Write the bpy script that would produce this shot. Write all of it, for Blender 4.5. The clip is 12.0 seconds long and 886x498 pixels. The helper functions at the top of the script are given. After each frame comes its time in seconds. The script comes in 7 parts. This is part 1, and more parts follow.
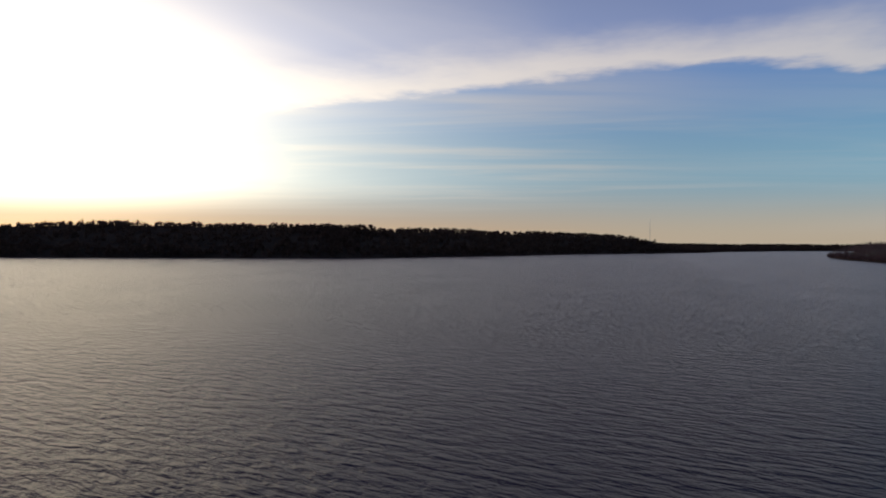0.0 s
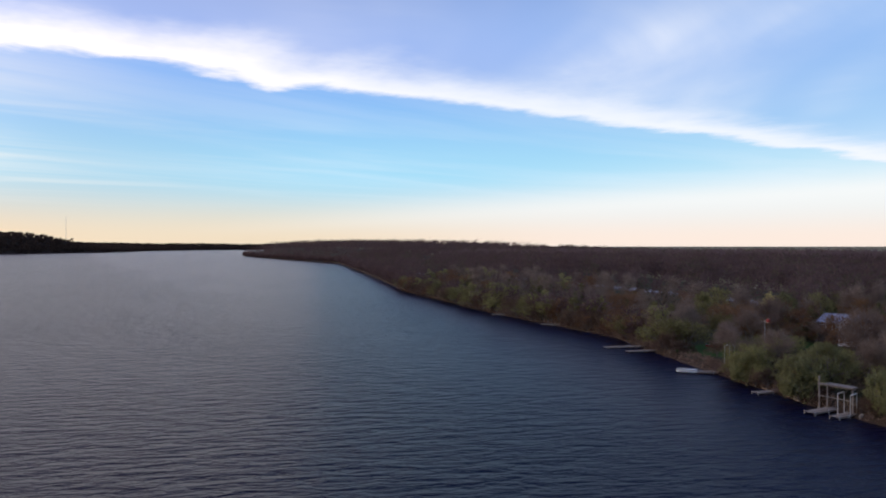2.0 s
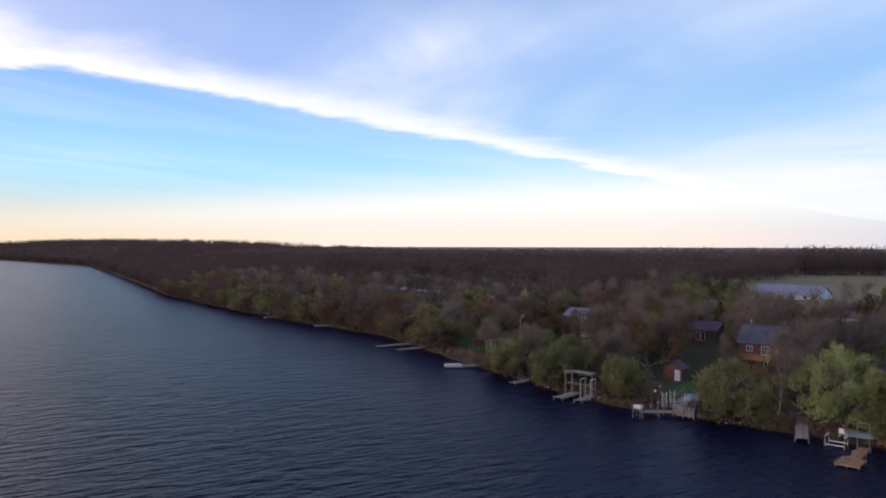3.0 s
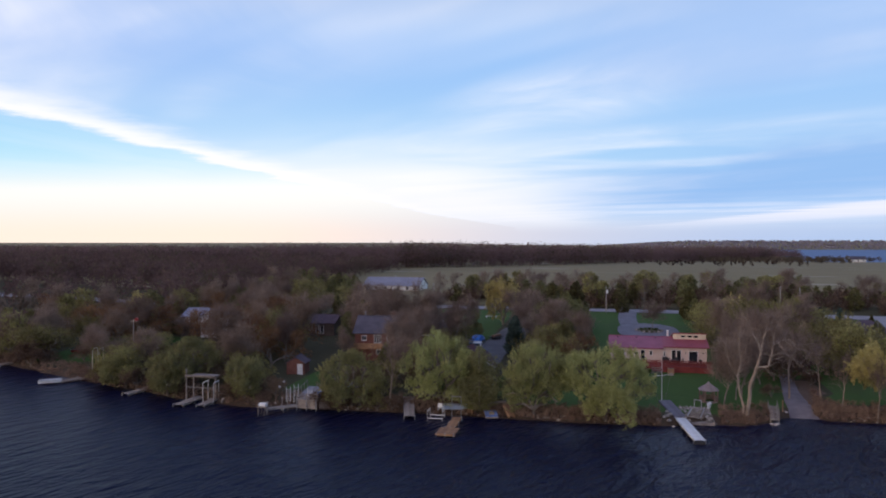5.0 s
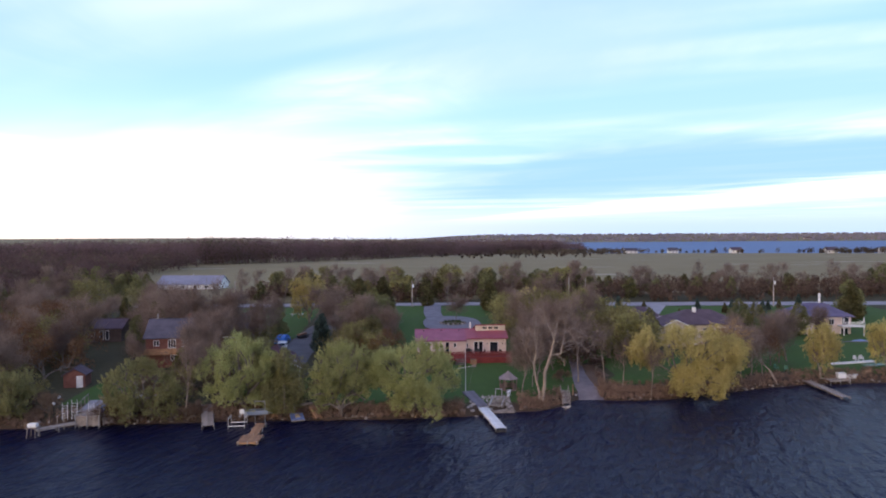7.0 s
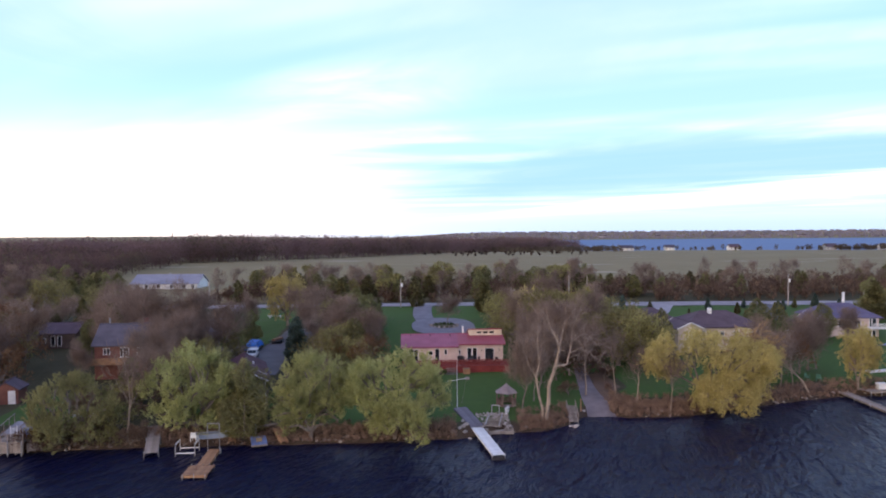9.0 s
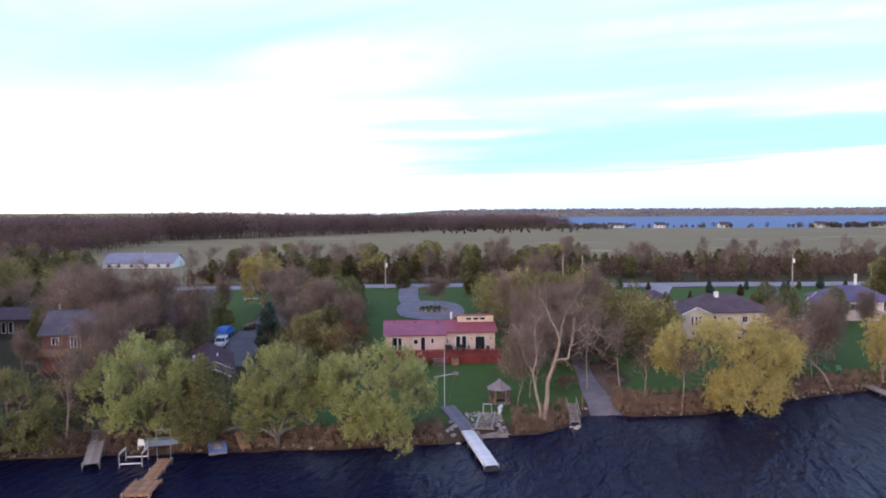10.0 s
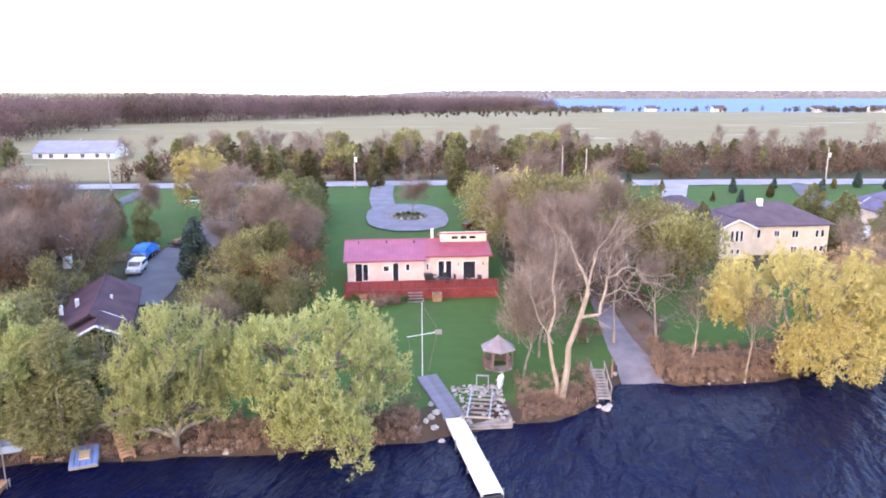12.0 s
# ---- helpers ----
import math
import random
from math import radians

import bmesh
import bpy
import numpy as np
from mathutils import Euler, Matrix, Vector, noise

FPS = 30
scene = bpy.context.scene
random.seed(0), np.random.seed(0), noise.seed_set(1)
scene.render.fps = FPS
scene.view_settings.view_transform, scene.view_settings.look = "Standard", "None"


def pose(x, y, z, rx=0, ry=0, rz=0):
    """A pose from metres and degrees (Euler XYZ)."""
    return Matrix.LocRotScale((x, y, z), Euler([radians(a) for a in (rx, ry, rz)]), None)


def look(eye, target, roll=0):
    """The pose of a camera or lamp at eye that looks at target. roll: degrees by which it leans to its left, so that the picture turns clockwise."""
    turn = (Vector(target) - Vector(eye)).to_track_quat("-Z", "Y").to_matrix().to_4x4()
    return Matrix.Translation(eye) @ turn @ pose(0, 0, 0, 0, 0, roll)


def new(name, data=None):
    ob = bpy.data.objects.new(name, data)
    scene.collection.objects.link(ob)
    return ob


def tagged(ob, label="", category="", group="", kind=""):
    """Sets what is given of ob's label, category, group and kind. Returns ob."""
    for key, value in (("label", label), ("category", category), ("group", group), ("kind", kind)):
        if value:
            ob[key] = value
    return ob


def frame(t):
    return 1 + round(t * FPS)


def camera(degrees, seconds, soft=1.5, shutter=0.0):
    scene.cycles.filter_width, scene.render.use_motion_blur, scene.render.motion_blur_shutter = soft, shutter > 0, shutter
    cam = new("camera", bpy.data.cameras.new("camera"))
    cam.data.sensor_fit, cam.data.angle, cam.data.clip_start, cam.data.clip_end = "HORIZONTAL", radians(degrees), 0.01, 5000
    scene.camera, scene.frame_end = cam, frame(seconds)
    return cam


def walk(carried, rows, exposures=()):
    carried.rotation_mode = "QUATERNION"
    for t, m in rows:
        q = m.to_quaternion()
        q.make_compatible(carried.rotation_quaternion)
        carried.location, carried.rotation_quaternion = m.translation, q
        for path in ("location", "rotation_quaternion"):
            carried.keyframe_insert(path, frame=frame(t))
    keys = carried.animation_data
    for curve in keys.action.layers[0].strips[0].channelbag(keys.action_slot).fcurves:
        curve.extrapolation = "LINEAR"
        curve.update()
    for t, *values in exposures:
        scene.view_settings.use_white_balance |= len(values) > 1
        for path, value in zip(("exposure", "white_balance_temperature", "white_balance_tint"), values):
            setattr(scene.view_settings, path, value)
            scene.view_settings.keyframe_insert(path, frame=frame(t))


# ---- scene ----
cam = camera(64.2, 12.0, soft=1.9)
PATH = [
    (0, (0.031, 0.221, 23.508), (-1.892, -0.332, 23.501), 0.0),
    (0.5, (0.055, -0.276, 23.459), (-1.933, -0.498, 23.452), 0.0),
    (1, (0.054, -0.833, 23.328), (-1.937, -0.64, 23.321), -0.0),
    (1.5, (0.087, -1.256, 23.227), (-1.822, -0.657, 23.218), -0.0),
    (2, (0.165, -1.408, 23.159), (-1.594, -0.456, 23.15), -0.0),
    (2.5, (0.139, -1.378, 23.211), (-1.418, -0.123, 23.205), 0.0),
    (4.3, (-1.032, -1.167, 23.871), (-1.92, 0.625, 23.85), 0.3),
    (4.5, (-1.107, -1.203, 23.915), (-1.881, 0.641, 23.893), 0.2),
    (5, (-0.951, -1.297, 23.756), (-1.403, 0.651, 23.736), -0.0),
    (5.5, (-1.097, -0.824, 23.68), (-1.204, 1.172, 23.658), -0.2),
    (6, (-1.292, -0.491, 23.915), (-1.23, 1.508, 23.889), -0.3),
    (6.5, (-1.247, -0.441, 24.047), (-1.172, 1.557, 24.017), -0.3),
    (7, (-0.989, 0.389, 24.026), (-0.902, 2.386, 23.989), -0.3),
    (9, (0.372, 14.015, 23.33), (0.476, 16.012, 23.287), -0.4),
    (9.5, (0.894, 19.02, 23.361), (1.012, 21.016, 23.315), -0.3),
    (10, (1.243, 24.083, 23.362), (1.378, 26.075, 23.254), -0.3),
    (10.5, (1.675, 29.863, 23.493), (1.826, 31.848, 23.299), -0.2),
    (11, (2.083, 35.535, 23.673), (2.25, 37.509, 23.4), -0.1),
    (11.5, (2.656, 41.865, 23.783), (2.831, 43.825, 23.426), -0.1),
    (12, (3.273, 48.641, 23.782), (3.455, 50.585, 23.347), -0.0),
]
# stops by which the clip's camera brightens and darkens
EXPOSURES = [(0.0, -1.0, 6500, 12), (0.5, -0.6, 6500, 12), (1.0, -0.3, 6500, 11), (1.5, -0.2, 6500, 11), (2.5, 0.12, 6650, 13), (4.5, 0.07, 6850, 14), (5.5, 0.23, 6900, 15),
             (6.5, 0.56, 6900, 15), (9.0, 0.78, 6950, 15), (10.0, 1.05, 6950, 14), (10.5, 1.62, 6900, 14), (11.0, 2.2, 6900, 14), (12.0, 2.58, 6950, 14)]
walk(cam, [(t, look(eye, target, roll)) for t, eye, target, roll in PATH], EXPOSURES)

# ---- light ----
SUN_AZ, SUN_EL = 137.0, 5.0        # degrees to the left of +Y, degrees up
sun_dir = Vector((-math.sin(radians(SUN_AZ)) * math.cos(radians(SUN_EL)),
                  math.cos(radians(SUN_AZ)) * math.cos(radians(SUN_EL)), math.sin(radians(SUN_EL))))
sun = new("sun", bpy.data.lights.new("sun", "SUN"))
sun.data.energy, sun.data.angle, sun.data.color = 0.92, radians(130), (1.0, 0.64, 0.45)
sun.matrix_world = look((0, 0, 300), Vector((0, 0, 300)) - sun_dir)


class Net:
    """Short way to write node trees."""

    def __init__(self, tree):
        self.t = tree
        tree.nodes.clear()

    def node(self, kind, **inputs):
        n = self.t.nodes.new(kind)
        for key, value in inputs.items():
            name = key.replace("_", " ")
            self.put(n, name, value)
        return n

    def put(self, n, name, value):
        sock = n.inputs[int(name[1:])] if name[0] == "i" and name[1:].isdigit() else n.inputs[name]
        if isinstance(value, bpy.types.NodeSocket):
            self.t.links.new(value, sock)
        else:
            sock.default_value = value

    def math(self, op, a, b=0.0, c=0.0, clamp=False):
        n = self.node("ShaderNodeMath", i0=a, i1=b, i2=c)
        n.operation, n.use_clamp = op, clamp
        return n.outputs[0]

    def ramp(self, v, lo, hi):
        n = self.node("ShaderNodeMapRange", Value=v)
        n.interpolation_type = "SMOOTHSTEP"
        n.inputs[1].default_value, n.inputs[2].default_value = lo, hi
        return n.outputs[0]

    def mix(self, f, a, b, op="MIX"):
        n = self.t.nodes.new("ShaderNodeMix")
        n.data_type, n.blend_type = "RGBA", op
        for i, v in ((0, f), (6, a), (7, b)):
            if isinstance(v, bpy.types.NodeSocket):
                self.t.links.new(v, n.inputs[i])
            else:
                n.inputs[i].default_value = v if i == 0 or len(v) == 4 else (*v, 1)
        return n.outputs[2]

    def noise(self, vec, scale, detail=4.0, rough=0.55, distortion=0.0):
        n = self.node("ShaderNodeTexNoise", Vector=vec, Scale=scale, Detail=detail, Roughness=rough, Distortion=distortion)
        return n.outputs["Fac"]

    def stretch(self, vec, scale, rot=(0, 0, 0), loc=(0, 0, 0)):
        turned = self.node("ShaderNodeMapping", Vector=vec, Rotation=rot).outputs[0]
        return self.node("ShaderNodeMapping", Vector=turned, Scale=scale, Location=loc).outputs[0]


def make_world():
    w = bpy.data.worlds.new("sky")
    scene.world = w
    w.use_nodes = True
    n = Net(w.node_tree)
    d = n.node("ShaderNodeTexCoord").outputs["Generated"]
    sep = n.node("ShaderNodeSeparateXYZ", Vector=d)
    dx, dy, dz = sep.outputs
    sky = n.t.nodes.new("ShaderNodeTexSky")
    sky.sky_type, sky.sun_disc = "NISHITA", False
    sky.sun_elevation, sky.sun_rotation = radians(SUN_EL), radians(-SUN_AZ)
    sky.altitude, sky.air_density, sky.dust_density, sky.ozone_density = 100, 1.0, 1.0, 1.0
    toward = n.node("ShaderNodeVectorMath", i0=d, i1=tuple(sun_dir))
    toward.operation = "DOT_PRODUCT"
    cosine = toward.outputs["Value"]
    warm = n.ramp(cosine, -0.75, 0.75)
    # evening air: blue above, cream towards the sunset, lavender opposite
    low = n.mix(n.ramp(cosine, -0.95, -0.25), (4.1, 5.9, 9.0), (10.4, 9.0, 8.0))
    low = n.mix(n.ramp(cosine, 0.0, 0.5), low, (9.2, 7.9, 6.0))
    low = n.mix(n.ramp(cosine, 0.6, 0.95), low, (9.6, 6.8, 4.4))
    mid = n.mix(n.ramp(cosine, -0.95, -0.3), (3.1, 5.3, 8.8), (4.1, 7.9, 10.2))
    mid = n.mix(n.ramp(cosine, 0.35, 0.75), mid, (4.0, 6.9, 8.9))
    high = n.mix(warm, (1.8, 3.9, 8.8), (1.25, 3.9, 9.8))
    air = n.mix(n.ramp(dz, 0.005, 0.10), low, mid)
    air = n.mix(n.ramp(dz, 0.08, 0.27), air, high)
    air = n.mix(0.12, air, sky.outputs[0])
    # a sheet of thin cloud, laid out as a flat layer overhead with a long, slightly bent far edge
    up = n.math("MAXIMUM", dz, 0.02)
    px, py = n.math("DIVIDE", dx, up), n.math("DIVIDE", dy, up)
    flat = n.node("ShaderNodeCombineXYZ", X=px, Y=py).outputs[0]
    wob = n.noise(flat, 0.8, 5, 0.64)
    edge = n.math("ADD", px, n.math("MULTIPLY", n.math("MINIMUM", n.math("MAXIMUM", py, 0.0), 25.0), 0.085))
    edge = n.math("ADD", edge, n.math("MULTIPLY", n.math("MINIMUM", py, 0.0), -0.18))
    edge = n.math("ADD", edge, n.math("MULTIPLY", n.math("SUBTRACT", wob, 0.5), 1.2))
    knot = n.math("SUBTRACT", 1.0, n.ramp(n.math("ABSOLUTE", n.math("SUBTRACT", py, 1.18)), 0.0, 0.28))
    edge = n.math("ADD", edge, n.math("MULTIPLY", knot, 0.2))
    sheet = n.math("MULTIPLY", n.ramp(edge, -4.25, -3.95), n.ramp(dz, 0.012, 0.05))
    rim = n.math("MULTIPLY", sheet, n.math("SUBTRACT", 1.0, n.ramp(edge, -4.0, -3.1)))
    # streaks lie across the line of sight towards the fields
    across = n.stretch(flat, (0.11, 0.27, 1), (0, 0, radians(31)))
    streak = n.noise(across, 1.0, 3, 0.48, 1.6)
    soft = n.noise(n.stretch(flat, (0.5, 0.3, 1), (0, 0, -0.3), (3, 7, 0)), 1.0, 6, 0.6, 0.6)
    veil = n.math("MULTIPLY", n.ramp(streak, 0.38, 0.66), n.math("ADD", 0.25, n.math("MULTIPLY", n.ramp(soft, 0.3, 0.7), 0.9)), clamp=True)
    gauze = n.mix(warm, (3.5, 6.2, 9.3), (5.1, 5.5, 8.3))
    white = n.mix(n.ramp(cosine, 0.1, 0.9), (9.0, 9.4, 10.0), (13.0, 12.0, 11.2))
    col = n.mix(n.math("MULTIPLY", sheet, 0.55), air, gauze)
    col = n.mix(n.math("MULTIPLY", n.math("MULTIPLY", sheet, veil), 0.6), col, white)
    col = n.mix(n.math("MULTIPLY", n.math("MULTIPLY", rim, n.math("SUBTRACT", 1.0, n.ramp(py, 14.0, 30.0))), 0.85), col, white)
    bright = n.math("MULTIPLY", n.math("MULTIPLY", n.math("SUBTRACT", 1.0, sheet), n.ramp(py, 4.5, 13.0)), n.ramp(dz, 0.008, 0.075))
    col = n.mix(n.math("MULTIPLY", bright, 0.68), col, (10.4, 10.0, 9.4))
    hazy = n.math("MULTIPLY", n.math("MULTIPLY", n.ramp(py, 4.5, 11.0), n.math("SUBTRACT", 1.0, n.ramp(n.math("ADD", px, n.math("MULTIPLY", soft, 3.0)), -1.6, 2.2))), sheet)
    col = n.mix(n.math("MULTIPLY", hazy, 0.8), col, (9.2, 9.5, 10.0))
    pale = n.math("MULTIPLY", sheet, n.math("SUBTRACT", 1.0, n.ramp(dz, 0.03, 0.13)))
    col = n.mix(n.math("MULTIPLY", pale, 0.5), col, n.mix(n.ramp(px, -4.0, 1.5), (7.8, 8.3, 9.2), (4.1, 5.9, 9.0)))
    # a deeper blue lane through the veil, and the bright band below it
    ragged = n.math("MULTIPLY", n.math("SUBTRACT", n.noise(n.stretch(flat, (0.3, 0.09, 1), (0, 0, 0.2), (2, 5, 0)), 1.0, 4, 0.5, 0.4), 0.5), 9.0)
    lane_v = n.math("ADD", n.math("ADD", py, n.math("MULTIPLY", px, 0.6)), ragged)
    under = n.math("ADD", n.math("ADD", px, n.math("MULTIPLY", py, 0.17)), n.math("MULTIPLY", n.math("SUBTRACT", streak, 0.5), 4.0))
    lane = n.math("MULTIPLY", n.ramp(lane_v, 8.0, 10.4), n.math("SUBTRACT", 1.0, n.ramp(lane_v, 15.0, 26.0)))
    lane = n.math("MULTIPLY", n.math("MULTIPLY", lane, n.ramp(px, -1.6, 2.4)), n.math("SUBTRACT", 1.0, n.ramp(under, 8.4, 10.2)))
    col = n.mix(n.math("MULTIPLY", lane, 0.84), col, (2.4, 4.6, 8.2))
    patch_v = n.math("ADD", n.math("POWER", n.math("MULTIPLY", n.math("SUBTRACT", px, 0.7), 0.9), 2.0), n.math("POWER", n.math("MULTIPLY", n.math("SUBTRACT", py, 3.9), 0.7), 2.0))
    patch = n.math("MULTIPLY", n.math("SUBTRACT", 1.0, n.ramp(n.math("ADD", patch_v, n.math("MULTIPLY", ragged, 0.35)), 0.0, 1.3)), sheet)
    col = n.mix(n.math("MULTIPLY", patch, 0.42), col, (3.6, 5.2, 8.4))
    band = n.math("MULTIPLY", n.ramp(under, 9.0, 10.6), n.math("SUBTRACT", 1.0, n.ramp(under, 13.0, 17.5)))
    band = n.math("MULTIPLY", band, n.ramp(dz, 0.014, 0.04))
    col = n.mix(n.math("MULTIPLY", band, 0.62), col, (8.8, 8.9, 9.8))
    # faint wisps in the clear part
    wisps = n.noise(n.stretch(flat, (0.5, 0.16, 1), (0, 0, -0.2)), 1.0, 5, 0.55, 0.5)
    clear = n.math("MULTIPLY", n.math("SUBTRACT", 1.0, sheet), n.ramp(dz, 0.04, 0.10))
    thin_up = n.math("ADD", 0.16, n.math("MULTIPLY", n.ramp(cosine, 0.55, 0.95), 0.5))
    col = n.mix(n.math("MULTIPLY", n.math("MULTIPLY", n.ramp(wisps, 0.42, 0.7), clear), thin_up), col, n.mix(n.ramp(cosine, 0.3, 0.9), white, (9.5, 8.6, 7.6)))
    # glow round the veiled sun, broken by the cloud
    above = n.math("MAXIMUM", cosine, 0.0)
    low_cut = n.ramp(dz, 0.035, 0.095)
    uneven = n.math("ADD", 0.7, n.math("MULTIPLY", wisps, 0.6))
    wide = n.math("MULTIPLY", n.math("POWER", above, 10.0), n.math("ADD", 0.15, n.math("MULTIPLY", low_cut, 0.85)))
    col = n.mix(1.0, col, n.mix(n.math("MULTIPLY", wide, uneven), (0, 0, 0), (19.0, 17.2, 13.0)), "ADD")
    core = n.math("MULTIPLY", n.math("POWER", above, 45.0), n.math("ADD", 0.10, n.math("MULTIPLY", low_cut, 0.90)))
    col = n.mix(1.0, col, n.mix(core, (0, 0, 0), (28.0, 22.0, 12.0)), "ADD")
    # unseen sky towards the zenith is darkened to dim the water's reflections
    col = n.mix(n.math("MULTIPLY", n.ramp(dz, 0.26, 0.48), n.math("ADD", 0.66, n.math("MULTIPLY", warm, 0.26))), col, (1.15, 1.8, 3.9))
    bg = n.node("ShaderNodeBackground", Color=col, Strength=0.105)
    n.node("ShaderNodeOutputWorld", Surface=bg.outputs[0])


make_world()

# ---- materials ----
MATS = {}


def mat(name, dark, light, rough=0.8, scale=2.0, fine=30.0, bump=0.2, metal=0.0, island=0.0, rand=0.0, spec=0.5, depth=0.02, thin=0.0):
    """A two-scale mottled surface. island: how far each loose piece differs; rand: how far each object differs."""
    if name in MATS:
        return MATS[name]
    m = bpy.data.materials.new(name)
    m.use_nodes = True
    n = Net(m.node_tree)
    pos = n.node("ShaderNodeTexCoord").outputs["Object"]
    a, b = n.noise(pos, scale, 4), n.noise(pos, fine, 3)
    f = n.math("ADD", n.math("MULTIPLY", n.ramp(a, 0.3, 0.7), 0.65), n.math("MULTIPLY", b, 0.35))
    col = n.mix(f, dark, light)
    if island or rand:
        src = n.t.nodes.new("ShaderNodeNewGeometry").outputs["Random Per Island"] if island else n.t.nodes.new("ShaderNodeObjectInfo").outputs["Random"]
        k = island or rand
        hsv = n.node("ShaderNodeHueSaturation", Color=col, Value=n.math("ADD", n.math("MULTIPLY", src, 2 * k), 1 - k),
                     Hue=n.math("ADD", n.math("MULTIPLY", src, 0.05 * k), 0.5 - 0.025 * k))
        col = hsv.outputs[0]
    if island and rand:
        o = n.t.nodes.new("ShaderNodeObjectInfo").outputs["Random"]
        hsv = n.node("ShaderNodeHueSaturation", Color=col, Value=n.math("ADD", n.math("MULTIPLY", o, 2 * rand), 1 - rand),
                     Hue=n.math("ADD", n.math("MULTIPLY", o, 0.06 * rand), 0.5 - 0.03 * rand))
        col = hsv.outputs[0]
    bs = n.node("ShaderNodeBsdfPrincipled", Roughness=rough, Metallic=metal)
    n.put(bs, "Base Color", col)
    n.put(bs, "Specular IOR Level", spec)
    if bump:
        bp = n.node("ShaderNodeBump", Strength=bump, Distance=depth, Height=n.math("ADD", a, b))
        n.put(bs, "Normal", bp.outputs[0])
    top = bs.outputs[0]
    if thin:
        tr = n.node("ShaderNodeBsdfTranslucent", Color=col)
        top = n.node("ShaderNodeMixShader", i0=thin, i1=top, i2=tr.outputs[0]).outputs[0]
    n.node("ShaderNodeOutputMaterial", Surface=top)
    MATS[name] = m
    return m


def glass(name="window_glass"):
    return mat(name, (0.01, 0.012, 0.016), (0.03, 0.035, 0.045), 0.06, 0.7, 5, 0.0, spec=0.8)


def water_mat():
    m = bpy.data.materials.new("lake_water")
    m.use_nodes = True
    n = Net(m.node_tree)
    pos = n.node("ShaderNodeTexCoord").outputs["Object"]
    lean = (0, 0, radians(18))
    big = n.noise(n.stretch(pos, (0.60, 0.19, 1), lean), 1.0, 3, 0.5, 0.4)
    mid = n.noise(n.stretch(pos, (1.3, 0.55, 1), (0, 0, radians(30))), 1.0, 4, 0.6, 0.3)
    swell = n.noise(n.stretch(pos, (0.085, 0.032, 1), (0, 0, radians(14))), 1.0, 3, 0.6, 0.3)
    gust = n.noise(n.stretch(pos, (0.01, 0.02, 1)), 1.0, 3, 0.5)
    amp = n.math("ADD", n.math("MULTIPLY", n.ramp(gust, 0.3, 0.7), 0.35), 0.8)
    h = n.math("MULTIPLY", n.math("ADD", n.math("MULTIPLY", big, 1.5), n.math("MULTIPLY", mid, 0.62)), amp)
    # the lee of the bank is calmer than the open lake
    lee = n.node("ShaderNodeSeparateXYZ", Vector=pos).outputs[1]
    h = n.math("MULTIPLY", h, n.math("SUBTRACT", 1.0, n.math("MULTIPLY", n.ramp(lee, 25.0, 80.0), 0.42)))
    h = n.math("ADD", h, n.math("MULTIPLY", swell, 0.3))
    bp = n.node("ShaderNodeBump", Strength=1.0, Distance=0.9, Height=h)
    col = n.mix(gust, (0.0020, 0.0034, 0.021), (0.0030, 0.0050, 0.031))
    bs = n.node("ShaderNodeBsdfPrincipled", Roughness=0.28, IOR=1.33, Normal=bp.outputs[0])
    n.put(bs, "Base Color", col)
    n.put(bs, "Specular IOR Level", 0.18)
    n.node("ShaderNodeOutputMaterial", Surface=bs.outputs[0])
    return m


def far_water_mat():
    m = bpy.data.materials.new("sky_tinted_ruffled_water")
    m.use_nodes = True
    n = Net(m.node_tree)
    pos = n.node("ShaderNodeTexCoord").outputs["Object"]
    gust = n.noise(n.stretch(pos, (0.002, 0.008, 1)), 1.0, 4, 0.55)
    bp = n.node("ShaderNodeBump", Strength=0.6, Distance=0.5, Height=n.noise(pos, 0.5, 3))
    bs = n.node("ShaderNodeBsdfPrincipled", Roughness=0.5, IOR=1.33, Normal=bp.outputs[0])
    # reflected sky blue is put into the base colour, with gloss kept low
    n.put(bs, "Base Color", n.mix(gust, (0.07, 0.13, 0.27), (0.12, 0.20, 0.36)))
    n.put(bs, "Specular IOR Level", 0.12)
    n.node("ShaderNodeOutputMaterial", Surface=bs.outputs[0])
    return m


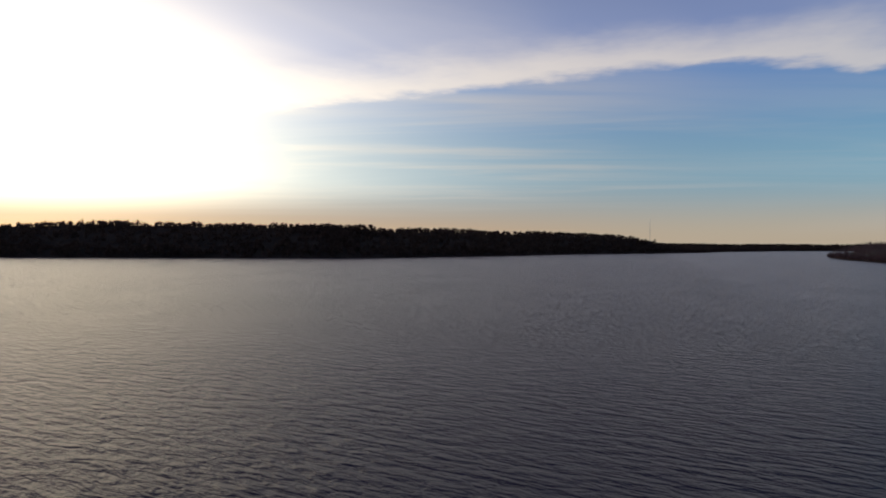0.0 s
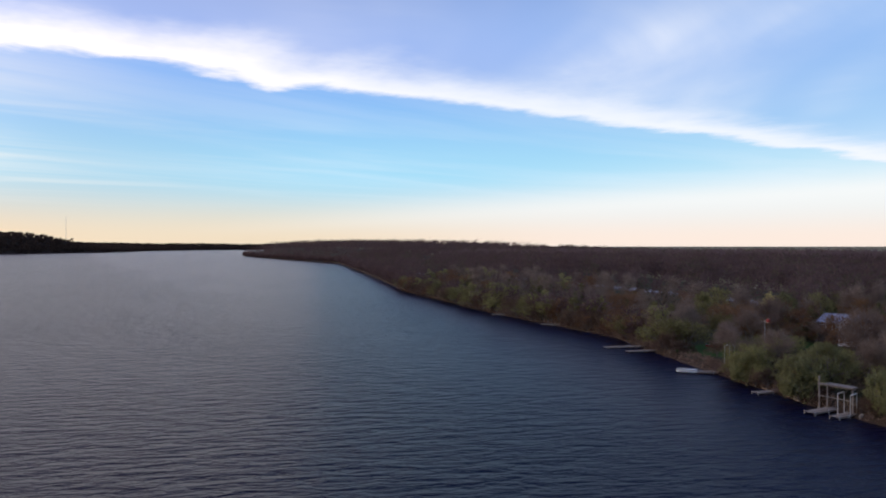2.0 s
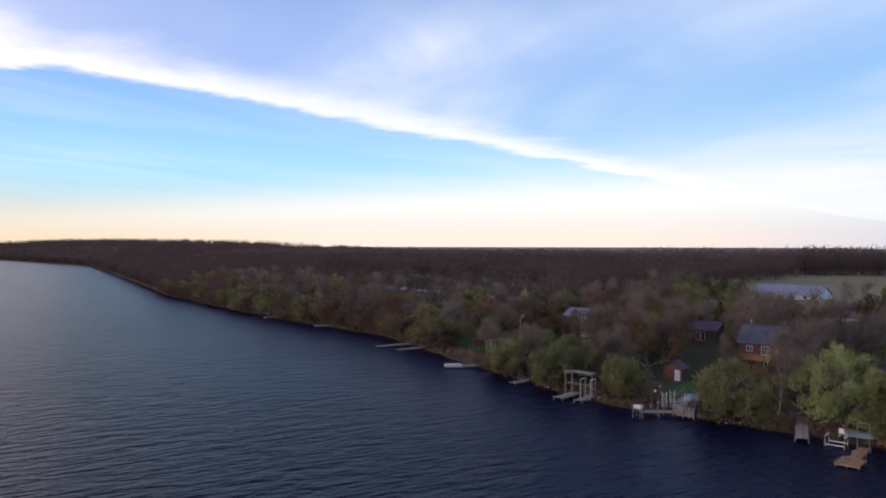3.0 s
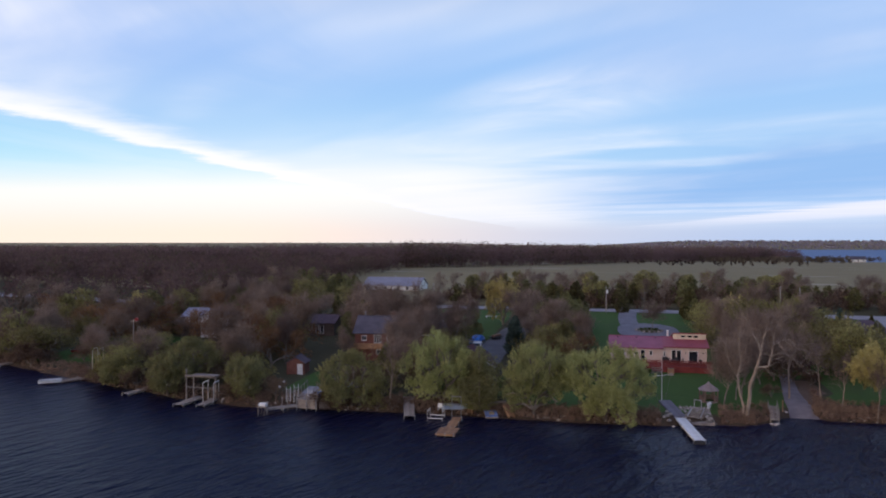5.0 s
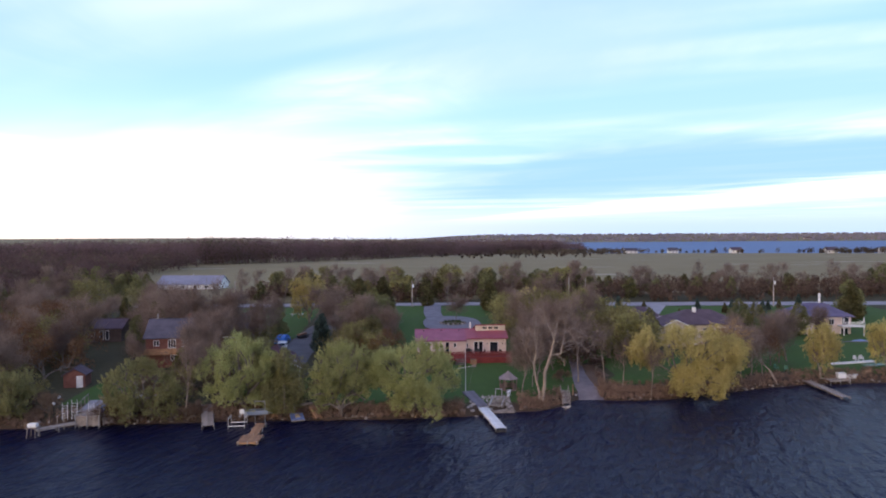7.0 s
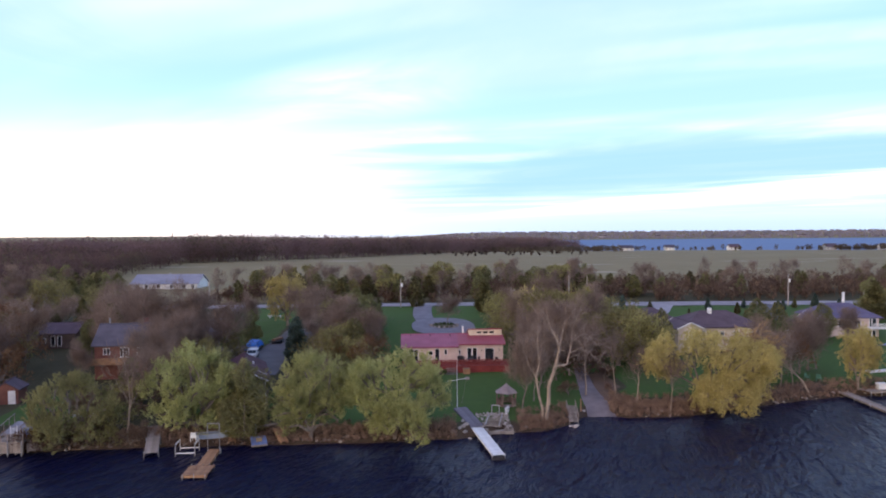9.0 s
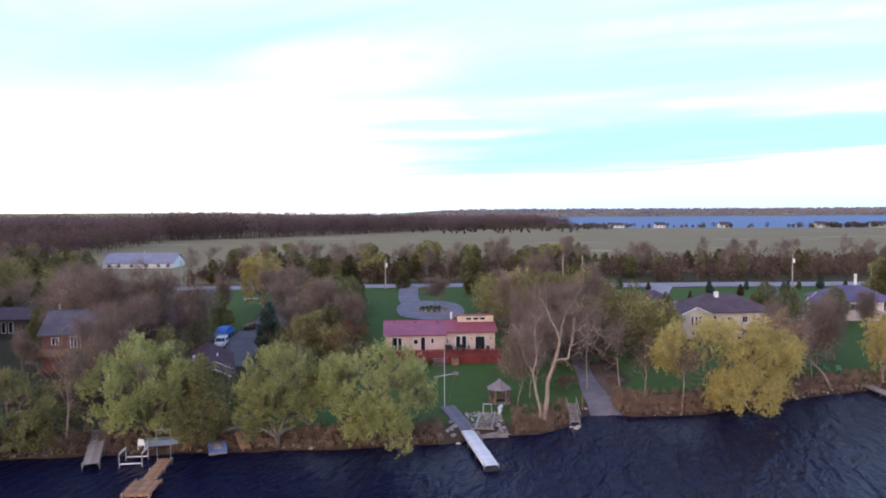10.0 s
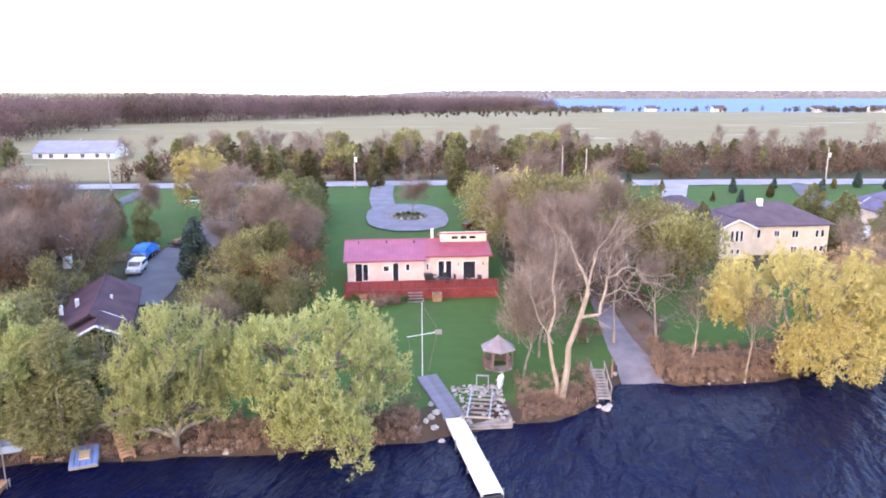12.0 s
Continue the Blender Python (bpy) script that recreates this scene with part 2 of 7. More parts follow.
def ground_mat():
    m = bpy.data.materials.new("ground_cover")
    m.use_nodes = True
    n = Net(m.node_tree)
    pos = n.node("ShaderNodeTexCoord").outputs["Object"]
    inland = n.node("ShaderNodeAttribute")
    inland.attribute_name = "inland"
    d = inland.outputs["Fac"]
    lawn = n.node("ShaderNodeAttribute")
    lawn.attribute_name = "lawn"
    big, fine, blade = n.noise(pos, 0.05, 4), n.noise(pos, 0.6, 5, 0.65), n.noise(pos, 6.0, 3)
    soil = n.mix(fine, (0.04, 0.027, 0.018), (0.105, 0.072, 0.050))
    grass = n.mix(fine, (0.040, 0.086, 0.017), (0.072, 0.138, 0.030))
    grass = n.mix(n.math("MULTIPLY", blade, 0.4), grass, (0.060, 0.115, 0.034))
    grass = n.mix(n.math("MULTIPLY", n.ramp(n.noise(pos, 0.16, 4, 0.6), 0.45, 0.72), 0.55), grass, (0.070, 0.088, 0.034))
    litter = n.mix(fine, (0.040, 0.042, 0.019), (0.092, 0.080, 0.044))
    field = n.mix(big, (0.205, 0.166, 0.084), (0.274, 0.226, 0.122))
    field = n.mix(n.math("MULTIPLY", n.ramp(n.noise(n.stretch(pos, (0.01, 0.05, 1)), 1.0, 4), 0.45, 0.7), 0.4), field, (0.19, 0.17, 0.08))
    field = n.mix(n.ramp(n.noise(n.stretch(pos, (0.012, 0.06, 1), (0, 0, 0), (3, 1, 0)), 1.0, 3), 0.63, 0.68), field, (0.37, 0.32, 0.23))
    wob = n.math("ADD", d, n.math("MULTIPLY", n.math("SUBTRACT", fine, 0.5), 5.0))
    g = n.ramp(n.math("ADD", lawn.outputs["Fac"], n.math("MULTIPLY", n.math("SUBTRACT", fine, 0.5), 0.5)), 0.42, 0.58)
    col = n.mix(g, litter, grass)
    worn = n.mix(fine, (0.10, 0.065, 0.045), (0.20, 0.135, 0.095))
    col = n.mix(n.ramp(n.math("SUBTRACT", n.math("MULTIPLY", n.math("SUBTRACT", fine, 0.5), 0.6), lawn.outputs["Fac"]), 0.35, 0.65), col, worn)
    col = n.mix(n.ramp(wob, 108, 116), col, field)
    col = n.mix(n.ramp(wob, 1.0, 3.2), soil, col)
    bs = n.node("ShaderNodeBsdfPrincipled", Roughness=0.95)
    n.put(bs, "Base Color", col)
    n.put(bs, "Specular IOR Level", 0.2)
    bp = n.node("ShaderNodeBump", Strength=0.6, Distance=0.15, Height=n.math("ADD", fine, n.math("MULTIPLY", blade, 0.3)))
    n.put(bs, "Normal", bp.outputs[0])
    n.node("ShaderNodeOutputMaterial", Surface=bs.outputs[0])
    return m


BARK = mat("grey_bark", (0.10, 0.075, 0.06), (0.30, 0.25, 0.21), 0.9, 1.5, 14, 0.6, depth=0.03)
PALE_BARK = mat("pale_bark", (0.19, 0.145, 0.11), (0.42, 0.335, 0.26), 0.85, 1.2, 12, 0.5, depth=0.03)
TWIG = mat("bare_twigs", (0.185, 0.130, 0.103), (0.335, 0.243, 0.190), 0.9, 0.6, 4, 0, island=0.15, rand=0.22, spec=0.1, thin=0.5)
WILLOW = mat("willow_leaf", (0.265, 0.275, 0.105), (0.485, 0.49, 0.205), 0.7, 0.5, 3, 0, island=0.2, rand=0.12, spec=0.2, thin=0.4)
GOLD = mat("golden_leaf", (0.41, 0.338, 0.118), (0.63, 0.535, 0.222), 0.7, 0.5, 3, 0, island=0.2, rand=0.12, spec=0.2, thin=0.4)
RUST = mat("rusty_leaf", (0.15, 0.075, 0.038), (0.30, 0.165, 0.085), 0.7, 0.5, 3, 0, island=0.3, rand=0.15, spec=0.2, thin=0.4)
CEDAR = mat("cedar_leaf", (0.085, 0.082, 0.036), (0.20, 0.178, 0.08), 0.8, 0.6, 3, 0, island=0.4, rand=0.3, spec=0.15, thin=0.4)
SPRUCE = mat("spruce_needle", (0.048, 0.075, 0.062), (0.125, 0.178, 0.150), 0.8, 0.6, 3, 0, island=0.35, rand=0.15, spec=0.15, thin=0.4)
GREENCEDAR = mat("green_cedar_leaf", (0.130, 0.128, 0.054), (0.255, 0.240, 0.106), 0.8, 0.6, 3, 0, island=0.35, rand=0.25, spec=0.15, thin=0.4)
OLIVE = mat("budding_leaf", (0.172, 0.154, 0.060), (0.33, 0.290, 0.124), 0.8, 0.6, 3, 0, island=0.35, rand=0.3, spec=0.15, thin=0.4)
DULLWILLOW = mat("dull_willow_leaf", (0.185, 0.175, 0.075), (0.345, 0.325, 0.145), 0.7, 0.5, 3, 0, island=0.25, rand=0.12, spec=0.2, thin=0.4)
PEACH = mat("peach_buds", (0.36, 0.225, 0.11), (0.56, 0.38, 0.205), 0.7, 0.5, 3, 0, island=0.2, rand=0.1, spec=0.2, thin=0.4)
THICKET = mat("thicket_twigs", (0.105, 0.068, 0.050), (0.215, 0.142, 0.098), 0.9, 0.6, 4, 0, island=0.3, rand=0.3, spec=0.1, thin=0.4)
WEATHERED = mat("weathered_wood", (0.16, 0.13, 0.11), (0.36, 0.31, 0.27), 0.85, 1.5, 25, 0.4, rand=0.15)
CEDARWOOD = mat("brown_deck_wood", (0.22, 0.115, 0.06), (0.42, 0.24, 0.13), 0.75, 1.5, 25, 0.4, rand=0.15)
REDSTAIN = mat("red_stained_wood", (0.15, 0.018, 0.016), (0.27, 0.04, 0.035), 0.7, 1.2, 20, 0.3, rand=0.12)
WHITE = mat("white_paint", (0.66, 0.66, 0.64), (0.84, 0.84, 0.82), 0.5, 1.5, 20, 0.05)
DOCKWHITE = mat("white_dock_deck", (0.62, 0.62, 0.62), (0.85, 0.85, 0.84), 0.6, 1.0, 20, 0.15, rand=0.06)
CREAM = mat("cream_siding", (0.58, 0.49, 0.38), (0.72, 0.63, 0.50), 0.7, 0.8, 25, 0.1)
PINKBRICK = mat("buff_brick", (0.54, 0.41, 0.35), (0.70, 0.58, 0.51), 0.8, 1.0, 18, 0.3)
BRICK = mat("red_brick", (0.15, 0.055, 0.04), (0.26, 0.11, 0.08), 0.85, 1.0, 18, 0.3)
DARKWALL = mat("dark_brown_siding", (0.07, 0.05, 0.04), (0.13, 0.10, 0.085), 0.8, 1.0, 18, 0.2)
REDROOF = mat("red_metal_roof", (0.235, 0.056, 0.098), (0.34, 0.095, 0.158), 0.45, 0.5, 12, 0.05)
WINGROOF = mat("bright_red_metal_roof", (0.25, 0.042, 0.066), (0.36, 0.075, 0.105), 0.45, 0.5, 12, 0.05)
GREYROOF = mat("grey_shingle", (0.050, 0.046, 0.062), (0.105, 0.096, 0.125), 0.85, 0.6, 20, 0.4)
BROWNROOF = mat("brown_shingle", (0.065, 0.042, 0.055), (0.115, 0.08, 0.10), 0.85, 0.6, 20, 0.4)
PURPLEROOF = mat("purple_brown_shingle", (0.060, 0.030, 0.038), (0.105, 0.058, 0.070), 0.9, 0.6, 20, 0.4, spec=0.2)
BLUEROOF = mat("slate_blue_shingle", (0.085, 0.075, 0.135), (0.15, 0.135, 0.215), 0.85, 0.6, 20, 0.4, spec=0.3)
MAROON = mat("dark_red_paint", (0.07, 0.008, 0.010), (0.12, 0.018, 0.020), 0.4, 2, 20, 0.05)
BARNROOF = mat("pale_metal_roof", (0.20, 0.20, 0.255), (0.29, 0.29, 0.35), 0.5, 0.4, 10, 0.05)
ROADTOP = mat("pale_worn_asphalt", (0.22, 0.215, 0.235), (0.34, 0.33, 0.355), 0.9, 0.2, 12, 0.2)
ASPHALT = mat("asphalt", (0.075, 0.075, 0.085), (0.13, 0.13, 0.14), 0.9, 0.3, 14, 0.3)
GRAVEL = mat("grey_gravel", (0.14, 0.137, 0.158), (0.225, 0.22, 0.25), 0.95, 0.5, 20, 0.5, depth=0.03)
ROCK = mat("shore_rock", (0.16, 0.13, 0.11), (0.42, 0.37, 0.33), 0.9, 1.5, 12, 0.6, rand=0.25, depth=0.04)
PALEROCK = mat("pale_rock", (0.30, 0.262, 0.235), (0.53, 0.48, 0.44), 0.9, 1.5, 12, 0.6, rand=0.2, depth=0.04)
METAL = mat("galvanised_metal", (0.30, 0.31, 0.33), (0.52, 0.53, 0.55), 0.4, 2, 20, 0.05, metal=0.8)
POLEWOOD = mat("utility_pole_wood", (0.28, 0.24, 0.21), (0.50, 0.46, 0.42), 0.9, 1.0, 18, 0.3)
BLUETARP = mat("blue_tarp", (0.005, 0.12, 0.50), (0.01, 0.26, 0.80), 0.45, 0.8, 6, 0.5, depth=0.06)
BLUEMAT = mat("blue_plastic", (0.10, 0.16, 0.36), (0.20, 0.28, 0.52), 0.5, 1, 9, 0.1)
BLACK = mat("black_plastic", (0.012, 0.012, 0.013), (0.04, 0.04, 0.042), 0.6, 2, 20, 0.1)
REDPAINT = mat("red_paint", (0.26, 0.015, 0.015), (0.42, 0.04, 0.035), 0.45, 2, 20, 0.05)
CONCRETE = mat("old_concrete", (0.125, 0.108, 0.115), (0.225, 0.195, 0.205), 0.9, 0.6, 14, 0.3)
REED = mat("dry_brush", (0.14, 0.088, 0.065), (0.29, 0.19, 0.14), 0.9, 0.8, 6, 0, island=0.4, rand=0.25, spec=0.1)
GREENBUSH = mat("green_bush", (0.035, 0.06, 0.015), (0.10, 0.13, 0.04), 0.85, 0.8, 6, 0, island=0.4, rand=0.25, spec=0.1)
GLASS = glass()


# ---- mesh helpers ----
def part(name, bm, material, parent=None, label=""):
    me = bpy.data.meshes.new(name)
    bm.normal_update()
    bm.to_mesh(me)
    bm.free()
    me.materials.append(material)
    ob = new(name, me)
    ob.parent = parent
    if label:
        ob["label"] = label
    return ob


def raw(name, verts, faces, material, smooth=False):
    me = bpy.data.meshes.new(name)
    me.from_pydata(verts if isinstance(verts, list) else verts.tolist(), [], faces if isinstance(faces, list) else faces.tolist())
    me.materials.append(material)
    if smooth:
        me.shade_smooth()
    me.update()
    return me


def box(bm, x0, y0, z0, x1, y1, z1, m=None):
    r = bmesh.ops.create_cube(bm, size=1.0)["verts"]
    for v in r:
        v.co = Vector((x0 + (v.co.x + .5) * (x1 - x0), y0 + (v.co.y + .5) * (y1 - y0), z0 + (v.co.z + .5) * (z1 - z0)))
        if m:
            v.co = m @ v.co
    return r


def rod(bm, p0, p1, r0, r1=None, sides=8):
    p0, p1 = Vector(p0), Vector(p1)
    d = p1 - p0
    m = Matrix.Translation((p0 + p1) / 2) @ d.to_track_quat("Z", "Y").to_matrix().to_4x4()
    return bmesh.ops.create_cone(bm, cap_ends=True, segments=sides, radius1=r0, radius2=r1 if r1 is not None else r0,
                                 depth=d.length, matrix=m)["verts"]


def new_bm(*boxes):
    bm = bmesh.new()
    for b in boxes:
        box(bm, *b)
    return bm


def soft_bm(width, *boxes):
    """Boxes with bevelled edges."""
    bm = new_bm(*boxes)
    bmesh.ops.bevel(bm, geom=bm.edges[:], offset=width, segments=1, affect="EDGES")
    return bm


def thing(name, x, y, z, label, category, turn=0.0, group="", kind=""):
    e = new(name)
    e.matrix_world = pose(x, y, z, 0, 0, turn)
    return tagged(e, label, category, group, kind)


# ---- ground and water ----
SHORE_X = [-4900, -2200, -1760, -1650, -1440, -853, -494, -316, -200, -138, -115, -90, -73, -62, -50, -41, -29, -11, 0, 6, 12, 17.6, 20, 22.4, 25.7, 28.0, 34, 39, 46, 54, 64, 77, 150, 400, 900, 4900]
SHORE_Y = [1700, 1350, 760, 366, 340, 312, 205, 150, 128, 122, 113, 103, 97, 93, 91, 92, 93, 93, 93, 93.5, 95.3, 96.5, 98.6, 102.2, 102.7, 101.2, 101.0, 102.3, 104.8, 107.9, 110.2, 110.4, 124, 170, 230, 700]
RISE_D = [-40, -8, 0, 1.5, 6, 30, 95, 120, 350, 600, 750, 4900]
RISE_Z = [-4, -2, -.05, 0.9, 1.3, 2.2, 5.0, 5.4, 6.5, 4, .8, .8]


def shore(x):
    return float(np.interp(x, SHORE_X, SHORE_Y))


def lake_edge_y(x):
    """The near shore of the second lake, beyond the fields."""
    return float(np.interp(x, [140, 200, 280, 330, 440, 700, 1500, 4900], [1900, 960, 820, 750, 690, 650, 650, 650]))


def ground_z(x, y):
    d = y - shore(x)
    z = float(np.interp(d, RISE_D, RISE_Z))
    if d > 500 and x > 140 and lake_edge_y(x) < y < 2350:
        return -3.0
    if y > 2350:
        z = 1.0 + min(25.0, (y - 2350) * 0.045) * min(1.0, max(0.1, (x + 100) / 400))
    if x < -140:
        z += min(2.5, (-140 - x) * 0.02) * min(1.0, max(0.0, (d - 10) / 80))
    if x < -600:
        z += min(12.0, (-600 - x) * 0.022) * min(1.0, max(0.0, (d - 4) / 60))
    return z


# lawns, as plan rectangles: x0, y0, x1, y1
LAWNS = [(-7, 146, 0, 192), (-4, 97, 18.5, 192), (17, 99, 66, 132), (44, 150, 125, 192), (-45, 145, -26, 191), (-14, 95, 2, 114), (-48, 98, -36, 112),
         (-26, 100, -14, 112), (66, 113, 140, 150), (-108, 112, -92, 140), (-3, 150, 16, 192)]


def make_ground():
    xs = np.unique(np.concatenate([np.linspace(-4900, -2200, 8), np.linspace(-1760, -700, 40), np.linspace(-700, -160, 70), np.arange(-160, 160, 2.0), np.linspace(160, 900, 60), np.linspace(900, 4900, 21)]))
    ds = np.concatenate([[-40, -15, -6, -2, -0.6, 0.2, 0.8, 1.6, 2.6, 4], np.arange(6, 120, 2.5), np.linspace(120, 900, 70), np.linspace(920, 4300, 50)])
    verts, faces, inl, lawn = [], [], [], []
    for i, x in enumerate(xs):
        s = shore(x)
        for j, d in enumerate(ds):
            wob = 0.6 * noise.noise((x * 0.35, 7.3, 0)) if -6 < d < 6 else 0.0
            y = s + d + wob
            z = ground_z(x, s + d)
            if d > 6:
                z += 0.12 * noise.noise((x * 0.2, y * 0.2, 1.7))
            verts.append((float(x), float(y), z))
            inl.append(float(d))
            bare = (26.0 < x < 62 and 0 < d < 4.4 + noise.noise((x * 0.3, 2, 2))) or 0 < x - float(np.interp(y, [102, 107, 111, 116, 124], [25.0, 24.8, 25.4, 26.3, 27.6])) < 4.4 and y < 121
            lawn.append(-1.0 if bare else 1.0 if any(a <= x <= c and b <= y <= e for a, b, c, e in LAWNS) else 0.0)
    m = len(ds)
    for i in range(len(xs) - 1):
        for j in range(m - 1):
            a = i * m + j
            faces.append((a, a + m, a + m + 1, a + 1))
    me = raw("ground", verts, faces, ground_mat(), True)
    me.attributes.new("inland", "FLOAT", "POINT").data.foreach_set("value", inl)
    me.attributes.new("lawn", "FLOAT", "POINT").data.foreach_set("value", lawn)
    tagged(new("ground", me), "grassy lakeside ground with lawns, brush and dry fields", "ground", kind="structure")


make_ground()
water = raw("water", [(-4950, -4950, 0), (4950, -4950, 0), (4950, 4950, 0), (-4950, 4950, 0)], [(0, 1, 2, 3)], water_mat())
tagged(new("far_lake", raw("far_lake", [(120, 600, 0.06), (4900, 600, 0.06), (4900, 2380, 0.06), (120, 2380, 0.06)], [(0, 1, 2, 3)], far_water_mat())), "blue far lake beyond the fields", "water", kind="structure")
tagged(new("water", water), "dark blue rippled lake water", "water", kind="structure")


def opposite_shore():
    """The high wooded bank across the lake, running round behind."""
    rng = np.random.default_rng(5)
    line = [(-4300, 2600, 40), (-4250, 1800, 40), (-4100, 1100, 40), (-3750, 600, 40), (-3300, 330, 42), (-2700, 160, 40), (-2598, 109, 74), (-2088, -227, 80), (-1718, -334, 77), (-1450, -460, 74), (-1280, -560, 78), (-1245, -760, 82),
            (-1226, -930, 86), (-1190, -1319, 92), (-1100, -1800, 90), (-700, -2300, 80), (200, -2500, 70), (1500, -2500, 60), (4800, -2600, 50)]
    verts, faces = [], []
    pts = []
    for (x0, y0, h0), (x1, y1, h1) in zip(line, line[1:]):
        n = max(2, int(math.hypot(x1 - x0, y1 - y0) / 40))
        for k in range(n):
            t = k / n
            pts.append((x0 + (x1 - x0) * t, y0 + (y1 - y0) * t, h0 + (h1 - h0) * t))
    prof = [(-10, -2.0), (4, 0.03), (40, 0.25), (110, 0.62), (200, 0.9), (300, 1.0), (700, 1.0), (1400, 0.9)]
    for i, (x, y, h) in enumerate(pts):
        a, b = pts[max(0, i - 1)], pts[min(len(pts) - 1, i + 1)]
        t = Vector((b[0] - a[0], b[1] - a[1], 0)).normalized()
        nrm = Vector((t.y, -t.x, 0))
        if nrm.dot(Vector((-x, -y - 200, 0))) > 0:
            nrm = -nrm
        for d, f in prof:
            z = f if d < 0 else f * max(2.0, h - 14) * (1 + 0.08 * noise.noise((x * 0.004, y * 0.004, 3)))
            verts.append((x + nrm.x * d, y + nrm.y * d, z))
    m = len(prof)
    for i in range(len(pts) - 1):
        for j in range(m - 1):
            a = i * m + j
            faces.append((a, a + m, a + m + 1, a + 1))
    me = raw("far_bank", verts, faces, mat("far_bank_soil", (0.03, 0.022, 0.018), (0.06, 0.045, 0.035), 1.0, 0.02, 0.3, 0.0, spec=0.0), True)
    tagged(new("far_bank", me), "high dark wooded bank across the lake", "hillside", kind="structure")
    # places for its woods
    spots = []
    for i, (x, y, h) in enumerate(pts):
        if y < -1500 or x < -4700 or y > 2400:
            continue
        for _ in range(60):
            j = int(rng.choice([1, 2, 3, 4, 5], p=[0.3, 0.25, 0.2, 0.15, 0.1]))
            a, b = Vector(verts[i * m + j]), Vector(verts[i * m + j + 1])
            p = a.lerp(b, rng.random())
            spots.append((p.x + rng.normal() * 14, p.y + rng.normal() * 14, p.z, 9 + 6 * rng.random()))
    return spots


FAR_SPOTS = opposite_shore()


def ribbon(name, pts, width, material, label, category, lift=0.05, narrow=1.0):
    """A road or drive laid on the ground along plan points; it closes where the ends meet."""
    fine = []
    for (x0, y0, *w0), (x1, y1, *w1) in zip(pts, pts[1:]):
        n = max(1, int(math.hypot(x1 - x0, y1 - y0) / 2.0))
        for k in range(n):
            fine.append((x0 + (x1 - x0) * k / n, y0 + (y1 - y0) * k / n))
    fine.append(tuple(pts[-1][:2]))
    for _ in range(6):
        fine = [fine[0]] + [((a[0] + 2 * b[0] + c[0]) / 4, (a[1] + 2 * b[1] + c[1]) / 4) for a, b, c in zip(fine, fine[1:], fine[2:])] + [fine[-1]]
    verts, faces = [], []
    across = 5
    for i, (x, y) in enumerate(fine):
        a, b = fine[max(0, i - 1)], fine[min(len(fine) - 1, i + 1)]
        t = Vector((b[0] - a[0], b[1] - a[1], 0)).normalized()
        for k in range(across):
            s = (k / (across - 1) - 0.5) * width * (narrow + (1 - narrow) * max(0.0, 1 - i / (0.6 * len(fine))) ** 2) * (1 + 0.10 * noise.noise((x * 0.5, y * 0.5, 5)))
            px, py = x - t.y * s, y + t.x * s
            verts.append((px, py, ground_z(px, py) + lift + 0.12 * (1 - abs(k - 2) / 2) + 0.1))
    for i in range(len(fine) - 1):
        for k in range(across - 1):
            a = i * across + k
            faces.append((a, a + 1, a + across + 1, a + across))
    ob = new(name, raw(name, verts, faces, material, True))
    return tagged(ob, label, category, kind="structure")


ROAD = [(-500, 232), (-300, 212), (-150, 199), (-60, 195), (50, 195), (120, 195), (300, 202), (600, 225)]
ribbon("road", ROAD, 7.0, ROADTOP, "pale grey asphalt country road", "road")

# ---- trees ----
def tubes(segs, sides):
    """Tapered tubes from rows of p0, p1, r0, r1, as arrays of vertices and faces."""
    p0, p1 = np.array([s[0] for s in segs]), np.array([s[1] for s in segs])
    r0, r1 = np.array([s[2] for s in segs]), np.array([s[3] for s in segs])
    d = p1 - p0
    d /= np.linalg.norm(d, axis=1, keepdims=True) + 1e-9
    ref = np.where(np.abs(d[:, 2:3]) > 0.9, [[1.0, 0, 0]], [[0, 0, 1.0]])
    u = np.cross(d, ref)
    u /= np.linalg.norm(u, axis=1, keepdims=True) + 1e-9
    w = np.cross(d, u)
    ang = np.arange(sides) * 2 * np.pi / sides
    ring = np.cos(ang)[None, :, None] * u[:, None, :] + np.sin(ang)[None, :, None] * w[:, None, :]
    v = np.concatenate([p0[:, None] + ring * r0[:, None, None], p1[:, None] + ring * r1[:, None, None]], axis=1).reshape(-1, 3)
    base = (np.arange(len(segs)) * 2 * sides)[:, None]
    k = np.arange(sides)
    f = np.stack([base + k, base + (k + 1) % sides, base + sides + (k + 1) % sides, base + sides + k], axis=2).reshape(-1, 4)
    return v, f


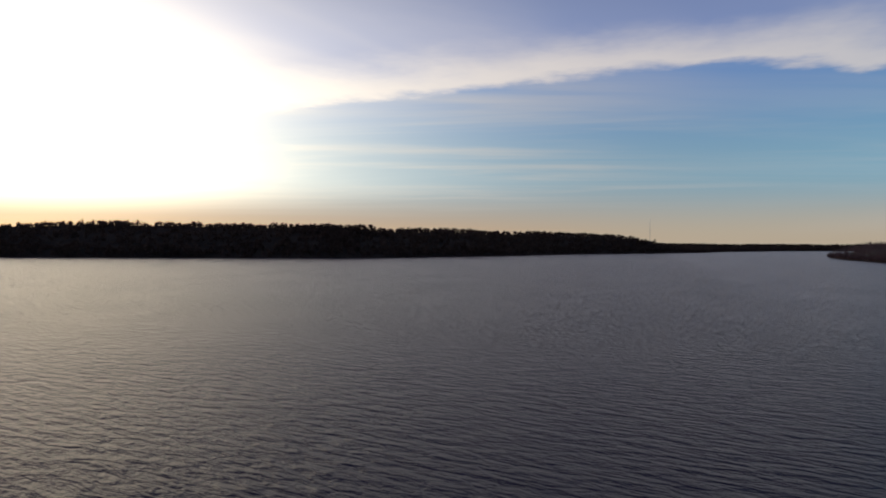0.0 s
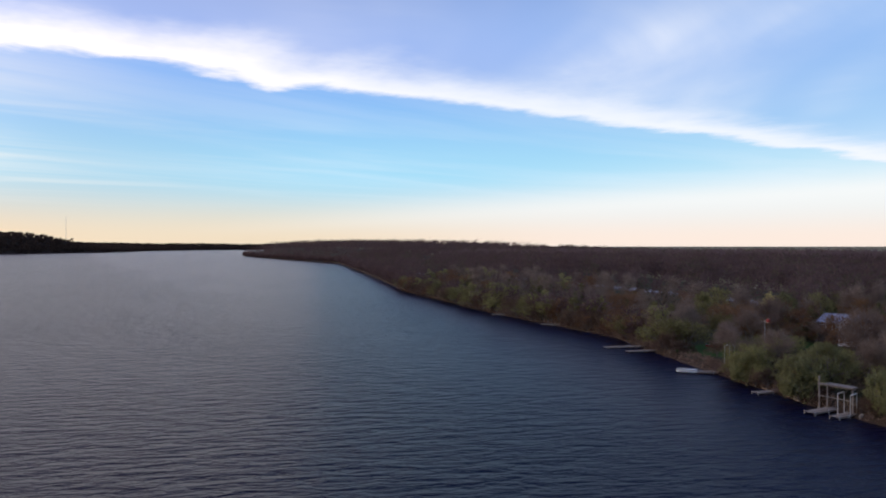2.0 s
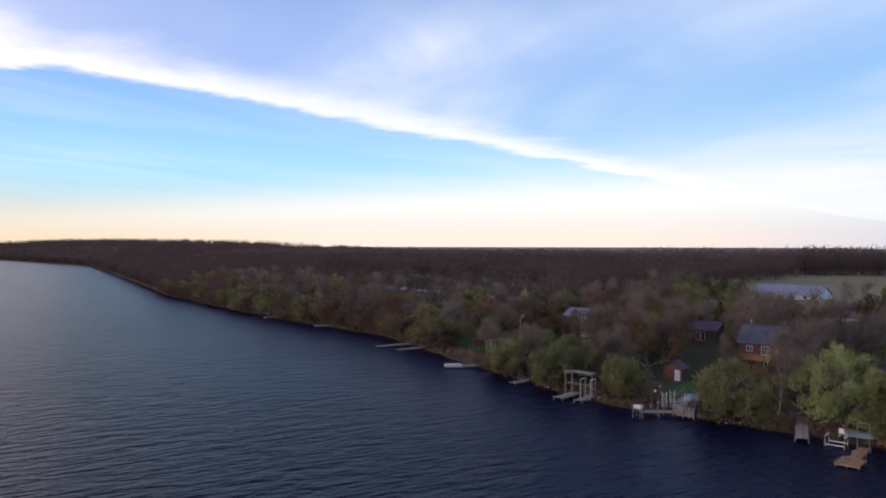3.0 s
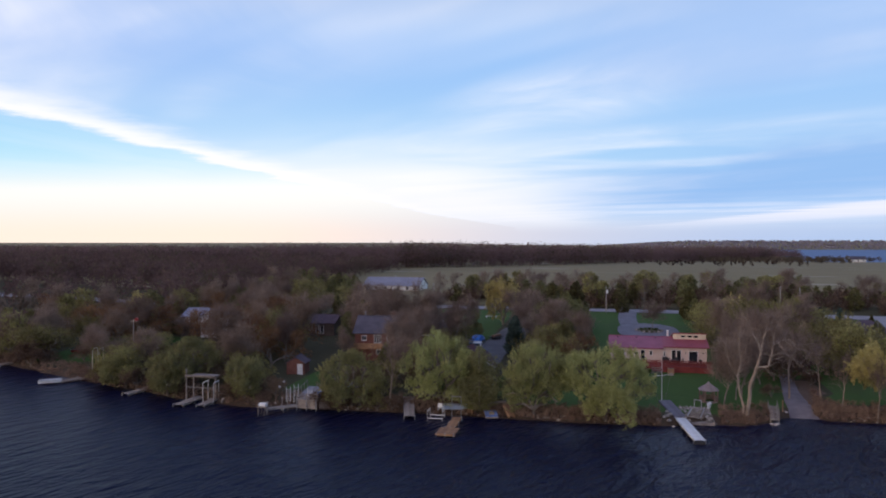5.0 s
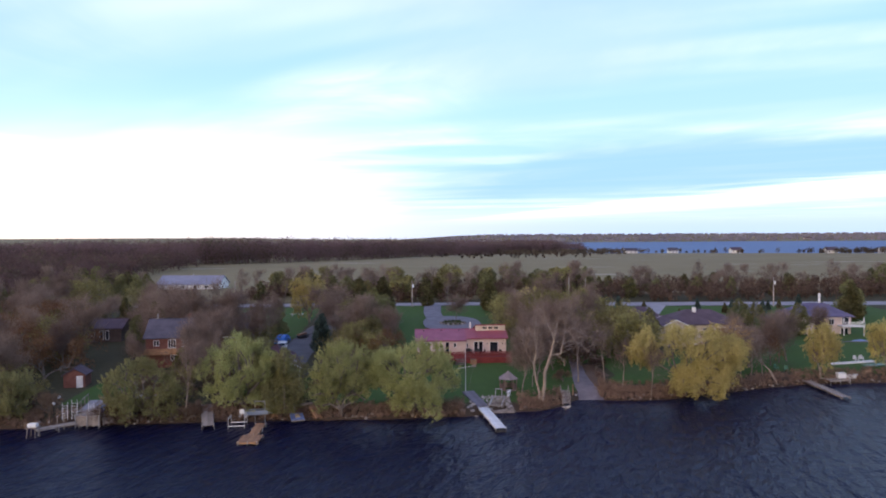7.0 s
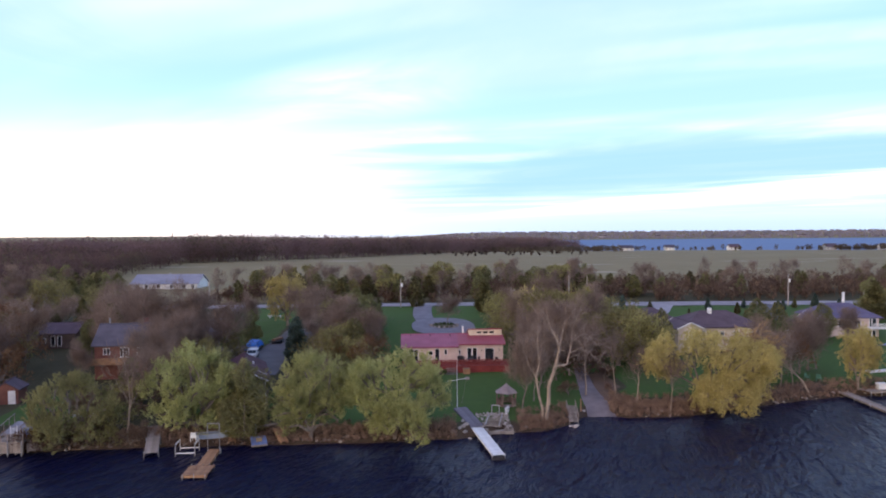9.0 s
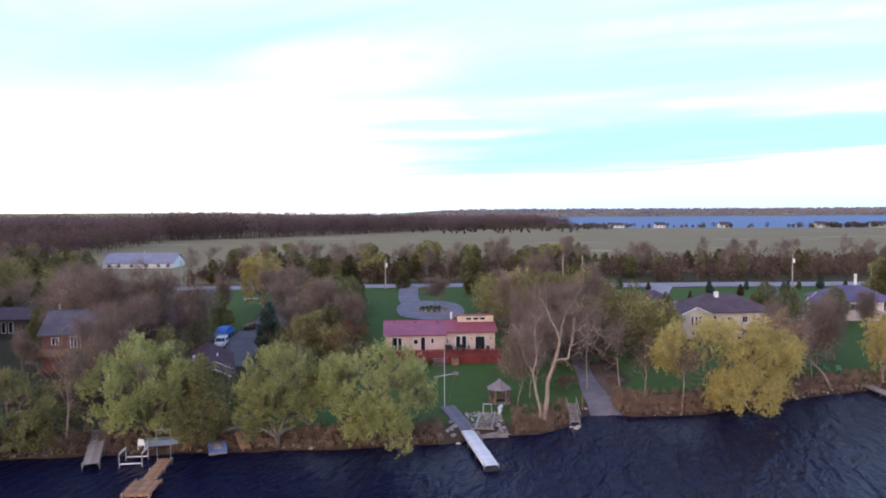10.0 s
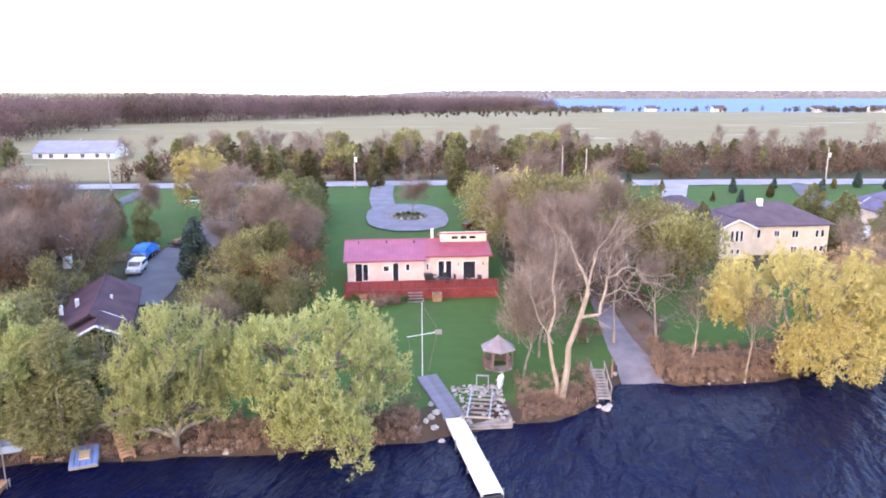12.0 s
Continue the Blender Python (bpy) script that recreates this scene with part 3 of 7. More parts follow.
def grow(rng, p, d, length, r, depth, segs, tips, fork=4, angle=0.6, up=0.15, shrink=0.62, steps=3, wander=0.16):
    """A limb of some steps with forks along it."""
    pts, dirs = [p], [d]
    for k in range(steps):
        d = d + rng.normal(size=3) * wander + np.array([0, 0, up * 0.3])
        d = d / np.linalg.norm(d)
        q = p + d * length / steps
        f0, f1 = 1 - 0.5 * k / steps, 1 - 0.5 * (k + 1) / steps
        segs.append((p, q, r * f0, r * f1, depth))
        p = q
        pts.append(p)
        dirs.append(d)
    if depth <= 0:
        tips.append((pts[-1], dirs[-1]))
        tips.append((pts[-2], dirs[-2]))
        return
    for k in range(fork):
        at = 1.0 if k < 1 else 0.35 + 0.65 * rng.random()
        i = min(int(at * steps), steps - 1)
        t = at * steps - i
        q = pts[i] * (1 - t) + pts[i + 1] * t
        side = rng.normal(size=3)
        side -= side.dot(dirs[i + 1]) * dirs[i + 1]
        side /= np.linalg.norm(side) + 1e-9
        a = angle * (0.6 + 0.8 * rng.random()) * (0.5 if k < 1 else 1)
        nd = dirs[i + 1] * math.cos(a) + side * math.sin(a) + np.array([0, 0, up])
        nd /= np.linalg.norm(nd)
        grow(rng, q, nd, length * shrink * (0.8 + 0.4 * rng.random()), r * 0.5 * (1.15 - 0.4 * at + 0.3), depth - 1, segs, tips, fork, angle, up, shrink, steps, wander)


def blades(rng, at, n, spread, length, width, droop, axis=None, corners=4):
    """Loose leaf blades scattered round points."""
    at = np.asarray(at)
    pick = rng.integers(0, len(at), n)
    c = at[pick] + rng.normal(size=(n, 3)) * spread
    a = rng.normal(size=(n, 3))
    if axis is not None:
        a = a * 0.5 + np.asarray(axis)[pick]
    a[:, 2] -= droop
    a /= np.linalg.norm(a, axis=1, keepdims=True)
    s = np.cross(a, rng.normal(size=(n, 3)))
    s /= np.linalg.norm(s, axis=1, keepdims=True) + 1e-9
    ln = length * (0.6 + 0.8 * rng.random((n, 1)))
    wd = width * (0.6 + 0.8 * rng.random((n, 1)))
    if corners == 3:
        v = np.stack([c - s * wd, c + s * wd, c + a * ln], axis=1).reshape(-1, 3)
    else:
        v = np.stack([c, c + a * ln * 0.5 + s * wd, c + a * ln, c + a * ln * 0.5 - s * wd], axis=1).reshape(-1, 3)
    return v, np.arange(n * corners).reshape(-1, corners)


def limb_mesh(name, segs, material):
    thick = [s for s in segs if s[2] > 0.07]
    thin = [s for s in segs if s[2] <= 0.07]
    v, f = np.zeros((0, 3)), []
    for some, sides in ((thick, 6), (thin, 3)):
        if some:
            v2, f2 = tubes(some, sides)
            f = f + (f2 + len(v)).tolist()
            v = np.concatenate([v, v2])
    return raw(name, v, f, material)


def willow_meshes(seed, h, leaf, n, stems=4, bark=BARK, size=(0.26, 0.05), rise=0.6, depth=2, fork=4, lobe=0.10, wide=1.0):
    """A many-stemmed broadleaf: limbs that end in uneven lobes of fine leaf."""
    rng = np.random.default_rng(seed)
    segs, tips = [], []
    segs.append((np.zeros(3) + [0, 0, -0.5], np.array([0, 0, 0.10 * h]), 0.042 * h, 0.034 * h, 9))
    for k in range(stems):
        a = 2 * math.pi * (k + rng.random() * 0.6) / stems
        lean = (0.18 + 0.75 * rng.random()) * wide
        d = np.array([math.cos(a) * lean, math.sin(a) * lean, 1.0])
        grow(rng, np.array([0, 0, 0.08 * h]), d / np.linalg.norm(d), h * 0.48, 0.020 * h, depth, segs, tips, fork, 0.8, 0.03, 0.58, 4, 0.17)
    p = np.array([t[0] for t in tips])
    over = p[:, 2].max() / (h * (1 - lobe * 0.9))
    p = p / over
    segs = [(s[0] / over, s[1] / over, s[2], s[3], s[4]) for s in segs]
    keep = p[rng.random(len(p)) < 0.72]
    low = keep[rng.random(len(keep)) < 0.30] * [1.05, 1.05, 1.0] - np.array([0, 0, 0.14 * h])
    centre = np.concatenate([keep, low[low[:, 2] > 0.12 * h]])
    rad = lobe * h * (0.55 + 0.75 * rng.random(len(centre)))
    pick = rng.choice(len(centre), n, p=rad ** 2 / (rad ** 2).sum())
    u = rng.normal(size=(n, 3))
    u[:, 2] = u[:, 2] * 0.8 + 0.35
    u /= np.linalg.norm(u, axis=1, keepdims=True)
    c = centre[pick] + u * rad[pick][:, None] * (0.35 + 0.65 * np.sqrt(rng.random((n, 1)))) * [1, 1, 0.85]
    ax = u * 0.7 + rng.normal(size=(n, 3)) * 0.45 + [0, 0, rise]
    ax /= np.linalg.norm(ax, axis=1, keepdims=True)
    sd = np.cross(ax, rng.normal(size=(n, 3)))
    sd /= np.linalg.norm(sd, axis=1, keepdims=True) + 1e-9
    ln, wd = size[0] * (0.6 + 0.8 * rng.random((n, 1))), size[1] * (0.6 + 0.8 * rng.random((n, 1)))
    v = np.stack([c - sd * wd, c + sd * wd, c + ax * ln], axis=1).reshape(-1, 3)
    return limb_mesh("trunk", segs, bark), raw("crown", v, np.arange(n * 3).reshape(-1, 3), leaf)


def crown_meshes(seed, ells, leaf, n, lobes, bark=BARK, size=(0.20, 0.048), rise=0.55, r=(0.55, 1.25), trunk=0.24):
    """A broad tree whose crown fills some rounded volumes (centre, half-sizes) with lobes of fine leaf, each on its own limb."""
    rng = np.random.default_rng(seed)
    e = np.array(ells, float)
    area = (e[:, 3] * e[:, 4] * e[:, 5]) ** (2 / 3)
    pick = rng.choice(len(e), lobes * 4, p=area / area.sum())
    u = rng.normal(size=(lobes * 4, 3)) + [0, 0, 0.2]
    u /= np.linalg.norm(u, axis=1, keepdims=True)
    c = e[pick, :3] + u * e[pick, 3:] * (0.45 + 0.60 * np.sqrt(rng.random((lobes * 4, 1))))
    centre = []
    for p in c:
        if p[2] > 0.9 and len(centre) < lobes and all(np.linalg.norm(p - q) > 0.72 * r[0] for q in centre):
            centre.append(p)
    centre = np.array(centre)
    rad = r[0] + (r[1] - r[0]) * rng.random(len(centre)) ** 2.2
    # limbs: every lobe joins the nearest limb already there
    segs = [(np.array([0, 0, -0.6]), np.array([0, 0, 0.9]), trunk * 1.25, trunk, 9)]
    nodes, path = [np.array([0, 0, 0.9])], [0.0]
    top = max(1.6, 0.30 * centre[:, 2].max())
    for lean in (0.22, -0.3):
        end = np.array([lean * top, rng.normal() * 0.3, top])
        segs.append((nodes[0], end, trunk * 0.8, trunk * 0.6, 9))
        nodes.append(end)
        path.append(0.45)
    reach = np.linalg.norm(centre - nodes[0], axis=1)
    longest = reach.max() * 1.3
    for i in np.argsort(reach + rng.normal(size=len(reach)) * 0.8):
        p = centre[i]
        best = min(range(len(nodes)), key=lambda k: np.linalg.norm(p - nodes[k]) * 1.25 + path[k] + 1.2 * max(0.0, nodes[k][2] - p[2]))
        a = nodes[best]
        d = np.linalg.norm(p - a)
        m = (a + p) / 2 + [0, 0, 0.10 * d] + rng.normal(size=3) * 0.07 * d
        r0 = max(0.025, trunk * 0.75 * (1 - path[best] / longest) ** 1.4)
        r1 = max(0.018, trunk * 0.75 * (1 - (path[best] + d) / longest) ** 1.4) if path[best] + d < longest else 0.018
        segs.append((a, m, r0, (r0 + r1) / 2, 1))
        segs.append((m, p, (r0 + r1) / 2, r1, 1))
        nodes += [m, p]
        path += [path[best] + d * 0.5, path[best] + d]
    # sprays: short leafy shoots over each lobe
    k = n // 26
    own = rng.choice(len(centre), k, p=rad ** 2 / (rad ** 2).sum())
    u = rng.normal(size=(k, 3)) + [0, 0, 0.3]
    u /= np.linalg.norm(u, axis=1, keepdims=True)
    tall = np.array([0.9, 0.9, 1.15]) if rise > 0 else np.array([0.9, 0.9, 1.5])
    base = centre[own] + u * rad[own][:, None] * (0.15 + 0.85 * rng.random((k, 1)) ** 0.55) * tall
    shoot = u * 0.6 + rng.normal(size=(k, 3)) * 0.3 + [0, 0, rise * 1.3]
    shoot /= np.linalg.norm(shoot, axis=1, keepdims=True)
    pick = rng.integers(0, k, n)
    along = rng.random((n, 1))
    c = base[pick] + shoot[pick] * along * (0.55 + 0.5 * rng.random(k))[pick][:, None] + rng.normal(size=(n, 3)) * (0.13 - 0.07 * along)
    u = shoot[pick]
    c[:, 2] = np.maximum(c[:, 2], 0.25)
    ax = u * 0.6 + rng.normal(size=(n, 3)) * 0.45 + [0, 0, rise]
    ax /= np.linalg.norm(ax, axis=1, keepdims=True)
    sd = np.cross(ax, rng.normal(size=(n, 3)))
    sd /= np.linalg.norm(sd, axis=1, keepdims=True) + 1e-9
    ln, wd = size[0] * (0.6 + 0.8 * rng.random((n, 1))), size[1] * (0.6 + 0.8 * rng.random((n, 1)))
    v = np.stack([c - sd * wd, c + sd * wd, c + ax * ln], axis=1).reshape(-1, 3)
    return limb_mesh("trunk", segs, bark), raw("crown", v, np.arange(n * 3).reshape(-1, 3), leaf)


def forked_meshes(seed):
    """The tall tree with two pale leaning stems and crooked, arching limbs."""
    rng = np.random.default_rng(seed)
    segs, tips = [], []
    for limb, r0, r1 in (([(0, -0.6), (0.45, 2.6), (1.0, 5.5), (1.75, 8.4)], 0.27, 0.17), ([(1.75, 8.4), (1.3, 10), (0.5, 11.6), (-0.2, 13.2)], 0.13, 0.03),
                         ([(1.75, 8.4), (2.1, 10), (2.5, 11.6), (3.6, 13.2)], 0.12, 0.03), ([(1.25, 6.5), (2.7, 6.7), (3.0, 8), (3.3, 9.5)], 0.13, 0.09), ([(3.3, 9.5), (4.2, 10.2), (5.3, 10.2), (6.0, 9.2)], 0.07, 0.025),
                         ([(3.0, 8), (4.3, 8.5), (5.6, 8.1), (6.6, 6.7)], 0.06, 0.02), ([(-0.4, -0.6), (-0.75, 3), (-0.65, 7), (-0.9, 12)], 0.2, 0.03), ([(3.3, 9.5), (3.6, 11.2), (4.6, 12.6)], 0.06, 0.02),
                         ([(-0.7, 4.5), (-1.9, 6.5), (-2.6, 8.5)], 0.08, 0.025), ([(2.5, 11.6), (3.4, 11.7), (4.2, 12.4)], 0.05, 0.02)):
        y = 0.0
        pts = []
        for k, (x, z) in enumerate(limb):
            y += rng.normal() * 0.25 if z > 3 else 0.0
            pts.append(np.array([x, y, z], float))
        n = len(pts) - 1
        for k in range(n):
            a, b = pts[k], pts[k + 1]
            m = (a + b) / 2 + rng.normal(size=3) * 0.05 * np.linalg.norm(b - a)
            ra, rb = r0 + (r1 - r0) * k / n, r0 + (r1 - r0) * (k + 1) / n
            segs += [(a, m, ra, (ra + rb) / 2, 9), (m, b, (ra + rb) / 2, rb, 9)]
            if b[2] > 6.5:
                for q in (m, b):
                    d = (b - a) / np.linalg.norm(b - a) + rng.normal(size=3) * 0.7 + [0, 0, 0.3]
                    grow(rng, q, d / np.linalg.norm(d), 1.6 + 0.8 * rng.random(), 0.03, 1, segs, tips, 3, 0.6, 0.1, 0.6, 3, 0.2)
    v, f = blades(rng, np.array([t[0] for t in tips]), 900, 0.2, 0.8, 0.012, -0.1, np.array([t[1] for t in tips]), 3)
    return limb_mesh("trunk", segs, PALE_BARK), raw("crown", v, f, TWIG)


def bare_meshes(seed, h, bark=BARK, twig=TWIG, spread=0.7, fork=4, stems=1, n=1500, depth=2):
    """A leafless tree: crooked leaders with limbs all the way up."""
    rng = np.random.default_rng(seed)
    segs, tips = [], []
    for k in range(stems):
        a = rng.random() * 6.28
        lean = 0.10 if stems == 1 else 0.32
        d = np.array([math.cos(a) * lean, math.sin(a) * lean, 1.0])
        d /= np.linalg.norm(d)
        p, r, steps = np.array([0, 0, -0.5]), 0.017 * h, 7
        for i in range(steps):
            d = d + rng.normal(size=3) * 0.13 + [0, 0, 0.03]
            d /= np.linalg.norm(d)
            q = p + d * h * 0.82 / steps
            r1 = r * 0.80
            segs.append((p, q, r, r1, 9))
            if i >= (2 if h > 9 else 3):
                for _ in range(3):
                    side = rng.normal(size=3)
                    side[2] = abs(side[2]) * 0.35 + 0.25
                    side /= np.linalg.norm(side)
                    b = p + (q - p) * rng.random()
                    nd = side * 0.9 + d * 0.45
                    grow(rng, b, nd / np.linalg.norm(nd), h * (0.30 - 0.026 * i) * (0.7 + 0.6 * rng.random()), r1 * 0.55, depth - 1, segs, tips, fork, spread, 0.10, 0.62, 3, 0.18)
            p, r = q, r1
        tips.append((p, d))
    p = np.array([t[0] for t in tips])
    d = np.array([t[1] for t in tips])
    over = p[:, 2].max() / (h * 0.95)
    p = p / over
    segs = [(s[0] / over, s[1] / over, max(s[2], 0.012), max(s[3], 0.010), s[4]) for s in segs]
    v, f = blades(rng, p, n, 0.45, 1.0, 0.028, -0.2, d, 3)
    return limb_mesh("trunk", segs, bark), raw("crown", v, f, twig)


def conifer_meshes(seed, h, width, leaf, n, ragged=0.18, size=(0.55, 0.16), taper=0.55):
    rng = np.random.default_rng(seed)
    segs = [(np.array([0, 0, -0.4]), np.array([0, 0, h * 0.5]), 0.018 * h, 0.010 * h, 9), (np.array([0, 0, h * 0.5]), np.array([0, 0, h * 0.97]), 0.010 * h, 0.002 * h, 9)]
    lobes = rng.random((40, 2)) * [6.28, 1.0]
    t = 1 - np.power(rng.random(n), 0.6)
    t = 0.05 + 0.95 * t
    a = rng.random(n) * 6.28
    rad = width * 0.5 * np.power(1 - t, taper) * np.minimum(1.0, 0.5 + 2.5 * t) * (0.45 + 0.55 * np.sqrt(rng.random(n)))
    bumpy = np.zeros(n)
    for la, lt in lobes:
        bumpy += np.exp(-((np.angle(np.exp(1j * (a - la))) / 0.5) ** 2) - ((t - lt) / 0.08) ** 2)
    rad *= 1 - ragged + ragged * 2 * np.minimum(bumpy, 1.0)
    at = np.stack([np.cos(a) * rad, np.sin(a) * rad, t * h], axis=1)
    out = np.stack([np.cos(a), np.sin(a), np.full(n, 0.15)], axis=1)
    at = at + rng.normal(size=(n, 3)) * 0.06
    c = at
    ax = out + rng.normal(size=(n, 3)) * 0.5
    ax /= np.linalg.norm(ax, axis=1, keepdims=True)
    s = np.cross(ax, rng.normal(size=(n, 3)))
    s /= np.linalg.norm(s, axis=1, keepdims=True)
    ln = size[0] * (0.6 + 0.8 * rng.random((n, 1)))
    v = np.stack([c - ax * ln * 0.4 - s * size[1], c - ax * ln * 0.4 + s * size[1], c + ax * ln * 0.6], axis=1).reshape(-1, 3)
    return limb_mesh("trunk", segs, BARK), raw("crown", v, np.arange(n * 3).reshape(-1, 3), leaf)


def bush_meshes(seed, leaf, n=500, r=1.0, h=1.2, size=(0.4, 0.05), droop=-0.5):
    rng = np.random.default_rng(seed)
    segs, tips = [], []
    for k in range(6):
        a = 6.28 * k / 6 + rng.random()
        d = np.array([math.cos(a) * 0.6, math.sin(a) * 0.6, 1.0])
        grow(rng, np.array([0, 0, -0.1]), d / np.linalg.norm(d), h * 0.55, 0.03, 1, segs, tips, 4, 0.6, 0.1, 0.7, 2, 0.2)
    p = np.array([t[0] for t in tips]) * [r, r, 1]
    v, f = blades(rng, p, n, 0.18, *size, droop, None, 3)
    return limb_mesh("stem", segs, BARK), raw("foliage", v, f, leaf)


KINDS = {
    "willow": [crown_meshes(11, [(0.2, 0.4, 5.1, 6.0, 4.8, 3.4), (0.9, -3.6, 2.6, 3.6, 2.4, 2.2)], WILLOW, 58000, 112),
               crown_meshes(12, [(0.2, 0.4, 5.8, 3.6, 3.5, 3.4), (-2.3, 0, 3.9, 2.5, 2.4, 2.3), (1.5, -0.3, 3.6, 2.3, 2.0, 2.2)], WILLOW, 36000, 72),
               crown_meshes(13, [(-1.0, 0, 6.1, 4.8, 4.2, 3.9), (-1.0, -0.8, 3.0, 4.2, 2.8, 2.2)], WILLOW, 42000, 84),
               crown_meshes(14, [(-0.4, 0, 4.4, 5.2, 4.2, 3.4)], WILLOW, 30000, 66)],
    "peach": [crown_meshes(24, [(0, 0, 6.2, 4.4, 3.6, 2.4), (-1.6, 0.4, 4.4, 2.6, 2.4, 1.6)], PEACH, 15000, 52, PALE_BARK, (0.24, 0.04), -0.2)],
    "dullwillow": [crown_meshes(15, [(-0.4, 0, 4.4, 5.2, 4.2, 3.4), (-0.8, -2.6, 1.9, 3.6, 2.0, 1.6)], DULLWILLOW, 26000, 66, BARK, (0.24, 0.055)),
                   crown_meshes(16, [(0, 0, 3.4, 4.0, 3.4, 2.8), (1.2, -1.6, 1.8, 2.8, 2.0, 1.5)], DULLWILLOW, 16000, 48, BARK, (0.28, 0.065))],
    "thicket": [willow_meshes(s, 4.6, THICKET, 1500, 5, size=(0.46, 0.06), rise=0.5, lobe=0.2, depth=1, wide=1.3) for s in (101, 102, 103)],
    "leafthicket": [willow_meshes(s, 5.0, OLIVE, 1500, 5, size=(0.42, 0.07), rise=0.4, lobe=0.2, depth=1, wide=1.2) for s in (104, 105)],
    "golden": [crown_meshes(21, [(0, 0.8, 7.8, 9.2, 5.0, 1.8), (2.4, -0.3, 4.3, 4.2, 3.2, 3.2), (-6.4, 0.3, 6.2, 2.4, 2.6, 1.8), (1.8, -2.5, 2.4, 4.4, 2.1, 2.3), (5.5, 0.0, 5.6, 3.0, 3.0, 2.4)], GOLD, 84000, 128, BARK, (0.22, 0.045), -0.55, (0.5, 1.15), 0.19),
               crown_meshes(22, [(0, 0, 5.8, 4.0, 4.0, 3.6)], GOLD, 24000, 54, PALE_BARK, (0.26, 0.055), -0.3)],
    "rusty": [willow_meshes(s, 9.0, RUST, 3400, 4, size=(0.46, 0.075), rise=0.5, lobe=0.14) for s in (31, 32)],
    "budding": [willow_meshes(s, 9.0, OLIVE, 3800, 4, size=(0.42, 0.078), rise=0.5, lobe=0.14) for s in (41, 42, 43)],
    "bare": [bare_meshes(s, 10.0, BARK, TWIG, 0.65, 4, 1, 3200) for s in (51, 52, 53, 54)],
    "pale": [bare_meshes(62, 12.0, PALE_BARK, TWIG, 0.75, 4, 1, 1500)],
    "forked": [forked_meshes(66)],
    "slim": [bare_meshes(s, 8.0, PALE_BARK, TWIG, 0.5, 2, 1, 500) for s in (71, 72)],
    "cedar": [conifer_meshes(s, 7.0, 3.6, CEDAR, 2200, 0.3) for s in (81, 82, 83)],
    "greencedar": [conifer_meshes(s, 9.0, 5.2, GREENCEDAR, 4800, 0.5, (0.5, 0.09), 0.42) for s in (85, 86)],
    "feathery": [conifer_meshes(s, 9.0, 5.4, DULLWILLOW, 9000, 0.5, (0.42, 0.06), 0.42) for s in (106, 107)],
    "spruce": [conifer_meshes(s, 9.0, 4.6, SPRUCE, 3400, 0.3, (0.7, 0.14)) for s in (91,)],
    "brush": [bush_meshes(s, REED, 560, size=(0.32, 0.022)) for s in (95, 96, 97)],
    "greenbush": [bush_meshes(s, GREENBUSH, 420, size=(0.3, 0.09)) for s in (98, 99)],
}
# lighter meshes for the same kinds where they stand far off
FAR_KINDS = {
    "bare": [bare_meshes(s, 10.0, BARK, TWIG, 0.65, 3, 1, 1100, 1) for s in (55, 56, 57)],
    "budding": [willow_meshes(s, 9.0, OLIVE, 1300, 3, size=(0.75, 0.14), rise=0.5, lobe=0.13, depth=1) for s in (44, 45)],
    "cedar": [conifer_meshes(s, 7.0, 3.8, CEDAR, 900, 0.45, (0.8, 0.18), 0.45) for s in (84, 87, 90)],
    "greencedar": [conifer_meshes(s, 9.0, 5.0, GREENCEDAR, 1400, 0.5, (0.8, 0.16), 0.42) for s in (88, 89)],
}
TREE_WORDS = {
    "willow": ("willow_tree", "spreading willow in pale yellow-green spring leaf", "tree"),
    "golden": ("golden_willow_tree", "weeping willow in golden yellow spring leaf", "tree"),
    "dullwillow": ("willow_tree", "low spreading willow in dull olive spring leaf", "tree"),
    "peach": ("peach_willow_tree", "tree in thin peach-orange spring buds", "tree"),
    "thicket": ("thicket_bush", "tall dense leafless brown thicket on the bank", "bush"),
    "leafthicket": ("leafy_thicket_bush", "tall dense olive-leaved shrub on the bank", "bush"),
    "rusty": ("budding_maple_tree", "tree with orange-brown spring buds", "tree"),
    "budding": ("budding_tree", "tree with thin olive-green spring leaf", "tree"),
    "bare": ("bare_tree", "leafless grey-brown tree with fine twigs", "tree"),
    "pale": ("pale_bare_tree", "tall leafless tree with pale forked trunk", "tree"),
    "forked": ("forked_bare_tree", "tall leafless tree with several pale leaning stems", "tree"),
    "slim": ("slim_bare_tree", "slim leafless tree with pale trunk", "tree"),
    "cedar": ("cedar_tree", "dark olive cedar tree with dense foliage", "tree"),
    "greencedar": ("tall_cedar_tree", "tall dense olive-green cedar by the shore", "tree"),
    "feathery": ("feathery_cedar_tree", "tall feathery olive-green cedar at the water's edge", "tree"),
    "spruce": ("spruce_tree", "blue-green spruce tree with drooping branches", "tree"),
    "brush": ("brush_bush", "dry brown leafless bush", "bush"),
    "greenbush": ("green_bush", "low rounded green bush", "bush"),
}
PLANTED = []
plant_rng = np.random.default_rng(77)


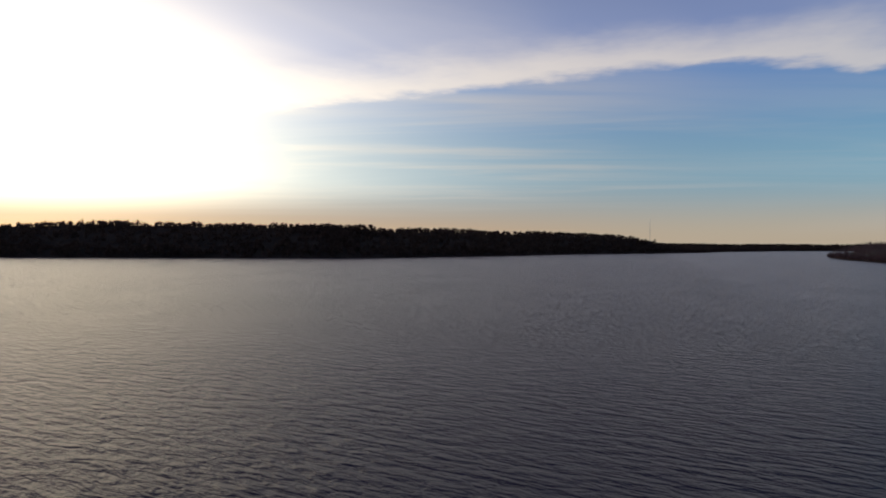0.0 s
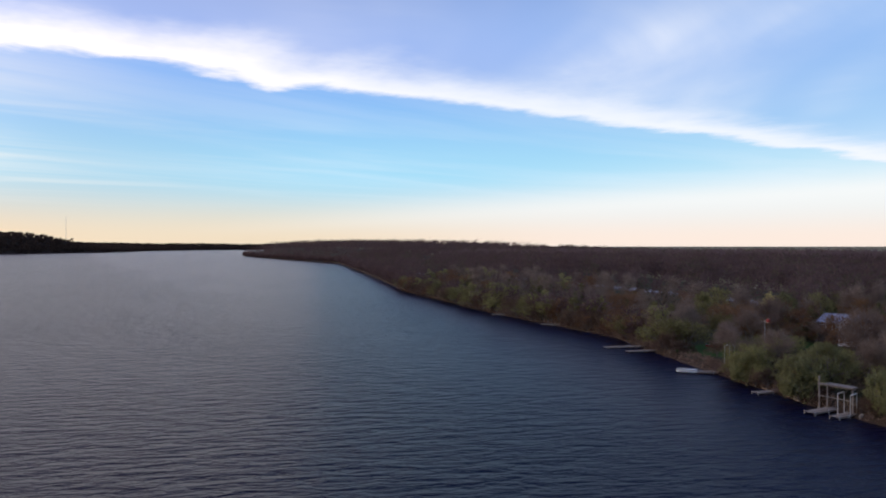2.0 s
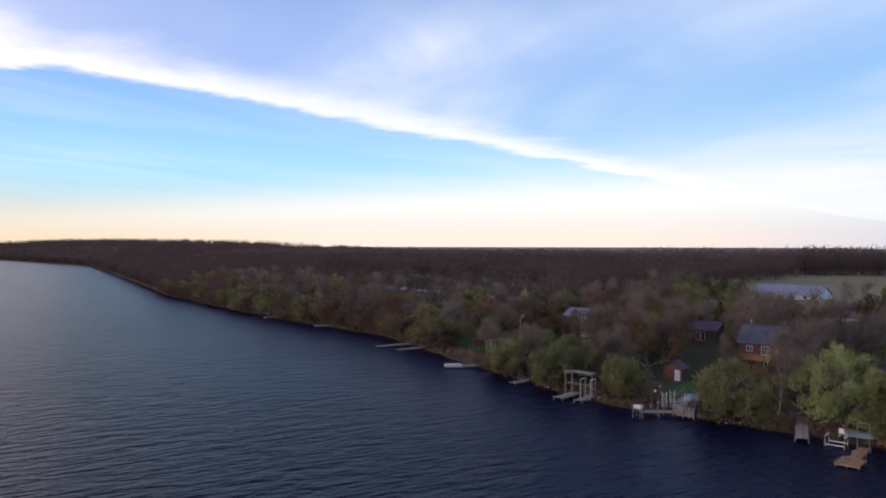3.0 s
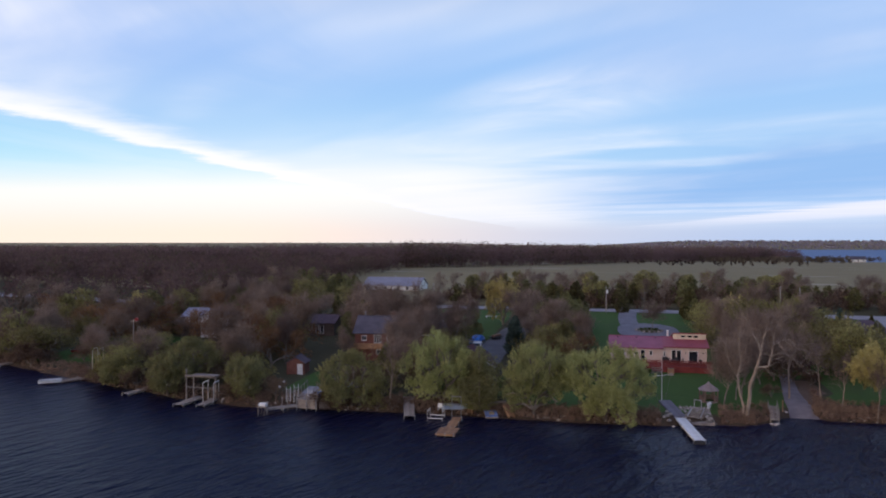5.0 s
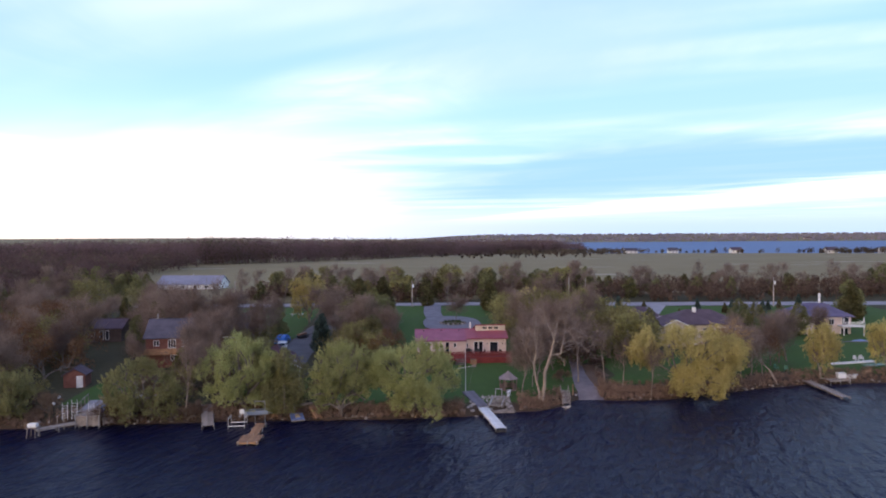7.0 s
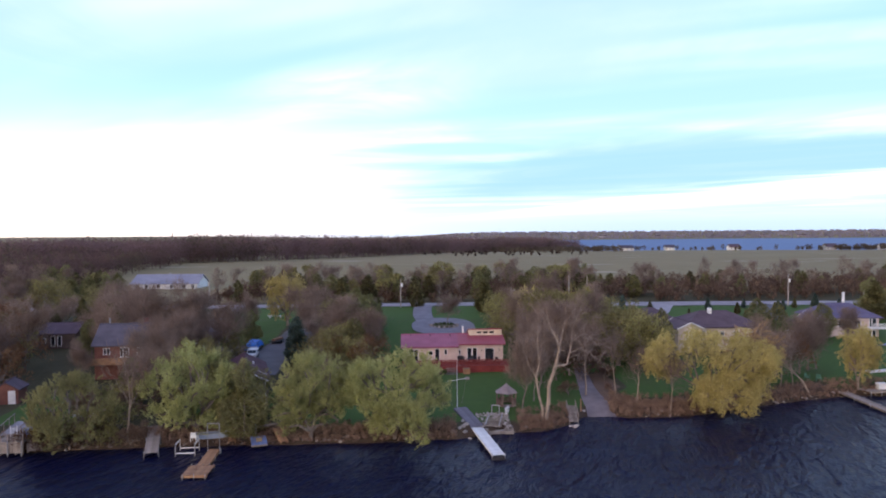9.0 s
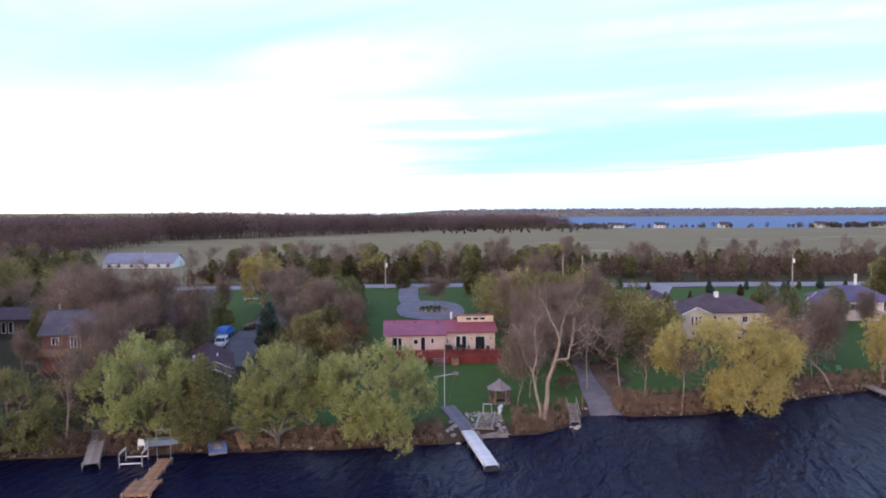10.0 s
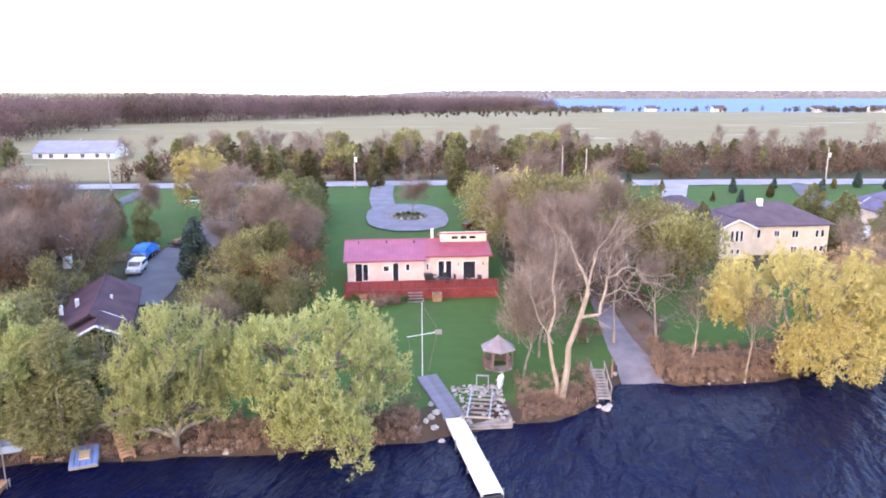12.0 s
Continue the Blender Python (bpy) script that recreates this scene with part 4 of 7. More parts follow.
def plant(kind, x, y, scale=1.0, wide=1.0, variant=None, turn=None, sink=0.0):
    pool = FAR_KINDS[kind] if kind in FAR_KINDS and (y > 188 or x < -125) else KINDS[kind]
    pair = pool[int(plant_rng.integers(len(pool))) if variant is None else variant % len(pool)]
    name, label, category = TREE_WORDS[kind]
    e = new(name)
    e.location = (x, y, max(ground_z(x, y), 0.0) - 0.05 - sink)
    e.rotation_euler = (0, 0, plant_rng.random() * 6.28 if turn is None else turn)
    e.scale = (scale * wide, scale * wide, scale)
    for nm, me in zip(("stem", "foliage") if category == "bush" else ("trunk", "crown"), pair):
        new(nm, me).parent = e
    tagged(e, label, category, group="shore and garden " + ("bushes" if category == "bush" else "trees"))
    PLANTED.append((x, y))
    return e


# by the shore, in order along it: kind, x, y, scale, widening
for row in [
    ("willow", -1.1, 93.7, 1.0, 1.0, 0, 0.0), ("willow", -10.5, 93.6, 1.0, 1.0, 1, 0.0), ("feathery", -18.0, 94.2, 0.98, 0.95, 0), ("feathery", -21.4, 97.6, 1.02, 0.95, 1), ("budding", -16.6, 98.0, 0.74, 1.0, 0), ("budding", -20.9, 98.4, 0.74, 1.0, 1), ("greenbush", -18.4, 99.5, 2.0, 1.2, 0), ("willow", -23.3, 94.6, 0.93, 0.95, 2, 0.0),
    ("dullwillow", -36.2, 93.2, 0.92, 0.92, 0, 0.0), ("dullwillow", -52.8, 93.0, 0.92, 0.86, 1, 0.4), ("dullwillow", -67.0, 95.2, 1.0, 1.0, 1, 0.2), ("dullwillow", -65.5, 99.5, 0.85, 0.9, 0, 0.5), ("dullwillow", -79.5, 99.6, 0.8, 1.1, 1, 0.0),
    ("budding", -77.0, 101.0, 0.70, 1.3, 0), ("budding", -119.0, 120.0, 1.0, 1.0, 1), ("budding", -150.0, 126.5, 0.95, 1.2, 2), ("budding", -180.0, 131.0, 0.9, 1.1, 0),
    ("budding", -205.0, 134.0, 1.0, 1.3, 1), ("golden", 39.3, 102.9, 1.0, 1.0, 0, 0.0), ("peach", 47.0, 107.6, 0.98, 1.0, 0), ("slim", 33.7, 101.6, 1.0, 1.0, 0),
    ("golden", 64.9, 111.6, 0.88, 0.78, 1), ("golden", 79.0, 116.0, 0.8, 0.9, 1), ("bare", 60.5, 119.0, 0.9, 1.1, 0), ("bare", 65.0, 122.0, 0.9, 1.1, 3), ("rusty", 56.0, 117.5, 0.8, 1.0, 1), ("forked", 16.9, 97.8, 1.0, 1.0, 0, 0.0), ("bare", 14.6, 100.6, 0.95, 0.9, 0),
    ("pale", 56.6, 109.2, 0.85, 1.2, 0), ("slim", 28.9, 109.0, 1.1, 1.0, 0), ("slim", 30.2, 104.0, 0.9, 1.0, 1), ("slim", 50.6, 108.6, 0.9, 1.0, 0), ("slim", 53.4, 111.3, 1.0, 1.0, 1), ("slim", 55.8, 112.4, 0.9, 1.0, 0), ("slim", 48.3, 111.0, 1.0, 1.0, 1),
    ("slim", -30.8, 93.7, 1.4, 1.0, 0), ("slim", 24.5, 108.0, 1.2, 1.0, 0), ("bare", 63.0, 121.0, 0.9, 1.0, 1), ("bare", 54.0, 116.0, 0.9, 1.0, 2),
]:
    plant(*row)
# garden and roadside trees
for row in [
    ("golden", -25.0, 165.5, 1.1, 0.95, 1), ("spruce", -17.5, 129.5, 0.85, 1.0, 0), ("greencedar", -8.2, 127.0, 0.85, 1.0, 0), ("greencedar", -9.5, 121.5, 0.72, 1.1, 1),
    ("budding", -6.8, 119.5, 0.72, 0.9, 0), ("greencedar", -9.0, 143.0, 0.95, 1.0, 1), ("bare", -11.0, 140.0, 0.95, 1.2, 0), ("bare", -14.5, 133.0, 0.75, 1.1, 1), ("greencedar", -9.0, 150.0, 1.1, 1.0, 0),
    ("budding", -12.5, 127.0, 0.75, 1.1, 0), ("rusty", -6.2, 121.5, 0.7, 1.0, 1), ("bare", -17.0, 148.0, 1.0, 1.1, 2), ("bare", -20.0, 157.0, 1.0, 1.1, 3), ("cedar", -13.0, 162.0, 1.5, 1.0, 0),
    ("cedar", -8.0, 168.0, 1.5, 1.0, 1), ("bare", 9.0, 163.5, 0.66, 1.3, 1), ("cedar", 3.0, 191.0, 0.95, 0.9, 2), ("budding", 21.5, 168.0, 0.85, 1.0, 2), ("cedar", 19.0, 182.0, 1.2, 1.1, 1), ("spruce", 23.0, 157.0, 0.5, 1.0, 0),
    ("golden", 24.0, 150.0, 0.98, 0.72, 1), ("budding", 27.0, 145.0, 1.15, 0.8, 0), ("budding", 30.5, 149.5, 1.1, 0.9, 1), ("budding", 34.0, 142.0, 1.0, 1.0, 2), ("bare", 33.0, 137.0, 1.05, 1.0, 0), ("bare", 29.5, 133.0, 1.05, 1.0, 1),
    ("budding", 24.5, 141.0, 1.35, 0.85, 2), ("budding", 31.0, 140.0, 1.3, 0.85, 1), ("budding", 21.5, 137.0, 1.2, 0.8, 0), ("bare", 18.2, 108.5, 0.95, 1.0, 0), ("bare", 19.8, 115.0, 1.0, 1.0, 1), ("bare", 16.8, 105.0, 0.8, 0.9, 2), ("greencedar", 44.5, 134.0, 0.9, 0.8, 1),
    ("bare", -41.0, 131.0, 1.25, 1.0, 0), ("bare", -37.0, 133.5, 1.3, 1.0, 1), ("bare", -33.5, 131.0, 1.15, 1.0, 2), ("bare", -30.0, 127.0, 1.1, 1.0, 3), ("budding", 40.0, 146.0, 1.0, 0.9, 1), ("budding", 38.0, 155.0, 0.9, 1.0, 2), ("greencedar", 68.5, 141.0, 0.9, 1.0, 0), ("greencedar", 69.5, 150.0, 0.85, 1.1, 1),
    ("greencedar", 80.5, 146.5, 0.8, 1.2, 0), ("budding", 70.0, 133.0, 0.7, 1.0, 2), ("bare", 78.0, 134.0, 0.8, 1.0, 0), ("greencedar", 112.0, 178.0, 1.0, 1.1, 1), ("cedar", 106.0, 168.0, 1.3, 1.2, 0),
    ("greencedar", -33.5, 150.0, 0.75, 0.7, 0), ("greencedar", -28.6, 147.0, 0.7, 0.9, 1), ("bare", -31.5, 158.0, 0.8, 0.9, 1), ("budding", -27.5, 129.0, 0.7, 0.9, 1), ("greencedar", -30.5, 139.5, 0.62, 0.7, 1), ("bare", -44.0, 137.0, 1.0, 1.1, 0), ("bare", -47.0, 130.0, 1.0, 1.0, 1), ("rusty", -34.5, 122.0, 0.75, 1.0, 0), ("bare", -34.0, 129.0, 0.95, 1.0, 2),
    ("budding", -28.0, 118.0, 0.8, 0.9, 0), ("rusty", -58.0, 112.0, 0.85, 1.0, 0), ("rusty", -64.0, 118.0, 1.0, 1.1, 0), ("bare", -60.0, 106.0, 0.85, 1.1, 1),
    ("golden", -112.0, 150.0, 0.9, 0.8, 1), ("bare", -92.0, 136.5, 0.62, 1.1, 2), ("rusty", -94.5, 133.0, 0.6, 1.1, 0), ("rusty", -84.0, 136.0, 0.62, 1.0, 1), ("budding", -62.0, 165.0, 1.1, 1.0, 0), ("budding", -75.0, 170.0, 1.1, 1.0, 1), ("budding", -84.0, 166.0, 0.9, 0.9, 2),
]:
    plant(row[0], row[1], row[2], row[3], row[4], row[5])
for row in [("rusty", -60, 122, 0.9), ("bare", -66, 128, 1.0), ("bare", -58.5, 118, 0.85), ("rusty", -72, 134, 1.0), ("greencedar", -51.5, 133, 0.8), ("bare", -46.5, 117, 0.65),
            ("bare", -35.6, 115.5, 1.0), ("bare", -33.8, 112, 0.9), ("bare", -31, 109, 0.95), ("budding", -27.5, 106, 0.8), ("bare", -62, 104, 0.75),
            ("bare", -36, 122, 1.0), ("bare", -47.5, 142, 1.1), ("bare", -53, 147, 1.1), ("cedar", -49.5, 136, 1.3)]:
    plant(*row)
for row in [("budding", -12, 112, 0.5, 1.1), ("greencedar", -9, 115.5, 0.5, 1.1), ("budding", -6, 113, 0.45, 1.1), ("budding", -13.2, 117, 0.55, 1.1), ("greencedar", -5.0, 116.5, 0.42, 1.1), ("bare", -10.5, 109, 0.5, 1.2), ("budding", -6.5, 118, 0.5, 1.2)]:
    plant(*row)
# growth round the head of the boat ramp
for row in [("thicket", 27.6, 119.0, 1.1), ("thicket", 25.0, 120.0, 1.2), ("bare", 26.4, 122.5, 0.8), ("thicket", 29.4, 116.5, 0.6), ("bare", 22.4, 116.5, 0.8), ("brush", 28.4, 111.0, 0.8), ("brush", 27.9, 107.5, 0.8), ("brush", 28.8, 105.5, 1.0), ("thicket", 22.2, 108.5, 0.5)]:
    plant(*row)
# shrubs in front of the red deck
for row in [("brush", 3.2, 119.4, 1.45), ("brush", 4.6, 119.9, 1.1), ("greenbush", 0.6, 120.4, 0.8), ("greenbush", 6.0, 120.6, 0.6)]:
    plant(*row)
# little conifers on the lawn above the cream house
for i, (x, y) in enumerate([(66, 175), (70, 172), (74, 183), (79, 178), (85, 187), (93, 183), (98, 187), (104, 188), (109, 186), (61, 187), (55, 190), (88, 176)]):
    plant("spruce" if i % 3 else "cedar", x, y, 0.28 + 0.04 * (i % 4), 1.0)

# places kept free of chance trees: x0, y0, x1, y1
CLEAR = [(-5, 112, 0, 150), (-7, 148, 2, 192), (-84, 104, -66, 130), (-56, 112, -47, 140), (-80, 158, -40, 203), (-86, 203, -50, 250), (-58, 105, -45, 130), (-50, 96, -36, 120), (20, 96, 44, 118), (-24, 96, -14, 106), (-92, 240, -64, 262), (-76, 203, -52, 240), (72, 141, 78, 149), (-48, 108, -36, 121), (-1, 96, 18, 150), (0, 150, 21, 194), (44, 130, 68, 194), (-30, 100, -14, 145), (-46, 112, -37, 128), (-45, 140, -27, 192), (66, 150, 130, 194), (-110, 60, -14, 96), (80, 120, 130, 165),
         (-97, 112, -80, 150), (-67, 128, -56, 150), (-500, 188, 500, 203), (-96, 240, -62, 262), (18.5, 95, 31, 112), (-56, 96, -38, 112), (-110, 100, -92, 125), (44, 96, 62, 132)]


def free(x, y, gap):
    if any(a <= x <= c and b <= y <= e for a, b, c, e in CLEAR):
        return False
    return all((x - p) ** 2 + (y - q) ** 2 > gap * gap for p, q in PLANTED)


def scatter(count, x0, x1, d0, d1, kinds, gap, s0, s1):
    made = tries = 0
    while made < count and tries < count * 30:
        tries += 1
        x = x0 + (x1 - x0) * plant_rng.random()
        y = shore(x) + d0 + (d1 - d0) * plant_rng.random()
        if free(x, y, gap):
            plant(kinds[int(plant_rng.integers(len(kinds)))], x, y, s0 + (s1 - s0) * plant_rng.random(), 0.85 + 0.4 * plant_rng.random())
            made += 1


scatter(75, -108, -28, 14, 98, ["bare", "bare", "bare", "cedar", "cedar", "budding", "rusty", "greencedar"], 4.5, 0.75, 1.15)
scatter(14, 60, 140, 20, 75, ["bare", "budding", "cedar"], 6, 0.7, 1.0)
scatter(26, 19, 40, 22, 62, ["bare", "budding", "budding", "bare"], 3.2, 0.75, 1.1)
scatter(16, -16, -1, 24, 75, ["bare", "greencedar", "budding", "greencedar"], 3.2, 0.6, 0.95)
# the belt beyond the road
scatter(150, -120, 60, 106, 150, ["cedar", "budding", "bare", "cedar", "greencedar", "bare", "cedar"], 3.2, 0.65, 1.0)
scatter(76, 40, 200, 96, 128, ["cedar", "bare", "cedar", "greencedar", "bare"], 3.2, 0.55, 1.0)
# the wooded bank towards the point
scatter(70, -330, -66, 0.8, 6, ["bare", "budding", "brush", "bare", "rusty"], 3.0, 0.5, 0.85)
scatter(110, -330, -66, 0.2, 2.5, ["brush"], 1.2, 0.8, 1.8)
scatter(90, -330, -108, 3, 40, ["bare", "bare", "budding", "rusty", "cedar", "bare"], 5.5, 0.8, 1.15)
DOCKS_AT = [(-125, -111), (-168, -162), (-200, -195), (-104, -84), (-74.0, -70.5), (-63.2, -56.2), (-48.0, -40.0), (-30, -25.5), (-24.8, -12)]


def fringe(count, x0, x1, d0, d1, kinds, gap, s0, s1):
    """Shrubs along the water's edge, clear of the docks."""
    put, tries = [], 0
    while len(put) < count and tries < count * 30:
        tries += 1
        x = x0 + (x1 - x0) * plant_rng.random()
        d = d0 + (d1 - d0) * plant_rng.random()
        if -54 < x < -38 and d > 3 or d < 3.5 and any(a < x < b for a, b in DOCKS_AT) or any((x - p) ** 2 + (d - q) ** 2 < gap * gap for p, q in put):
            continue
        put.append((x, d))
        plant(kinds[int(plant_rng.integers(len(kinds)))], x, shore(x) + d, s0 + (s1 - s0) * plant_rng.random(), 0.9 + 0.4 * plant_rng.random())


fringe(130, -340, -98, 0.1, 4.5, ["thicket", "leafthicket", "thicket"], 1.9, 0.9, 1.5)
fringe(46, -98, -30, 0.1, 3.0, ["thicket", "leafthicket", "thicket", "brush"], 1.6, 0.5, 0.85)
fringe(24, -98, -30, 6.0, 16.0, ["thicket", "leafthicket", "thicket"], 2.6, 0.7, 1.0)
for i in range(40):
    x = -60 + 190 * plant_rng.random()
    if not (20 < x < 29 or 4 < x < 14):
        plant("brush" if plant_rng.random() < 0.75 else "greenbush", x, shore(x) + 0.8 + 2.6 * plant_rng.random(), 0.3 + 0.3 * plant_rng.random())
for i in range(8):
    x = 14 + 30 * plant_rng.random() ** 1.3
    if not 19 < x < 27.5:
        plant("brush" if i % 2 else "greenbush", x, shore(x) + 0.8 + 4 * plant_rng.random(), 0.3 + 0.3 * plant_rng.random())


def woods(name, spots, seed, leaf, label, blades_each=100, size=(1.35, 0.33)):
    """Distant leafless woods as one mesh: for each tree a stem and a crown of slim tufts."""
    rng = np.random.default_rng(seed)
    s = np.asarray(spots, float)
    n, k = len(s), blades_each
    u = rng.normal(size=(n, k, 3))
    u /= np.linalg.norm(u, axis=2, keepdims=True)
    u *= (0.45 + 0.55 * rng.random((n, k, 1)))
    h = s[:, 3][:, None]
    wide = (0.34 + 0.2 * rng.random((n, 1)))
    c = np.stack([s[:, 0:1] + u[..., 0] * h * wide, s[:, 1:2] + u[..., 1] * h * wide, s[:, 2:3] + h * (0.52 + 0.46 * u[..., 2])], axis=2).reshape(-1, 3)
    ax = u.reshape(-1, 3) * 0.8 + rng.normal(size=(n * k, 3)) * 0.6 + [0, 0, 0.35]
    ax /= np.linalg.norm(ax, axis=1, keepdims=True)
    sd = np.cross(ax, rng.normal(size=(n * k, 3)))
    sd /= np.linalg.norm(sd, axis=1, keepdims=True)
    ln = size[0] * (0.5 + rng.random((n * k, 1)))
    v = np.stack([c - ax * ln * 0.5 - sd * size[1], c - ax * ln * 0.5 + sd * size[1], c + ax * ln * 0.5], axis=1).reshape(-1, 3)
    f = np.arange(n * k * 3).reshape(-1, 3)
    base = s[:, :3] - [0, 0, 0.5]
    st = np.stack([base - [0.18, 0, 0], base + [0.18, 0.05, 0], base + np.stack([np.zeros(n), np.zeros(n), s[:, 3] * 0.8], axis=1)], axis=1).reshape(-1, 3)
    v = np.concatenate([v, st])
    f = np.concatenate([f, np.arange(n * 3).reshape(-1, 3) + n * k * 3])
    tagged(new(name, raw(name, v, f, leaf)), label, "woods", kind="stuff")


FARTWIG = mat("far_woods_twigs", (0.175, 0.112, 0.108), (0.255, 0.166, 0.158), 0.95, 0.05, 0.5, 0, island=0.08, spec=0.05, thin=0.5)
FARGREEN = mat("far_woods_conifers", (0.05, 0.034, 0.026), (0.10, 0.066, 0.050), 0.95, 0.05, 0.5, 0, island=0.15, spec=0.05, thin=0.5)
MIDGREEN = mat("dull_conifers", (0.10, 0.078, 0.055), (0.19, 0.145, 0.10), 0.95, 0.05, 0.5, 0, island=0.15, spec=0.05, thin=0.5)
wood_rng = np.random.default_rng(31)


def wood_spots(count, test, x0, x1, y0, y1, h0, h1):
    out = []
    while len(out) < count:
        x, y = x0 + (x1 - x0) * wood_rng.random(), y0 + (y1 - y0) * wood_rng.random()
        if test(x, y):
            out.append((x, y, ground_z(x, y), h0 + (h1 - h0) * wood_rng.random()))
    return out


def edge_of_wood(x):
    """The front of the wood beyond the field."""
    return float(np.interp(x, [-600, -272, -164, -93, -19, 93, 260], [330, 400, 415, 480, 610, 820, 1000]))


near_wood = wood_spots(2300, lambda x, y: 6 < y - shore(x) < (420 if x < -300 else 100 if x > -240 else 250) and not (x > -330 and y - shore(x) < 40 and wood_rng.random() < 0.7), -900, -108, 100, 700, 8, 13)
shore_wood = wood_spots(900, lambda x, y: 0.3 < y - shore(x) < 6 and (x < -330 or wood_rng.random() < 0.2), -1640, -108, 100, 390, 6, 11)
point_wood = wood_spots(1500, lambda x, y: 3 < y - shore(x) < 300, -1650, -800, 200, 700, 12, 18)
field_wood = [(x, y, z, h * (0.70 if x < -230 else 0.85 if x < -150 else 1.0)) for x, y, z, h in wood_spots(3800, lambda x, y: edge_of_wood(x) < y < edge_of_wood(x) + 60 + 200 * wood_rng.random() ** 2, -620, 240, 330, 1200, 14, 20)]
west_wood = wood_spots(1300, lambda x, y: y - shore(x) > 100 and y < edge_of_wood(max(x, -600)) + 30, -620, -125, 200, 420, 8, 12)
# darker copy of the far twigs; the woods' shade is put into its colour
SHADETWIG = mat("shaded_woods_twigs", (0.118, 0.075, 0.068), (0.19, 0.122, 0.108), 0.95, 0.05, 0.5, 0, island=0.08, spec=0.05, thin=0.5)
woods("point_woods", shore_wood + point_wood, 2, SHADETWIG, "dark leafless woods along the wooded point", 76)
allw = near_wood + west_wood
wood_rng.shuffle(allw)
cut = int(len(allw) * 0.85)
woods("near_woods", allw[:cut], 5, SHADETWIG, "leafless brown woodland behind the shore", 84)
woods("near_conifers", allw[cut:], 7, MIDGREEN, "dark conifers among the leafless woodland")
allw = field_wood
wood_rng.shuffle(allw)
cut = int(len(allw) * 0.8)
woods("far_woods", allw[:cut], 3, FARTWIG, "distant leafless brown woodland", 84)
allw += [(-150 + 30 * wood_rng.random(), 455 + 25 * wood_rng.random(), 6.0, 17 + 3 * wood_rng.random()) for _ in range(14)]
woods("far_conifers", allw[cut:], 4, MIDGREEN, "dark conifers among distant woodland")
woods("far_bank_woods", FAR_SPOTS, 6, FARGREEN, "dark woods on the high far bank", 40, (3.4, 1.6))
belt = wood_spots(1700, lambda x, y: y > 199.6 and 86 < y - shore(x) < (140 if x < 60 else 128) and not (-96 < x < -50 and y < 262), -140, 420, 199, 330, 2.5, 6)
woods("roadside_brush", belt, 8, THICKET, "low brown brush beyond the road", 60, (0.9, 0.16))
lake_edge = wood_spots(650, lambda x, y: -22 < y - lake_edge_y(x) < -1 and wood_rng.random() < 0.25 + 0.75 * (noise.noise((x * 0.012, 3, 3)) > 0.05), 160, 1500, 620, 1500, 3, 7)
lake_edge += wood_spots(170, lambda x, y: y < lake_edge_y(x) - 4, 95, 235, 690, 980, 4, 8)
woods("lakeside_trees", lake_edge, 9, MIDGREEN, "scattered trees along the far lake", 36, (2.0, 0.45))
# distance haze is put into this pale grey-mauve twig colour
HAZYTWIG = mat("haze_tinted_hill_woods", (0.28, 0.25, 0.28), (0.38, 0.34, 0.38), 0.95, 0.02, 0.3, 0, island=0.1, spec=0.05, thin=0.3)
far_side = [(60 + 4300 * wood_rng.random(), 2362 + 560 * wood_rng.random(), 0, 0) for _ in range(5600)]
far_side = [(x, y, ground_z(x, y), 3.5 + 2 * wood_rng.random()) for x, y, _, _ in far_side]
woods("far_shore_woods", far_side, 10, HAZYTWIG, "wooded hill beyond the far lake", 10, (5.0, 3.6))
tips_wood = wood_spots(420, lambda x, y: 3 < y - shore(x) < 160, -4700, -1640, 350, 1850, 14, 22)
woods("far_point_woods", tips_wood, 14, FARTWIG, "low wooded land far down the lake", 24, (5.0, 2.4))
bank = []
while len(bank) < 3400:
    x = -330 + 470 * wood_rng.random() ** (1 / 1.6)
    if not (20.8 < x < 26.4 or 6 < x < 13.6):
        y = shore(x) + 0.2 + (5.0 if 14 < x < 48 else 4.2) * wood_rng.random() ** 1.4
        bank.append((x, y, ground_z(x, y), 0.4 + 0.8 * wood_rng.random()))
for _ in range(1500):
    x = -28 + 76 * wood_rng.random()
    if not (20.8 < x < 26.4 or 6 < x < 13.6):
        y = shore(x) + 0.1 + 2.4 * wood_rng.random()
        bank.append((x, y, ground_z(x, y), 0.3 + 0.6 * wood_rng.random()))
woods("bank_brush", bank, 15, REED, "dry reddish brush along the water's edge", 34, (0.42, 0.022))
shrubs = [(15 + 140 * wood_rng.random(), 560 + 150 * wood_rng.random(), 0, 2.0 + 2 * wood_rng.random()) for _ in range(55)]
shrubs = [(x, y, ground_z(x, y), h) for x, y, _, h in shrubs]
woods("field_shrubs", shrubs, 12, FARGREEN, "dark shrubs dotting the dry field", 40, (0.9, 0.3))

